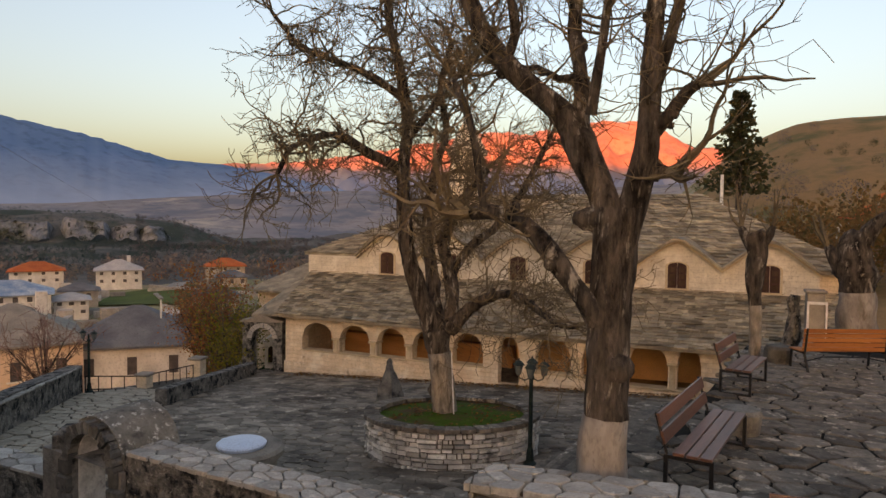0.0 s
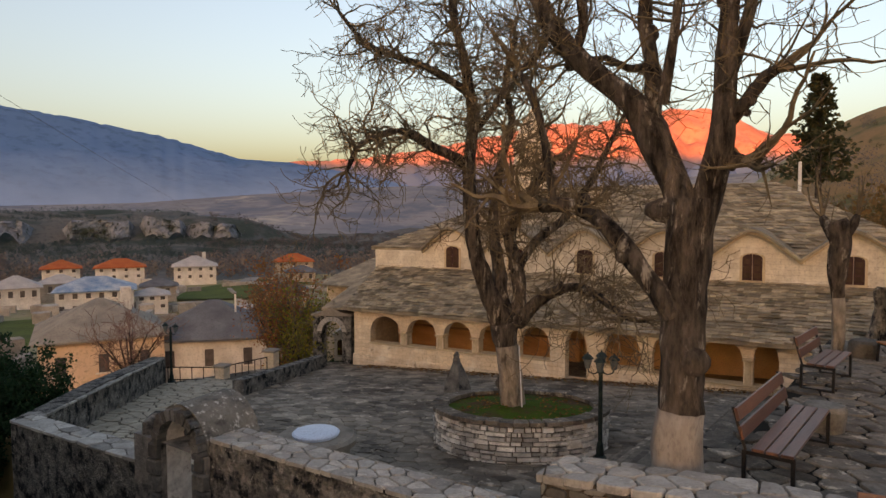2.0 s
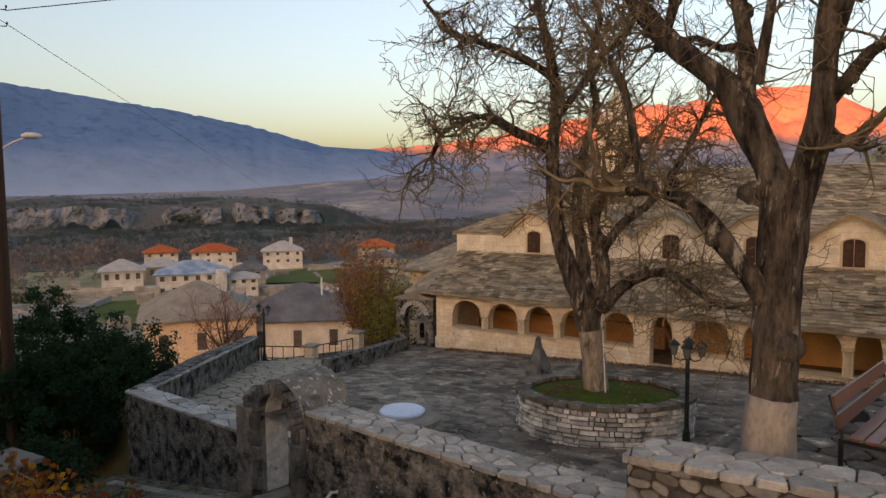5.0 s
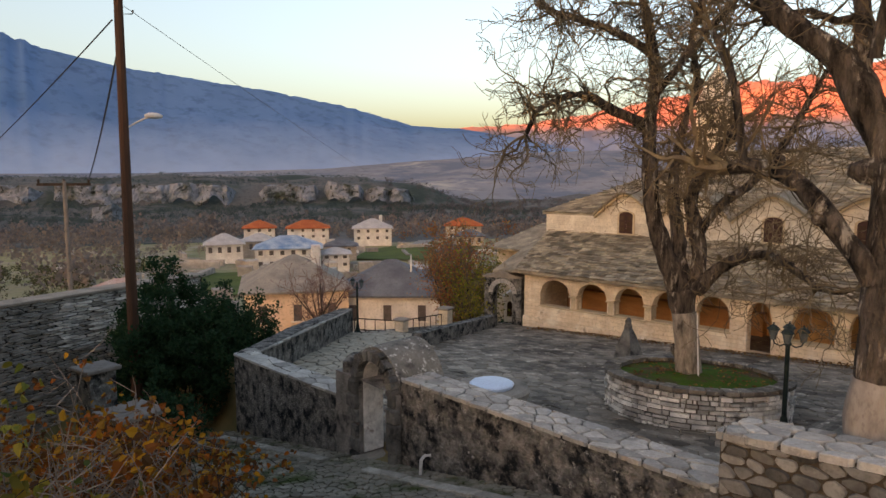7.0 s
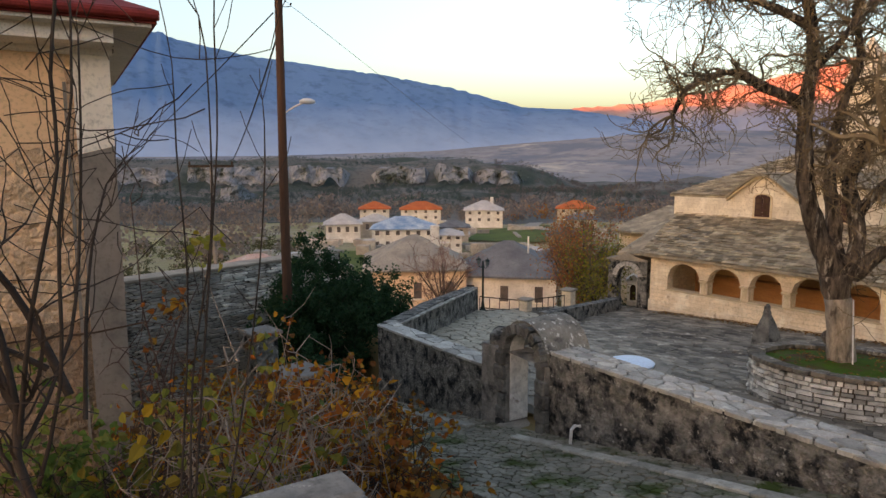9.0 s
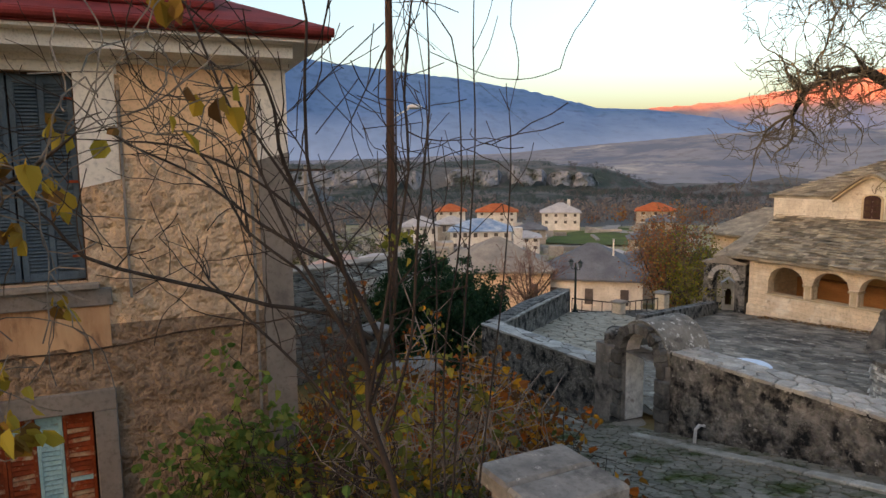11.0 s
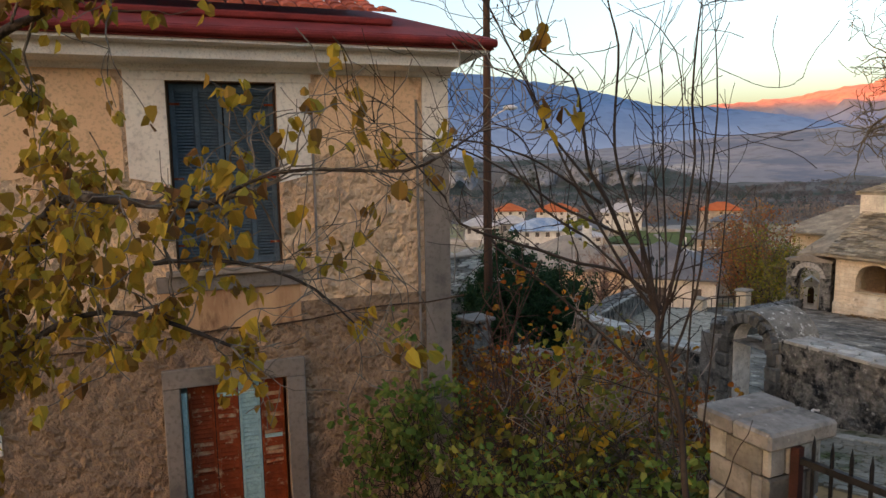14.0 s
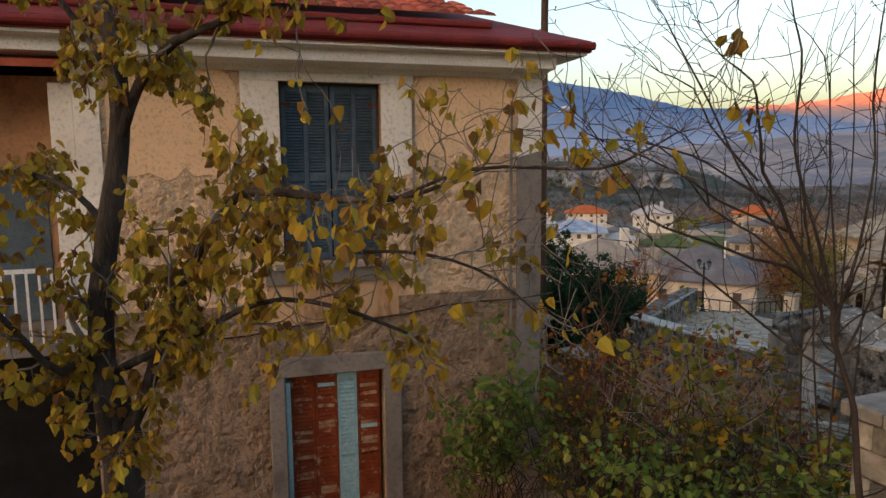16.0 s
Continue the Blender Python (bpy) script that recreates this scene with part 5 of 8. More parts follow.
# upper window
win = part("window_sill", boxes((-0.1, 0.14, -4.86, -3.28, 5.05, 5.115), bev=0.01), WORNSILL, house, "worn stone window sill")
part("sill_block", boxes((0.002, 0.06, -4.98, -3.16, 4.84, 5.047), bev=0.01), GREYSTONE, house, "grey stone block under the sill")
for y0, y1 in ((-4.70, -4.075), (-4.055, -3.43)):
    leaf = part("shutter", boxes((-0.205, -0.195, y0 + 0.01, y1 - 0.01, 5.16, 7.45)), SHUTBLUE, win, "blue-grey louvred shutter leaf")
    for ya, yb in ((y0, y0 + 0.06), (y1 - 0.06, y1), ((y0 + y1) / 2 - 0.03, (y0 + y1) / 2 + 0.03)):
        part("stile", boxes((-0.194, -0.16, ya, yb, 5.14, 7.47), bev=0.004), SHUTBLUE, leaf)
    for za, zb in ((5.14, 5.24), (6.2, 6.32), (7.37, 7.47)):
        for ya, yb in ((y0 + 0.061, (y0 + y1) / 2 - 0.031), ((y0 + y1) / 2 + 0.031, y1 - 0.061)):
            part("rail", boxes((-0.194, -0.162, ya, yb, za, zb), bev=0.004), SHUTBLUE, leaf)
    for z0, z1 in ((5.26, 6.18), (6.34, 7.35)):
        k = 0
        while z0 + 0.04 * k < z1:
            z = z0 + 0.04 * k
            for ya, yb in ((y0 + 0.062, (y0 + y1) / 2 - 0.042), ((y0 + y1) / 2 + 0.042, y1 - 0.062)):
                V = [(-0.192, ya, z + 0.027), (-0.192, yb, z + 0.027), (-0.162, yb, z), (-0.162, ya, z), (-0.186, ya, z + 0.033), (-0.186, yb, z + 0.033), (-0.156, yb, z + 0.006), (-0.156, ya, z + 0.006)]
                mesh_part("slat", V, [(0, 1, 2, 3), (7, 6, 5, 4), (3, 2, 6, 7), (0, 3, 7, 4), (2, 1, 5, 6)], SHUTBLUE, leaf)
            k += 1
    for z in (5.4, 6.26, 7.2):
        part("hinge", boxes((-0.158, -0.15, y0 if y0 < -4.5 else y1 - 0.12, y0 + 0.12 if y0 < -4.5 else y1, z, z + 0.03)), RUST, leaf)
part("window_frame", boxes((-0.25, -0.12, -4.728, -4.705, 5.118, 7.488), (-0.25, -0.12, -3.425, -3.402, 5.118, 7.488), (-0.25, -0.12, -4.705, -3.425, 7.472, 7.488)), DARKWOOD, win)

# lower window with mixed shutters
sur = part("window_lintel", boxes((0.002, 0.07, -5.0, -3.19, 3.588, 3.84), bev=0.012), GREYSTONE, house, "grey stone window lintel")
for ya, yb in ((-5.0, -4.79), (-3.44, -3.19)):
    part("window_jamb", boxes((0.002, 0.07, ya, yb, 0.5, 3.585), bev=0.012), GREYSTONE, house, "grey stone window jamb")
part("jamb_board", boxes((-0.28, 0.0, -4.785, -4.72, 0.9, 3.5), bev=0.005), TEAL, sur, "pale blue flaking jamb board")
yy = -4.71
for w, material, label in ((0.33, RUST, "rust-red louvred shutter panel"), (0.31, RUST, "rust-red louvred shutter panel"), (0.28, TEAL, "pale blue louvred shutter panel"), (0.32, RUST, "rust-red louvred shutter panel")):
    pn = part("shutter_panel", boxes((-0.15, -0.11, yy, yy + 0.035, 0.9, 3.55), (-0.15, -0.11, yy + w - 0.045, yy + w - 0.01, 0.9, 3.55), (-0.15, -0.11, yy + 0.035, yy + w - 0.045, 2.2, 2.3), (-0.15, -0.11, yy + 0.035, yy + w - 0.045, 3.45, 3.55), (-0.156, -0.148, yy + 0.035, yy + w - 0.045, 0.9, 3.45)), material, sur, label)
    k = 0
    rng = random.Random(int(yy * -100))
    while 1.2 + 0.06 * k < 3.42:
        z = 1.2 + 0.06 * k
        k += 1
        if 2.18 < z < 2.3:
            continue
        t = rng.uniform(-0.008, 0.008)
        V = [(-0.145, yy + 0.037, z + 0.04 + t), (-0.145, yy + w - 0.047, z + 0.04 - t), (-0.108, yy + w - 0.047, z - t), (-0.108, yy + 0.037, z + t)]
        V += [(x + 0.006, y, zz + 0.007) for x, y, zz in V]
        worn = rng.random()
        mesh_part("slat", V, [(0, 1, 2, 3), (7, 6, 5, 4), (3, 2, 6, 7), (0, 3, 7, 4), (2, 1, 5, 6)], (WORNPAINT if worn < 0.22 else TEAL if worn < 0.26 else RUST) if material is RUST else TEAL, pn)
    yy += w

# eaves and roof
SOFFIT = mat("white_soffit", (0.80, 0.77, 0.72), (0.68, 0.65, 0.60), 2, 0.8, 0.1)
bm = bmesh.new()
prof = [(0.022, 7.60), (0.07, 7.62), (0.09, 7.67), (0.22, 7.69), (0.40, 7.70), (0.42, 7.85), (0.588, 7.861)]
rows = [[bm.verts.new((x, y, z)) for x, z in prof] for y in (-11, -1.02 + 0.0)]
for i in range(len(prof) - 1):
    bm.faces.new((rows[0][i], rows[0][i + 1], rows[1][i + 1], rows[1][i]))
part("coved_cornice", bm, SOFFIT, house, "white coved cornice under the eaves")
part("soffit", boxes((-6, 0.59, -11, -0.65, 7.862, 7.92)), SOFFIT, house, "white boarded soffit")
part("gutter", tube(bmesh.new(), ((0.66, -11, 7.98), (0.66, -0.58, 7.98)), (0.055, 0.055), 10), RED, house, "dark red painted gutter")
part("fascia", boxes((0.59, 0.63, -11, -0.6, 7.90, 8.03), (-6, 0.588, -0.645, -0.6, 7.90, 8.03)), RED, house, "dark red fascia board")
part("roof_deck", roof_sheet(((0.62, -11, 8.05), (0.62, -0.6, 8.05), (-5.0, -4.8, 10.2), (-5.0, -11, 10.2)), 0.05), RED, house, "dark red roof boarding")
part("upper_verge", boxes((-0.1, 0.15, -11, -1.85, 8.25, 8.34), bev=0.02), RED, house, "dark red painted roof edge")
nrm = Vector((2.2, 0, 5.62)).normalized()
for r in range(9):
    s0 = 0.02 + r * 0.34
    y = -11.0
    lim = -0.42 - (s0 + 0.3) * 0.75
    V, F = [], []
    while y < min(lim, -1.9 - 0.3 * s0):
        row = []
        for s, h in ((s0, 0.075), (s0 + 0.4, 0.03)):
            for k in range(5):
                a = math.pi * k / 4
                row.append((0.1 - s * 0.93, y + 0.11 - 0.1 * math.cos(a), 8.38 + s * 0.364 + h * 0.6 + 0.05 * math.sin(a)))
        o = len(V)
        V += row
        F += [(o + k, o + 5 + k, o + 6 + k, o + k + 1) for k in range(4)] + [(o, o + 1, o + 2, o + 3, o + 4)]
        y += 0.22
    mesh_part("roof_tile_course", V, F, TILE, house)

# cable on the wall
part("wall_cable", tube(bmesh.new(), [(0.03, -6.9 + 0.55 * k, 4.12 + 0.035 * k + 0.03 * math.sin(k * 1.7)) for k in range(12)], (0.012,) * 12, 5), DARKWOOD, house, "thin cable along the wall")
part("upper_cable", tube(bmesh.new(), [(0.04, -7.0 + 0.6 * k, 7.72) for k in range(11)], (0.01,) * 11, 5), DARKWOOD, house)

# recessed wing with balcony
wing = thing("house_wing", pose(HX, 0, 0), "recessed wing of the house with a small balcony", "house")
BRICKRED = mat("old_brick", (0.24, 0.115, 0.07), (0.15, 0.075, 0.05), 2, 0.9, 0.5, 18, stain=(0.42, 0.38, 0.33), stain_scale=1.6, stain_at=0.6, brick=(0.24, 0.09), brick_mix=0.6)
# recess added so the balcony shades this wall; its colour is darkened too
part("loggia_wall", boxes((-4.3, -3.8, -12.5, -7.102, 0, 4.2)), SHADEDSTUCCO, wing, "lower wall set back below the balcony, colour darkened for shade")
part("loggia_ceiling", boxes((-3.8, -1.092, -12.5, -7.102, 4.22, 4.36)), GREYSTONE, wing)
part("wing_wall", boxes((-1.6, -1.1, -12.5, -7.102, 4.363, 7.6)), mat("faded_wing_plaster", (0.58, 0.34, 0.20), (0.40, 0.22, 0.13), 1.4, 0.9, 0.4, 18, stain=(0.24, 0.12, 0.08), stain_scale=1.2, stain_at=0.52), wing, "faded orange plaster wall of the wing")
part("wing_pier", boxes((-1.09, 0.0, -7.36, -7.103, 4.0, 7.4), bev=0.01), PALE, wing, "whitish plaster pier")
part("balcony_slab", boxes((-1.09, 0.35, -10.5, -7.37, 4.22, 4.36), bev=0.01), GREYSTONE, wing)
part("balcony_door", boxes((-1.09, -1.04, -8.6, -7.7, 4.37, 6.4), bev=0.01), SHUTBLUE, wing, "grey-green shuttered balcony door")
part("balcony_rail", boxes((0.27, 0.31, -10.5, -7.4, 5.2, 5.25)), WHITEPAINT, wing, "white painted balcony rail")
for k in range(24):
    part("baluster", boxes((0.28, 0.30, -10.4 + 0.13 * k, -10.375 + 0.13 * k, 4.362, 5.198)), WHITEPAINT, wing)
part("wing_roof", roof_sheet(((0.4, -12.5, 7.6), (0.4, -7.11, 7.6), (-3, -7.11, 8.4), (-3, -12.5, 8.4)), 0.08), TILE, wing)

# ---- gate post with iron gate ----
post = thing("gate_post", pose(-3.08, -0.58, 0, 0, 0, 4), "square limestone gate post with a flat cap", "gate post")
rng = random.Random(12)
part("core", boxes((-0.22, 0.22, -0.22, 0.22, 2.0, 4.46)), RUBBLE_BED, post)
for j in range(11):
    z = 2.05 + 0.22 * j
    sh = 0.12 if j % 2 else -0.1
    for side in range(4):
        m = pose(0, 0, 0, 0, 0, 90 * side)
        for x0, x1 in ((-0.26, sh), (sh, 0.22)):
            part("post_stone", boxes((x0 + 0.006, x1 - 0.006, -0.26 - rng.uniform(0, 0.02), -0.2, z + 0.006, z + 0.212, m), bev=0.014), POSTSTONE, post)
CAPSTONE = mat("pale_cap_stone", (0.258, 0.244, 0.215), (0.154, 0.146, 0.133), 5, 0.85, 0.8, 25, stain=(0.103, 0.0975, 0.086), stain_scale=3.0, stain_at=0.52, stain2=((0.464, 0.439, 0.378), 9.0, 0.62))
part("cap_stone", boxes((-0.33, -0.004, -0.33, 0.33, 4.475, 4.60), bev=0.02), CAPSTONE, post, "pale weathered cap slab")
part("cap_stone", boxes((0.004, 0.33, -0.33, 0.32, 4.47, 4.595), bev=0.02), CAPSTONE, post, "pale weathered cap slab")
iron_gate = thing("iron_gate", pose(-2.79, -0.62, 2.81, 0, 0, 12), "dark iron gate with pointed bars beside the post", "gate")
part("gate_stile", boxes((0.0, 0.06, -0.03, 0.03, 0.0, 1.66)), mat("rusty_iron", (0.06, 0.025, 0.02), (0.03, 0.016, 0.014), 8, 0.8, 0.3), iron_gate)
for z in (0.25, 1.55):
    part("gate_rail", boxes((0.061, 1.05, -0.02, 0.02, z, z + 0.045)), IRON, iron_gate)
for k in range(8):
    bm = tube(bmesh.new(), ((0.14 + 0.12 * k, 0, 0.1), (0.14 + 0.12 * k, 0, 1.70), (0.14 + 0.12 * k, 0, 1.77)), (0.013, 0.013, 0.002), 6)
    part("gate_bar", bm, IRON, iron_gate)

# ---- brick piers in the lower garden ----
for x, y, top, w, label in ((-16.66, 2.57, 2.14, 0.62, "brick pier with a flat stone cap in the garden"), (-13.4, 2.5, 2.0, 0.8, "low red brick pier with a broad cap")):
    bp = thing("brick_pier", pose(x, y, 0, 0, 0, 15), label, "pier", "garden piers")
    part("shaft", boxes((-w / 2, w / 2, -w / 2, w / 2, -2.5, top - 0.1), bev=0.01), BRICKRED if w > 0.7 else OLDWALL, bp)
    part("cap", boxes((-w / 2 - 0.1, w / 2 + 0.1, -w / 2 - 0.1, w / 2 + 0.1, top - 0.098, top), bev=0.02), GREYSTONE, bp)
part("garden_wall", boxes((-17.5, -13, 2.35, 2.75, -2.5, 1.15), bev=0.02), BRICKRED, thing("brick_wall", pose(0, 0, 0), "low old red brick garden wall", "wall"))
drystone = thing("drystone_wall", pose(0, 0, 0), "long dark dry-stone retaining wall with slab coping", "wall")
part("wall_body", boxes((-0.3, 0.3, -6, 6.3, -4.5, 2.8, pose(-22.9, 2.0, 0, 0, 0, 22)), bev=0.04), JOINT, drystone)
dry_m = pose(-22.9, 2.0, 0, 0, 0, 22)
stones("stone_slab", cells(-5.9, 6.2, -1.6, 2.8, 0.085, 41, 6.0, 0.24), lambda x, y, h: tuple(dry_m @ Vector((0.29 + h, x, y))), STONE_OB, drystone, lambda x, y: x > 0.5 and y > 1.2, 42, 0.018, (0.01, 0.13), rest="stone_slabs")
part("coping", boxes((-0.42, 0.42, -6.1, 6.4, 2.803, 2.9, pose(-22.9, 2.0, 0, 0, 0, 22)), bev=0.02), STONE, drystone)

# ---- limbs: points with their radius ----
BIG_LIMBS = []
BIG_LIMBS += [((-2.24, 7.09, 3.52, 0.287), (-2.24, 7.12, 3.96, 0.262), (-2.23, 7.14, 4.36, 0.250), (-2.21, 7.19, 5.08, 0.237), (-2.20, 7.23, 5.70, 0.231), (-2.19, 7.27, 6.27, 0.250), (-2.19, 7.29, 6.64, 0.275))]
BIG_LIMBS += [((-2.24, 7.25, 6.51, 0.187), (-2.43, 7.28, 6.96, 0.190), (-2.64, 7.29, 7.41, 0.205), (-2.85, 7.29, 7.74, 0.169), (-3.18, 7.23, 8.02, 0.158), (-3.56, 7.25, 8.38, 0.148), (-3.85, 7.21, 8.74, 0.130), (-4.05, 7.23, 9.16, 0.118), (-4.24, 7.25, 9.64, 0.098), (-4.37, 7.32, 10.32, 0.064))]
BIG_LIMBS += [((-2.64, 7.29, 7.47, 0.115), (-2.67, 7.42, 8.07, 0.110), (-2.82, 7.59, 8.64, 0.100), (-2.86, 7.71, 9.14, 0.094), (-2.87, 7.87, 9.99, 0.062))]
BIG_LIMBS += [((-2.47, 7.17, 7.67, 0.075), (-2.39, 7.13, 8.11, 0.062), (-2.31, 7.07, 8.51, 0.055), (-2.27, 7.13, 9.00, 0.049))]
BIG_LIMBS += [((-2.09, 7.34, 6.45, 0.175), (-1.97, 7.32, 6.89, 0.172), (-1.88, 7.28, 7.31, 0.164), (-1.86, 7.31, 7.73, 0.134), (-1.87, 7.33, 8.16, 0.121), (-1.85, 7.36, 8.58, 0.115), (-1.84, 7.39, 9.07, 0.109), (-1.84, 7.43, 9.86, 0.073))]
BIG_LIMBS += [((-1.87, 7.39, 7.07, 0.123), (-1.66, 7.28, 7.03, 0.072))]
BIG_LIMBS += [((-1.81, 7.32, 7.46, 0.097), (-1.58, 7.24, 7.70, 0.083), (-1.45, 7.21, 7.86, 0.070), (-1.33, 7.17, 7.90, 0.046))]
BIG_LIMBS += [((-1.82, 7.35, 7.98, 0.085), (-1.68, 7.34, 8.43, 0.072), (-1.60, 7.41, 8.85, 0.066), (-1.49, 7.39, 9.47, 0.047))]
BIG_LIMBS += [((-2.31, 7.03, 5.38, 0.123), (-2.43, 6.97, 5.65, 0.129), (-2.71, 6.94, 6.01, 0.125), (-3.02, 7.00, 6.35, 0.122), (-3.35, 7.04, 6.54, 0.118), (-3.64, 6.99, 6.60, 0.107), (-3.85, 6.98, 6.58, 0.094))]
BIG_LIMBS += [((-3.67, 6.97, 6.62, 0.060), (-3.74, 6.95, 7.03, 0.060), (-3.81, 6.93, 7.50, 0.060), (-3.98, 6.97, 7.91, 0.054), (-4.15, 6.99, 8.20, 0.034))]
BIG_LIMBS += [((-3.56, 7.25, 8.38, 0.074), (-3.43, 7.23, 8.70, 0.067), (-3.44, 7.12, 9.07, 0.059), (-3.48, 7.12, 9.59, 0.046))]
BIG_LIMBS += [((-2.67, 7.43, 8.20, 0.052), (-2.93, 7.38, 8.15, 0.046), (-3.24, 7.44, 8.33, 0.040), (-3.62, 7.44, 8.33, 0.028))]
YARD_LIMBS = []
YARD_LIMBS += [((-8.28, 13.81, 1.72, 0.304), (-8.35, 13.80, 2.34, 0.277), (-8.41, 13.79, 2.89, 0.277), (-8.48, 13.78, 3.42, 0.304), (-8.54, 13.76, 3.79, 0.332))]
YARD_LIMBS += [((-8.56, 13.75, 3.72, 0.277), (-8.74, 13.55, 4.35, 0.234), (-8.90, 13.37, 4.98, 0.205), (-9.02, 13.22, 5.66, 0.190), (-9.12, 13.20, 6.48, 0.177), (-9.17, 13.21, 7.29, 0.163), (-9.17, 13.25, 7.97, 0.149), (-9.18, 13.40, 8.80, 0.137), (-9.44, 13.52, 9.79, 0.125), (-9.73, 13.63, 10.67, 0.112), (-9.96, 13.65, 11.54, 0.099), (-10.16, 13.71, 12.84, 0.071))]
YARD_LIMBS += [((-9.15, 13.23, 7.56, 0.136), (-9.37, 12.88, 7.84, 0.121), (-9.62, 12.39, 8.04, 0.118), (-9.85, 11.80, 8.34, 0.103), (-10.01, 11.35, 8.36, 0.088), (-10.19, 11.00, 8.19, 0.074), (-10.35, 10.65, 8.01, 0.061), (-10.52, 10.40, 7.42, 0.049))]
YARD_LIMBS += [((-9.48, 13.49, 9.52, 0.111), (-9.82, 12.95, 9.86, 0.095), (-10.09, 12.32, 10.06, 0.079), (-10.50, 11.61, 10.24, 0.065), (-10.74, 11.13, 10.49, 0.051), (-11.04, 10.74, 11.06, 0.037))]
YARD_LIMBS += [((-8.37, 13.98, 3.70, 0.223), (-8.33, 14.16, 4.39, 0.182), (-8.47, 14.23, 5.22, 0.169), (-8.66, 14.27, 5.92, 0.156), (-8.55, 14.49, 6.63, 0.143), (-8.26, 14.82, 7.21, 0.129), (-8.00, 15.24, 7.80, 0.102))]
YARD_LIMBS += [((-8.50, 13.79, 3.86, 0.208), (-8.71, 13.93, 4.52, 0.182), (-8.83, 14.01, 5.22, 0.169), (-8.97, 13.97, 6.06, 0.127), (-9.00, 14.11, 6.91, 0.113), (-8.90, 14.22, 7.76, 0.099), (-8.75, 14.48, 8.77, 0.086), (-8.96, 14.53, 9.92, 0.072), (-8.80, 14.80, 10.96, 0.058))]
YARD_LIMBS += [((-8.26, 13.93, 3.79, 0.194), (-7.77, 14.02, 4.34, 0.150), (-7.18, 14.05, 4.69, 0.121), (-6.59, 14.06, 4.77, 0.105), (-6.05, 14.14, 4.46, 0.078), (-5.58, 14.17, 4.15, 0.064), (-5.13, 14.22, 4.12, 0.038))]
YARD_LIMBS += [((-8.52, 14.19, 4.94, 0.127), (-8.21, 14.77, 5.78, 0.115), (-7.75, 15.43, 6.36, 0.102), (-7.28, 16.12, 7.40, 0.089), (-7.01, 16.57, 8.32, 0.075), (-6.75, 16.88, 9.09, 0.045))]
YARD_LIMBS += [((-9.18, 13.26, 8.38, 0.095), (-8.53, 13.34, 9.01, 0.080), (-8.10, 13.39, 9.64, 0.079), (-7.57, 13.50, 10.00, 0.065), (-7.06, 13.62, 10.73, 0.051))]
LEAFY_LIMBS = []
LEAFY_LIMBS += [((-5.17, -6.23, 2.67, 0.205), (-5.30, -6.27, 3.60, 0.187), (-5.41, -6.34, 4.25, 0.168), (-5.49, -6.39, 4.81, 0.149), (-5.56, -6.38, 5.36, 0.140), (-5.62, -6.28, 6.01, 0.131), (-5.67, -6.18, 6.66, 0.121), (-5.74, -6.18, 7.22, 0.112), (-5.83, -6.25, 7.77, 0.093), (-5.94, -6.29, 8.47, 0.065))]
LEAFY_LIMBS += [((-5.46, -6.26, 3.21, 0.126), (-5.53, -6.21, 3.88, 0.126), (-5.49, -6.24, 4.35, 0.105), (-5.48, -6.36, 4.81, 0.084))]
LEAFY_LIMBS += [((-5.37, -6.21, 4.25, 0.093), (-5.25, -6.03, 4.61, 0.083), (-5.17, -5.90, 5.04, 0.072), (-5.07, -5.72, 5.50, 0.066), (-4.93, -5.44, 5.95, 0.061), (-4.70, -5.25, 6.19, 0.054), (-4.40, -4.96, 6.21, 0.044), (-4.08, -4.61, 6.17, 0.038), (-3.77, -4.28, 6.18, 0.029), (-3.60, -4.03, 6.26, 0.018))]
LEAFY_LIMBS += [((-5.66, -6.18, 6.61, 0.075), (-5.45, -5.98, 7.05, 0.063), (-5.18, -5.67, 7.35, 0.056), (-4.88, -5.33, 7.45, 0.042), (-4.60, -5.01, 7.60, 0.032), (-4.41, -4.67, 7.77, 0.020))]
LEAFY_LIMBS += [((-5.46, -6.32, 4.71, 0.056), (-5.17, -5.97, 4.93, 0.049), (-4.88, -5.60, 5.13, 0.039), (-4.60, -5.30, 5.34, 0.033), (-4.42, -4.99, 5.44, 0.029), (-4.19, -4.61, 5.40, 0.024), (-3.94, -4.18, 5.24, 0.016))]
LEAFY_LIMBS += [((-5.59, -6.27, 5.87, 0.047), (-5.84, -6.59, 6.20, 0.038), (-6.06, -6.93, 6.34, 0.029), (-6.33, -7.43, 6.39, 0.020))]
LEAFY_LIMBS += [((-4.04, -4.62, 5.80, 0.023), (-3.83, -4.28, 5.83, 0.019), (-3.62, -3.95, 5.78, 0.015), (-3.52, -3.68, 5.65, 0.015), (-3.34, -3.48, 5.46, 0.007))]
LEAFY_LIMBS += [((-3.77, -4.28, 6.18, 0.018), (-3.47, -3.89, 6.36, 0.017), (-3.26, -3.53, 6.37, 0.017), (-3.06, -3.22, 6.36, 0.013), (-2.91, -3.06, 6.44, 0.013), (-2.77, -2.90, 6.56, 0.006))]
LEAFY_LIMBS += [((-5.52, -6.39, 4.99, 0.065), (-5.25, -6.64, 4.81, 0.053), (-5.04, -6.83, 5.15, 0.037), (-4.86, -7.08, 5.62, 0.027))]
LEAFY_LIMBS += [((-5.73, -6.19, 7.08, 0.056), (-6.08, -6.46, 7.54, 0.044), (-6.32, -6.75, 7.95, 0.034))]
BARE_LIMBS = []
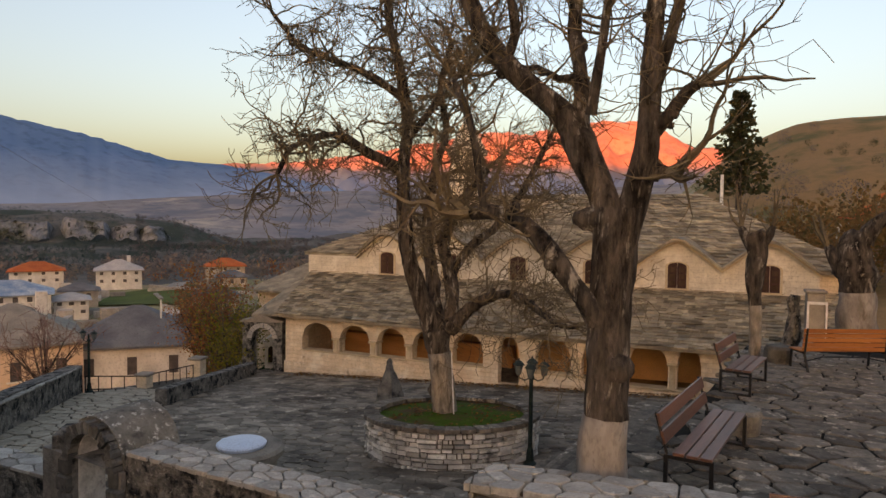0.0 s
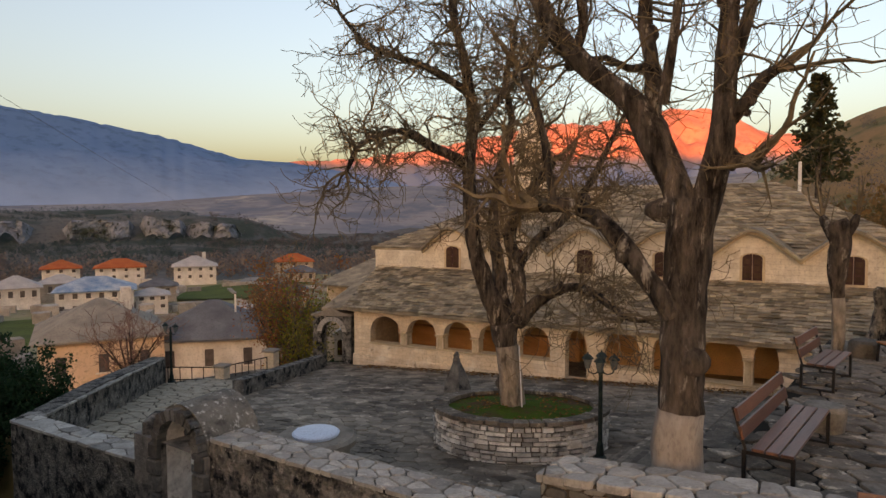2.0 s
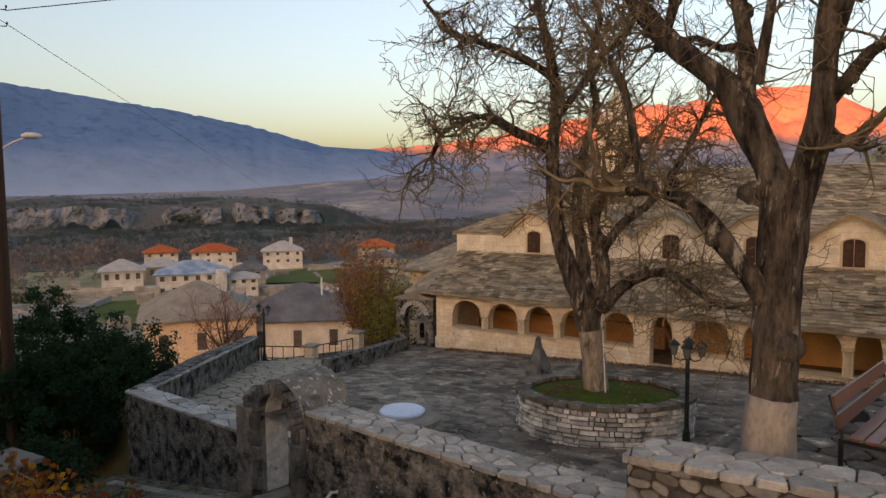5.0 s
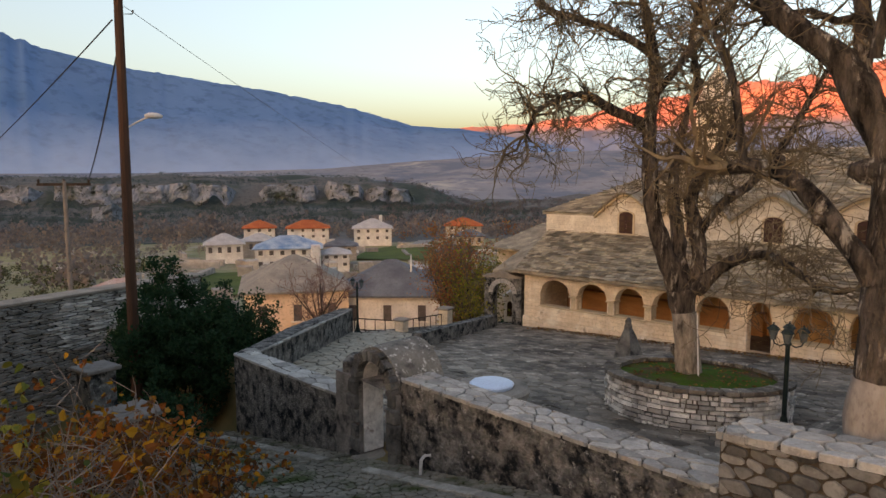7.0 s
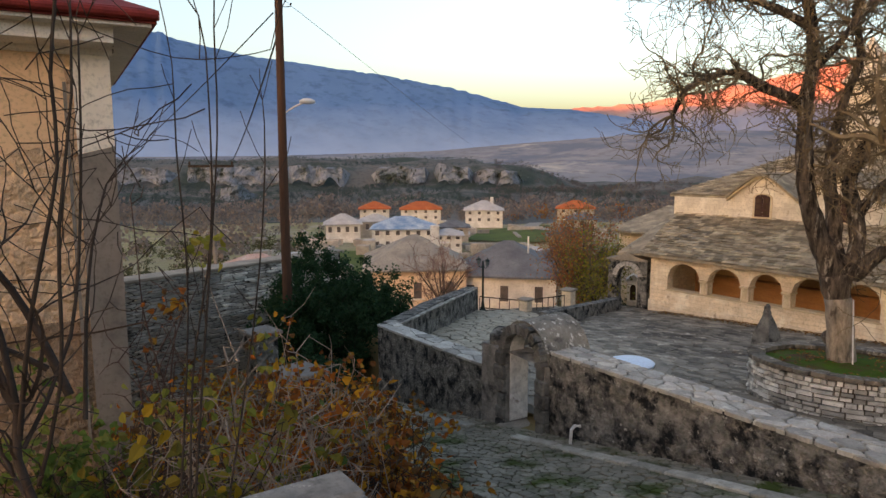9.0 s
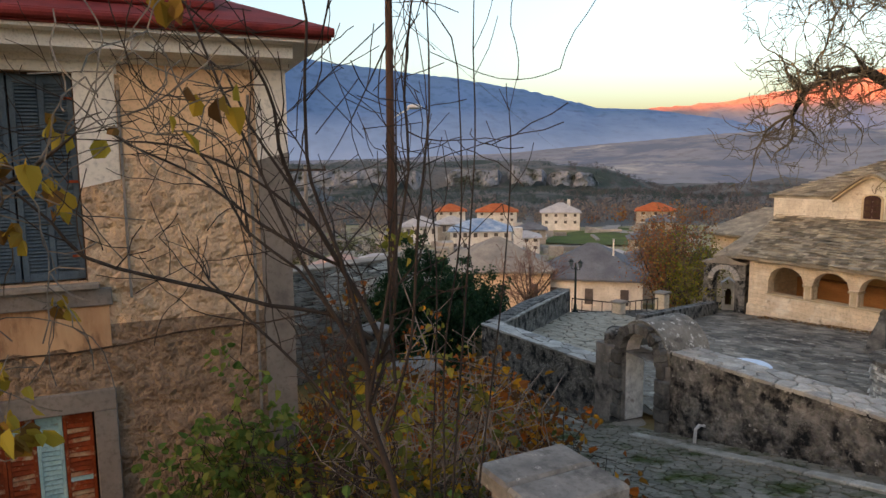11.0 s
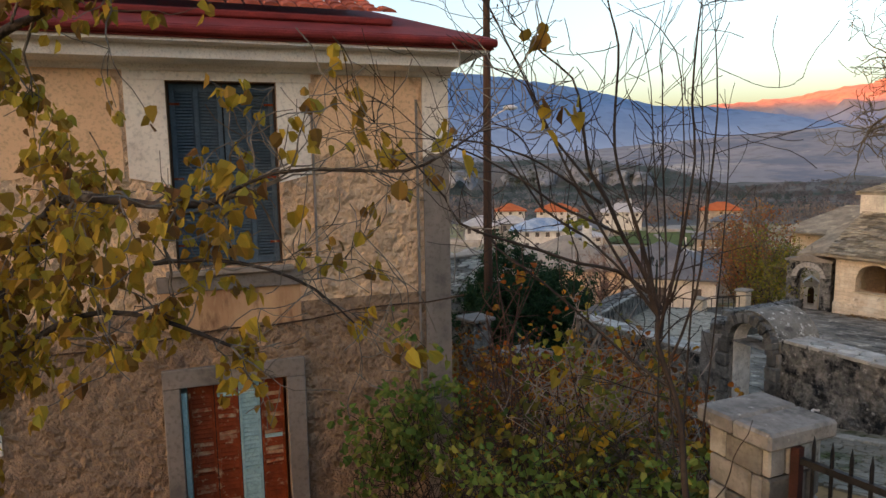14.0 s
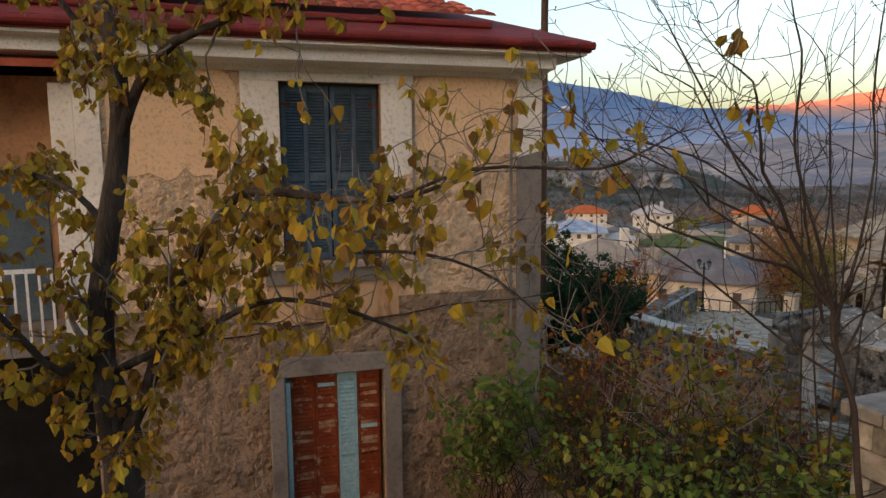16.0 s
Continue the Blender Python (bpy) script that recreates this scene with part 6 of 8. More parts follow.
BARE_LIMBS += [((-2.46, -1.70, 4.04, 0.046), (-2.53, -1.72, 4.53, 0.043), (-2.58, -1.72, 4.89, 0.040), (-2.62, -1.76, 5.09, 0.036), (-2.67, -1.82, 5.32, 0.033), (-2.69, -1.81, 5.49, 0.030))]
BARE_LIMBS += [((-2.69, -1.81, 5.49, 0.026), (-2.74, -1.84, 5.75, 0.023), (-2.79, -1.90, 6.02, 0.020), (-2.82, -2.01, 6.35, 0.016), (-2.85, -2.02, 6.57, 0.016), (-2.83, -2.02, 6.83, 0.013), (-2.85, -2.00, 7.05, 0.013), (-2.89, -2.03, 7.24, 0.010), (-2.85, -2.13, 7.47, 0.006))]
BARE_LIMBS += [((-2.69, -1.81, 5.49, 0.023), (-2.84, -1.88, 5.67, 0.020), (-2.95, -2.05, 6.01, 0.017), (-3.15, -2.17, 6.38, 0.014), (-3.25, -2.32, 6.77, 0.014), (-3.45, -2.45, 7.20, 0.011), (-3.49, -2.51, 7.35, 0.007))]
BARE_LIMBS += [((-2.84, -1.88, 5.67, 0.017), (-3.14, -2.02, 5.92, 0.014), (-3.34, -2.23, 6.10, 0.015), (-3.54, -2.37, 6.43, 0.011), (-3.69, -2.47, 6.54, 0.008))]
BARE_LIMBS += [((-2.68, -1.81, 5.39, 0.020), (-2.61, -1.74, 5.86, 0.016), (-2.64, -1.62, 6.40, 0.013), (-2.68, -1.62, 6.72, 0.013), (-2.71, -1.57, 7.11, 0.010), (-2.73, -1.52, 7.36, 0.006))]
BARE_LIMBS += [((-2.64, -1.76, 5.22, 0.017), (-2.55, -1.66, 5.63, 0.013), (-2.51, -1.63, 6.18, 0.013), (-2.54, -1.56, 6.65, 0.009), (-2.60, -1.54, 7.09, 0.006))]
BARE_LIMBS += [((-2.67, -1.80, 5.36, 0.017), (-2.87, -1.62, 5.72, 0.014), (-3.03, -1.54, 6.34, 0.011), (-3.10, -1.51, 6.94, 0.007))]
BARE_LIMBS += [((-2.61, -1.75, 5.06, 0.020), (-2.87, -1.85, 5.17, 0.017), (-3.16, -1.99, 5.37, 0.015), (-3.37, -2.21, 5.61, 0.015), (-3.68, -2.40, 5.81, 0.012))]
BARE_LIMBS += [((-2.89, -1.64, 5.47, 0.036), (-2.96, -1.73, 5.72, 0.030), (-3.03, -1.82, 5.91, 0.028), (-3.01, -1.95, 6.14, 0.024), (-3.07, -2.04, 6.33, 0.021), (-3.02, -2.11, 6.51, 0.018), (-3.05, -2.12, 6.69, 0.016), (-3.00, -2.21, 6.88, 0.013), (-3.09, -2.36, 7.03, 0.010), (-3.07, -2.54, 7.18, 0.007))]
BARE_LIMBS += [((-2.93, -1.71, 5.58, 0.025), (-2.94, -1.93, 5.73, 0.021), (-2.95, -2.19, 5.79, 0.018), (-2.96, -2.43, 5.88, 0.018), (-2.97, -2.68, 5.96, 0.015), (-2.98, -2.93, 6.06, 0.014), (-2.94, -3.03, 6.21, 0.011), (-2.92, -3.19, 6.38, 0.009), (-2.88, -3.31, 6.49, 0.006))]
BARE_LIMBS += [((-3.04, -1.84, 5.94, 0.019), (-3.12, -1.99, 6.02, 0.017), (-3.32, -2.17, 6.14, 0.017), (-3.40, -2.32, 6.27, 0.014), (-3.61, -2.49, 6.41, 0.012), (-3.70, -2.67, 6.50, 0.012), (-3.89, -2.83, 6.60, 0.009), (-3.99, -3.01, 6.78, 0.006))]
BARE_LIMBS += [((-3.11, -1.93, 6.13, 0.019), (-3.33, -2.13, 6.32, 0.014), (-3.42, -2.31, 6.44, 0.014), (-3.66, -2.56, 6.54, 0.012), (-3.75, -2.77, 6.56, 0.009), (-3.97, -3.02, 6.58, 0.006))]
BARE_LIMBS += [((-3.15, -2.00, 6.27, 0.017), (-3.40, -2.19, 6.64, 0.014), (-3.47, -2.28, 6.89, 0.011), (-3.66, -2.42, 7.02, 0.009))]
BARE_LIMBS += [((-2.96, -1.59, 5.33, 0.020), (-3.11, -1.56, 5.70, 0.015), (-3.24, -1.51, 6.04, 0.012), (-3.35, -1.43, 6.31, 0.009))]
BARE_LIMBS += [((-3.33, -2.22, 6.07, 0.011), (-3.40, -2.26, 6.41, 0.009), (-3.46, -2.35, 6.58, 0.009), (-3.52, -2.48, 6.65, 0.006))]
WHIP_LIMBS = []
WHIP_LIMBS += [((-3.23, -1.18, 4.20, 0.018), (-3.29, -1.10, 4.92, 0.018), (-3.36, -1.00, 5.72, 0.015), (-3.44, -0.90, 6.55, 0.011), (-3.50, -0.88, 7.09, 0.011), (-3.54, -0.85, 7.46, 0.007))]
WHIP_LIMBS += [((-3.33, -1.16, 4.22, 0.019), (-3.54, -1.07, 5.23, 0.015), (-3.59, -0.93, 5.99, 0.015), (-3.67, -0.89, 6.75, 0.011), (-3.74, -0.91, 7.20, 0.011), (-3.83, -1.08, 7.44, 0.008))]
WHIP_LIMBS += [((-3.45, -1.22, 4.17, 0.019), (-3.69, -1.05, 5.60, 0.012), (-3.80, -1.05, 6.49, 0.012), (-3.86, -1.04, 6.95, 0.008), (-3.92, -1.08, 7.30, 0.008))]
WHIP_LIMBS += [((-3.20, -1.03, 4.38, 0.018), (-3.37, -0.76, 5.62, 0.011), (-3.44, -0.66, 6.40, 0.011), (-3.48, -0.65, 6.74, 0.007))]
WHIP_LIMBS += [((-3.29, -1.02, 5.14, 0.011), (-3.39, -0.84, 6.37, 0.011), (-3.46, -0.85, 6.84, 0.007), (-3.41, -0.63, 7.11, 0.007))]


# ---- growing trees ----
class Tubes:
    """Gathers thin tapered tubes and leaves into one mesh."""

    def __init__(self):
        self.V, self.F = [], []

    def add(self, pts, radii, sides, rough=0.0):
        ref, o = Vector((0.31, 0.95, 0.11)), len(self.V)
        n = len(pts)
        for i, p in enumerate(pts):
            d = (pts[min(i + 1, n - 1)] - pts[max(i - 1, 0)])
            d = d.normalized() if d.length > 1e-6 else Vector((0, 0, 1))
            a = d.cross(ref)
            if a.length < 0.05:
                a = d.cross(Vector((1, 0, 0)))
            a.normalize()
            b = d.cross(a)
            for k in range(sides):
                t = k * math.tau / sides
                r = radii[i]
                if rough:
                    q = p + (a * math.cos(t) + b * math.sin(t)) * r
                    r *= 1 + rough * (0.9 * noise.noise(q * 2.4) + 0.6 * noise.noise(Vector((q.x * 9, q.y * 9, q.z * 2.4))) + 0.4 * noise.noise(Vector((q.x * 21, q.y * 21, q.z * 6))))
                self.V.append(p + (a * math.cos(t) + b * math.sin(t)) * r)
        for i in range(n - 1):
            for k in range(sides):
                self.F.append((o + i * sides + k, o + i * sides + (k + 1) % sides, o + (i + 1) * sides + (k + 1) % sides, o + (i + 1) * sides + k))
        e = o + (n - 1) * sides
        self.F.append(tuple(e + k for k in range(sides)))

    def leaf(self, p, d, n, size):
        """A small folded leaf at p, pointing along d."""
        s = d.cross(n).normalized() * size * 0.42
        up = n * size * 0.16
        o = len(self.V)
        self.V += [p, p + d * size * 0.45 + s + up, p + d * size, p + d * size * 0.45 - s + up]
        self.F += [(o, o + 1, o + 2), (o, o + 2, o + 3)]

    def broad_leaf(self, p, d, n, size):
        """A rounder leaf of six corners, folded along its middle."""
        s = d.cross(n).normalized() * size
        up = n * size * 0.18
        o = len(self.V)
        self.V += [p, p + d * size * 0.22 + s * 0.36 + up, p + d * size * 0.6 + s * 0.34 + up * 0.8, p + d * size - n * size * 0.12, p + d * size * 0.6 - s * 0.34 + up, p + d * size * 0.22 - s * 0.36 + up * 0.7]
        self.F += [(o, o + 1, o + 2, o + 3), (o, o + 3, o + 4, o + 5)]

    def link(self, name, material, parent, label="", smooth=True):
        return mesh_part(name, self.V, self.F, material, parent, label, smooth)


def bent(limb, step=0.16):
    """A smooth line through a limb's points: positions and radii."""
    P = [Vector(p[:3]) for p in limb]
    R = [p[3] for p in limb]
    pts, rad = [], []
    for i in range(len(P) - 1):
        a, b, c, d = P[max(i - 1, 0)], P[i], P[i + 1], P[min(i + 2, len(P) - 1)]
        n = max(2, int((c - b).length / step))
        for k in range(n):
            t = k / n
            pts.append(0.5 * ((2 * b) + (c - a) * t + (2 * a - 5 * b + 4 * c - d) * t * t + (3 * b - a - 3 * c + d) * t ** 3))
            rad.append(R[i] + (R[i + 1] - R[i]) * t)
    pts.append(P[-1])
    rad.append(R[-1])
    return pts, rad


def rnd_dir(rng):
    z = rng.uniform(-1, 1)
    a = rng.uniform(0, math.tau)
    r = math.sqrt(1 - z * z)
    return Vector((r * math.cos(a), r * math.sin(a), z))


def branch(tb, rng, p, d, length, r, level, spec, tips):
    """A wandering branch with its own side shoots."""
    n = max(3, int(length / spec["seg"]))
    pts, rad, q, dd = [p.copy()], [r], p.copy(), d.normalized()
    up = Vector((0, 0, spec["up"]))
    for i in range(n):
        dd = (dd + rnd_dir(rng) * spec["wander"] + up * (0.5 if level else 1.0)).normalized()
        q = q + dd * (length / n)
        pts.append(q.copy())
        rad.append(max(spec["thin"], r * (1 - 0.75 * (i + 1) / n)))
    tb.add(pts, rad, 4 if r > 0.012 else 3)
    tips.append((pts[-1], dd))
    if level < spec["levels"]:
        m = spec["shoots"][level]
        for k in range(m):
            i = rng.randint(max(1, n // 4), n)
            base = pts[i]
            side = (rnd_dir(rng) + dd * 0.5).normalized()
            branch(tb, rng, base, side, length * rng.uniform(0.3, 0.62), max(spec["thin"], rad[i] * 0.62), level + 1, spec, tips)
    elif spec.get("mid"):
        tips.append((pts[n // 2], dd))


def tree(name, limbs, label, category, spec, seed, bark, twig, first=0, sides=12, rough=0.16, trunk_paint=None, paint_to=None, base=None, knobs=0):
    rng = random.Random(seed)
    b = limbs[0][0]
    root = thing(name, pose(*(base or b[:3])), label, category)
    inv = Matrix.Translation(-Vector(base or b[:3]))
    wood, twigs, tips = Tubes(), Tubes(), []
    paint = Tubes()
    for li, limb in enumerate(limbs):
        pts, rad = bent(limb)
        if li == 0 and trunk_paint is not None:
            cut = next((i for i, p in enumerate(pts) if p.z > paint_to), len(pts) - 1)
            paint.add(pts[:cut + 1], [r * 1.01 for r in rad[:cut + 1]], sides + 4, rough * 0.6)
            pts_w, rad_w = pts[cut:], rad[cut:]
        else:
            pts_w, rad_w = pts, rad
        wood.add(pts_w, rad_w, sides if max(rad) > 0.03 else 6, rough)
        # old pruning knuckles
        for k in range(knobs if max(rad) > 0.07 else 0):
            i = rng.randint(len(pts) // 4, len(pts) - 2)
            d = (pts[i + 1] - pts[i]).normalized()
            side = rnd_dir(rng)
            side = (side - d * side.dot(d) * 0.7).normalized()
            r = rad[i]
            wood.add([pts[i] + side * r * 0.3, pts[i] + side * r * 1.05, pts[i] + side * r * 1.3, pts[i] + side * r * rng.uniform(1.4, 1.9)], [r * 0.75, r * 0.62, r * 0.58, r * 0.25], 9, 0.3)
        if li < first:
            continue
        length = sum((q - p).length for p, q in zip(pts, pts[1:]))
        n = int(length / spec["space"])
        lo = spec.get("from", 0.15) if rad[0] > 0.08 else 0.1
        for k in range(n):
            f = lo + (1 - lo) * ((k + rng.random()) / max(1, n)) ** 0.75
            i = min(len(pts) - 1, int(f * (len(pts) - 1)))
            d = (pts[min(i + 1, len(pts) - 1)] - pts[max(i - 1, 0)]).normalized()
            side = (rnd_dir(rng) + d * 0.35 + Vector((0, 0, spec["rise"]))).normalized()
            L = rng.uniform(*spec["len"]) * (0.7 + 0.5 * (1 - rad[i] / max(0.05, rad[0])))
            branch(twigs, rng, pts[i], side, L, min(spec["r0"], rad[i] * 0.55), 0, spec, tips)
        d = (pts[-1] - pts[-2]).normalized()
        for k in range(3):
            branch(twigs, rng, pts[-1], (d + rnd_dir(rng) * 0.5), rng.uniform(*spec["len"]), rad[-1] * 0.8, 0, spec, tips)
    for t in (wood, twigs, paint):
        t.V = [inv @ v for v in t.V]
    wood.link("trunk", bark, root)
    if paint.V:
        paint.link("limewashed_base", trunk_paint, root, "pale limewashed foot of the trunk")
    crown = twigs.link("crown", twig, root, smooth=False)
    return root, crown, [(inv @ p, d) for p, d in tips]


BIG_SPEC = dict(**{"from": 0.35}, space=0.17, len=(0.6, 1.5), r0=0.02, levels=2, shoots=(5, 3), seg=0.12, wander=0.32, up=0.08, thin=0.004, rise=0.25)
tree("plane_tree", BIG_LIMBS[:1] + [tuple((*p[:3], p[3] * 0.87) for p in l) for l in BIG_LIMBS[1:]], "old pollarded tree with a limewashed foot and bare branches", "tree", BIG_SPEC, 5, BARK, TWIG, first=1, sides=20, rough=0.24, trunk_paint=WHITEWASH, paint_to=4.33, base=(-2.24, 7.09, 3.2), knobs=3)
YARD_SPEC = dict(**{"from": 0.28}, space=0.15, len=(0.9, 2.3), r0=0.034, levels=2, shoots=(7, 4), seg=0.15, wander=0.46, up=0.0, thin=0.0075, rise=0.15)
PALEBARK = mat("pale_bark", (0.34, 0.292, 0.232), (0.175, 0.151, 0.12), 9, 0.95, 1.0, 30, stretch=(1, 1, 0.35), bump_dist=0.08, stain=(0.0721, 0.0585, 0.0447), stain_scale=4.0, stain_at=0.55)
tree("courtyard_tree", YARD_LIMBS, "bare gnarled tree with tangled twigs in a round planter", "tree", YARD_SPEC, 9, BARK, TWIG, first=1, sides=14, rough=0.24, trunk_paint=PALEBARK, paint_to=3.15, base=(-8.28, 13.81, 1.55), knobs=2)
prop = thing("wooden_prop", pose(-7.95, 13.6, 1.6), "pale straight stake leaning on the trunk", "stake")
part("stake", tube(bmesh.new(), ((0.05, 0, 0), (-0.12, 0.12, 1.7)), (0.017, 0.014), 6), WHITEPAINT, prop)

# pollards at the end of the terrace
POLL_SPEC = dict(space=0.12, len=(0.4, 1.2), r0=0.014, levels=1, shoots=(3,), seg=0.12, wander=0.2, up=0.25, thin=0.005, rise=0.9)
POLL_A = [((0, 0, -0.1, 0.15), (0.0, 0, 0.6, 0.13), (-0.03, 0, 1.2, 0.14), (-0.06, 0, 1.7, 0.2), (-0.02, 0, 2.2, 0.22), (-0.06, 0, 2.75, 0.27), (-0.1, 0, 2.9, 0.2)),
          ((-0.08, 0, 2.5, 0.18), (-0.3, 0, 2.85, 0.12), (-0.38, 0.05, 3.0, 0.06)), ((0.0, 0, 2.5, 0.16), (0.22, 0, 2.85, 0.1), (0.3, 0, 3.05, 0.05))]
POLL_B = [((0, 0, -0.1, 0.5), (0.0, 0, 0.5, 0.46), (0.0, 0, 1.1, 0.44), (-0.05, 0, 1.8, 0.5), (-0.1, 0, 2.4, 0.45), (0.05, 0, 2.9, 0.3)),
          ((-0.2, 0, 1.9, 0.3), (-0.6, 0, 2.2, 0.2), (-0.75, 0, 2.5, 0.1)), ((0.1, 0, 2.6, 0.28), (0.35, 0, 3.1, 0.2), (0.8, 0, 3.35, 0.15), (1.3, 0, 3.3, 0.1))]


def placed(limbs, x, y, z):
    return [tuple((p[0] + x, p[1] + y, p[2] + z, p[3]) for p in l) for l in limbs]


tree("pollard_tree", placed(POLL_A, -1.76, 16.9, TZ), "slim pollarded tree with a knobbly head", "tree", POLL_SPEC, 21, BARK, TWIG, first=1, sides=12, rough=0.3, trunk_paint=PALEBARK, paint_to=TZ + 1.1)
tree("pollard_tree", placed(POLL_B, 0.28, 21.2, TZ), "thick old pollard with a limewashed foot", "tree", POLL_SPEC, 22, BARK, TWIG, first=1, sides=14, rough=0.35, trunk_paint=WHITEWASH, paint_to=TZ + 1.2)

def slim(limbs, k):
    return [tuple((*p[:3], p[3] * k) for p in l) for l in limbs]


# leafy tree in front of the house
LEAFY_SPEC = dict(space=0.15, len=(0.35, 0.95), r0=0.013, levels=1, shoots=(5,), seg=0.09, wander=0.42, up=0.02, thin=0.0035, rise=0.1, mid=True)
LICHENTWIG = mat("lichened_twig", (0.20, 0.175, 0.145), (0.09, 0.075, 0.06), 8, 0.9, 0.0)
LEAFBARK = mat("dark_grey_bark", (0.065, 0.05, 0.04), (0.026, 0.021, 0.018), 6, 0.95, 1.0, 30, stretch=(1, 1, 0.3), stain=(0.12, 0.11, 0.095), stain_scale=4.0, stain_at=0.58, bump_dist=0.05)


def leaf_mat(name, a, b, c):
    """Leaves that vary singly between three colours."""
    m = bpy.data.materials.new(name)
    m.use_nodes = True
    n, l = m.node_tree.nodes, m.node_tree.links
    r = n.new("ShaderNodeValToRGB")
    for i, (p, col) in enumerate(((0.0, a), (0.55, b), (1.0, c))):
        e = r.color_ramp.elements[i] if i < 2 else r.color_ramp.elements.new(1.0)
        e.position, e.color = p, (*col, 1)
    l.new(n.new("ShaderNodeNewGeometry").outputs["Random Per Island"], r.inputs[0])
    bs = n["Principled BSDF"]
    bs.inputs["Roughness"].default_value = 0.7
    bs.inputs["Specular IOR Level"].default_value = 0.1
    l.new(r.outputs[0], bs.inputs["Base Color"])
    tr = n.new("ShaderNodeBsdfTranslucent")
    l.new(r.outputs[0], tr.inputs[0])
    mx = n.new("ShaderNodeMixShader")
    mx.inputs[0].default_value = 0.3
    l.new(bs.outputs[0], mx.inputs[1])
    l.new(tr.outputs[0], mx.inputs[2])
    l.new(mx.outputs[0], n["Material Output"].inputs[0])
    return m


YELLOW = leaf_mat("yellow_leaves", (0.13, 0.06, 0.022), (0.36, 0.225, 0.028), (0.30, 0.245, 0.035))
AUTUMN = leaf_mat("mixed_autumn_leaves", (0.05, 0.08, 0.018), (0.11, 0.10, 0.022), (0.34, 0.21, 0.02))
ORANGE = leaf_mat("rusty_leaves", (0.36, 0.10, 0.015), (0.09, 0.045, 0.02), (0.52, 0.25, 0.022))
GREEN = leaf_mat("green_leaves", (0.075, 0.14, 0.032), (0.12, 0.19, 0.04), (0.22, 0.22, 0.05))
DARKGREEN = leaf_mat("evergreen_leaves", (0.0135, 0.0405, 0.0189), (0.0216, 0.058, 0.0257), (0.0351, 0.0743, 0.0297))
REDDISH = leaf_mat("russet_leaves", (0.32, 0.12, 0.05), (0.20, 0.09, 0.045), (0.36, 0.20, 0.06))
LIME = leaf_mat("yellow_green_leaves", (0.21, 0.21, 0.035), (0.15, 0.16, 0.03), (0.34, 0.25, 0.04))


root, crown, tips = tree("leafy_tree", slim(LEAFY_LIMBS, 0.68), "crooked tree with sparse yellow autumn leaves before the house", "tree", LEAFY_SPEC, 33, LEAFBARK, LICHENTWIG, first=1, sides=12, rough=0.1, base=(-5.17, -6.23, 2.0))
rng = random.Random(71)
lv = Tubes()
for p, d in tips:
    if rng.random() < (0.92 if p.y < 1.3 else 0.6 if p.y < 2.2 else 0.12):
        for k in range(rng.randint(2, 6)):
            dd = (Vector((rng.uniform(-0.6, 0.6), rng.uniform(-0.6, 0.6), -0.75)) + d * 0.3).normalized()
            lv.broad_leaf(p + rnd_dir(rng) * 0.06, dd, rnd_dir(rng), rng.uniform(0.06, 0.125))
tagged(lv.link("leaves", YELLOW, root, "sparse yellow and brown leaves", smooth=False), kind="stuff")

BARE_SPEC = dict(space=0.24, len=(0.25, 0.75), r0=0.0065, levels=1, shoots=(2,), seg=0.08, wander=0.3, up=0.06, thin=0.0025, rise=0.35)
GREYTWIG = mat("grey_brown_twig", (0.055, 0.042, 0.034), (0.03, 0.023, 0.02), 6, 0.9, 0.0)
tree("bare_sapling", slim(BARE_LIMBS[:1], 0.46) + slim(BARE_LIMBS[1:], 0.52), "bare young tree with many thin grey stems", "tree", BARE_SPEC, 41, GREYTWIG, GREYTWIG, sides=8, rough=0.08, base=(-2.46, -1.70, 3.0))
WHIP_SPEC = dict(space=0.6, len=(0.12, 0.35), r0=0.005, levels=0, shoots=(2,), seg=0.08, wander=0.15, up=0.2, thin=0.0025, rise=0.8)
tree("whip_saplings", slim(WHIP_LIMBS[:4], 0.42), "slim upright bare shoots behind the gate post", "shrub", WHIP_SPEC, 43, GREYTWIG, GREYTWIG, sides=6, rough=0.05, base=(-3.2, -1.1, 3.2))


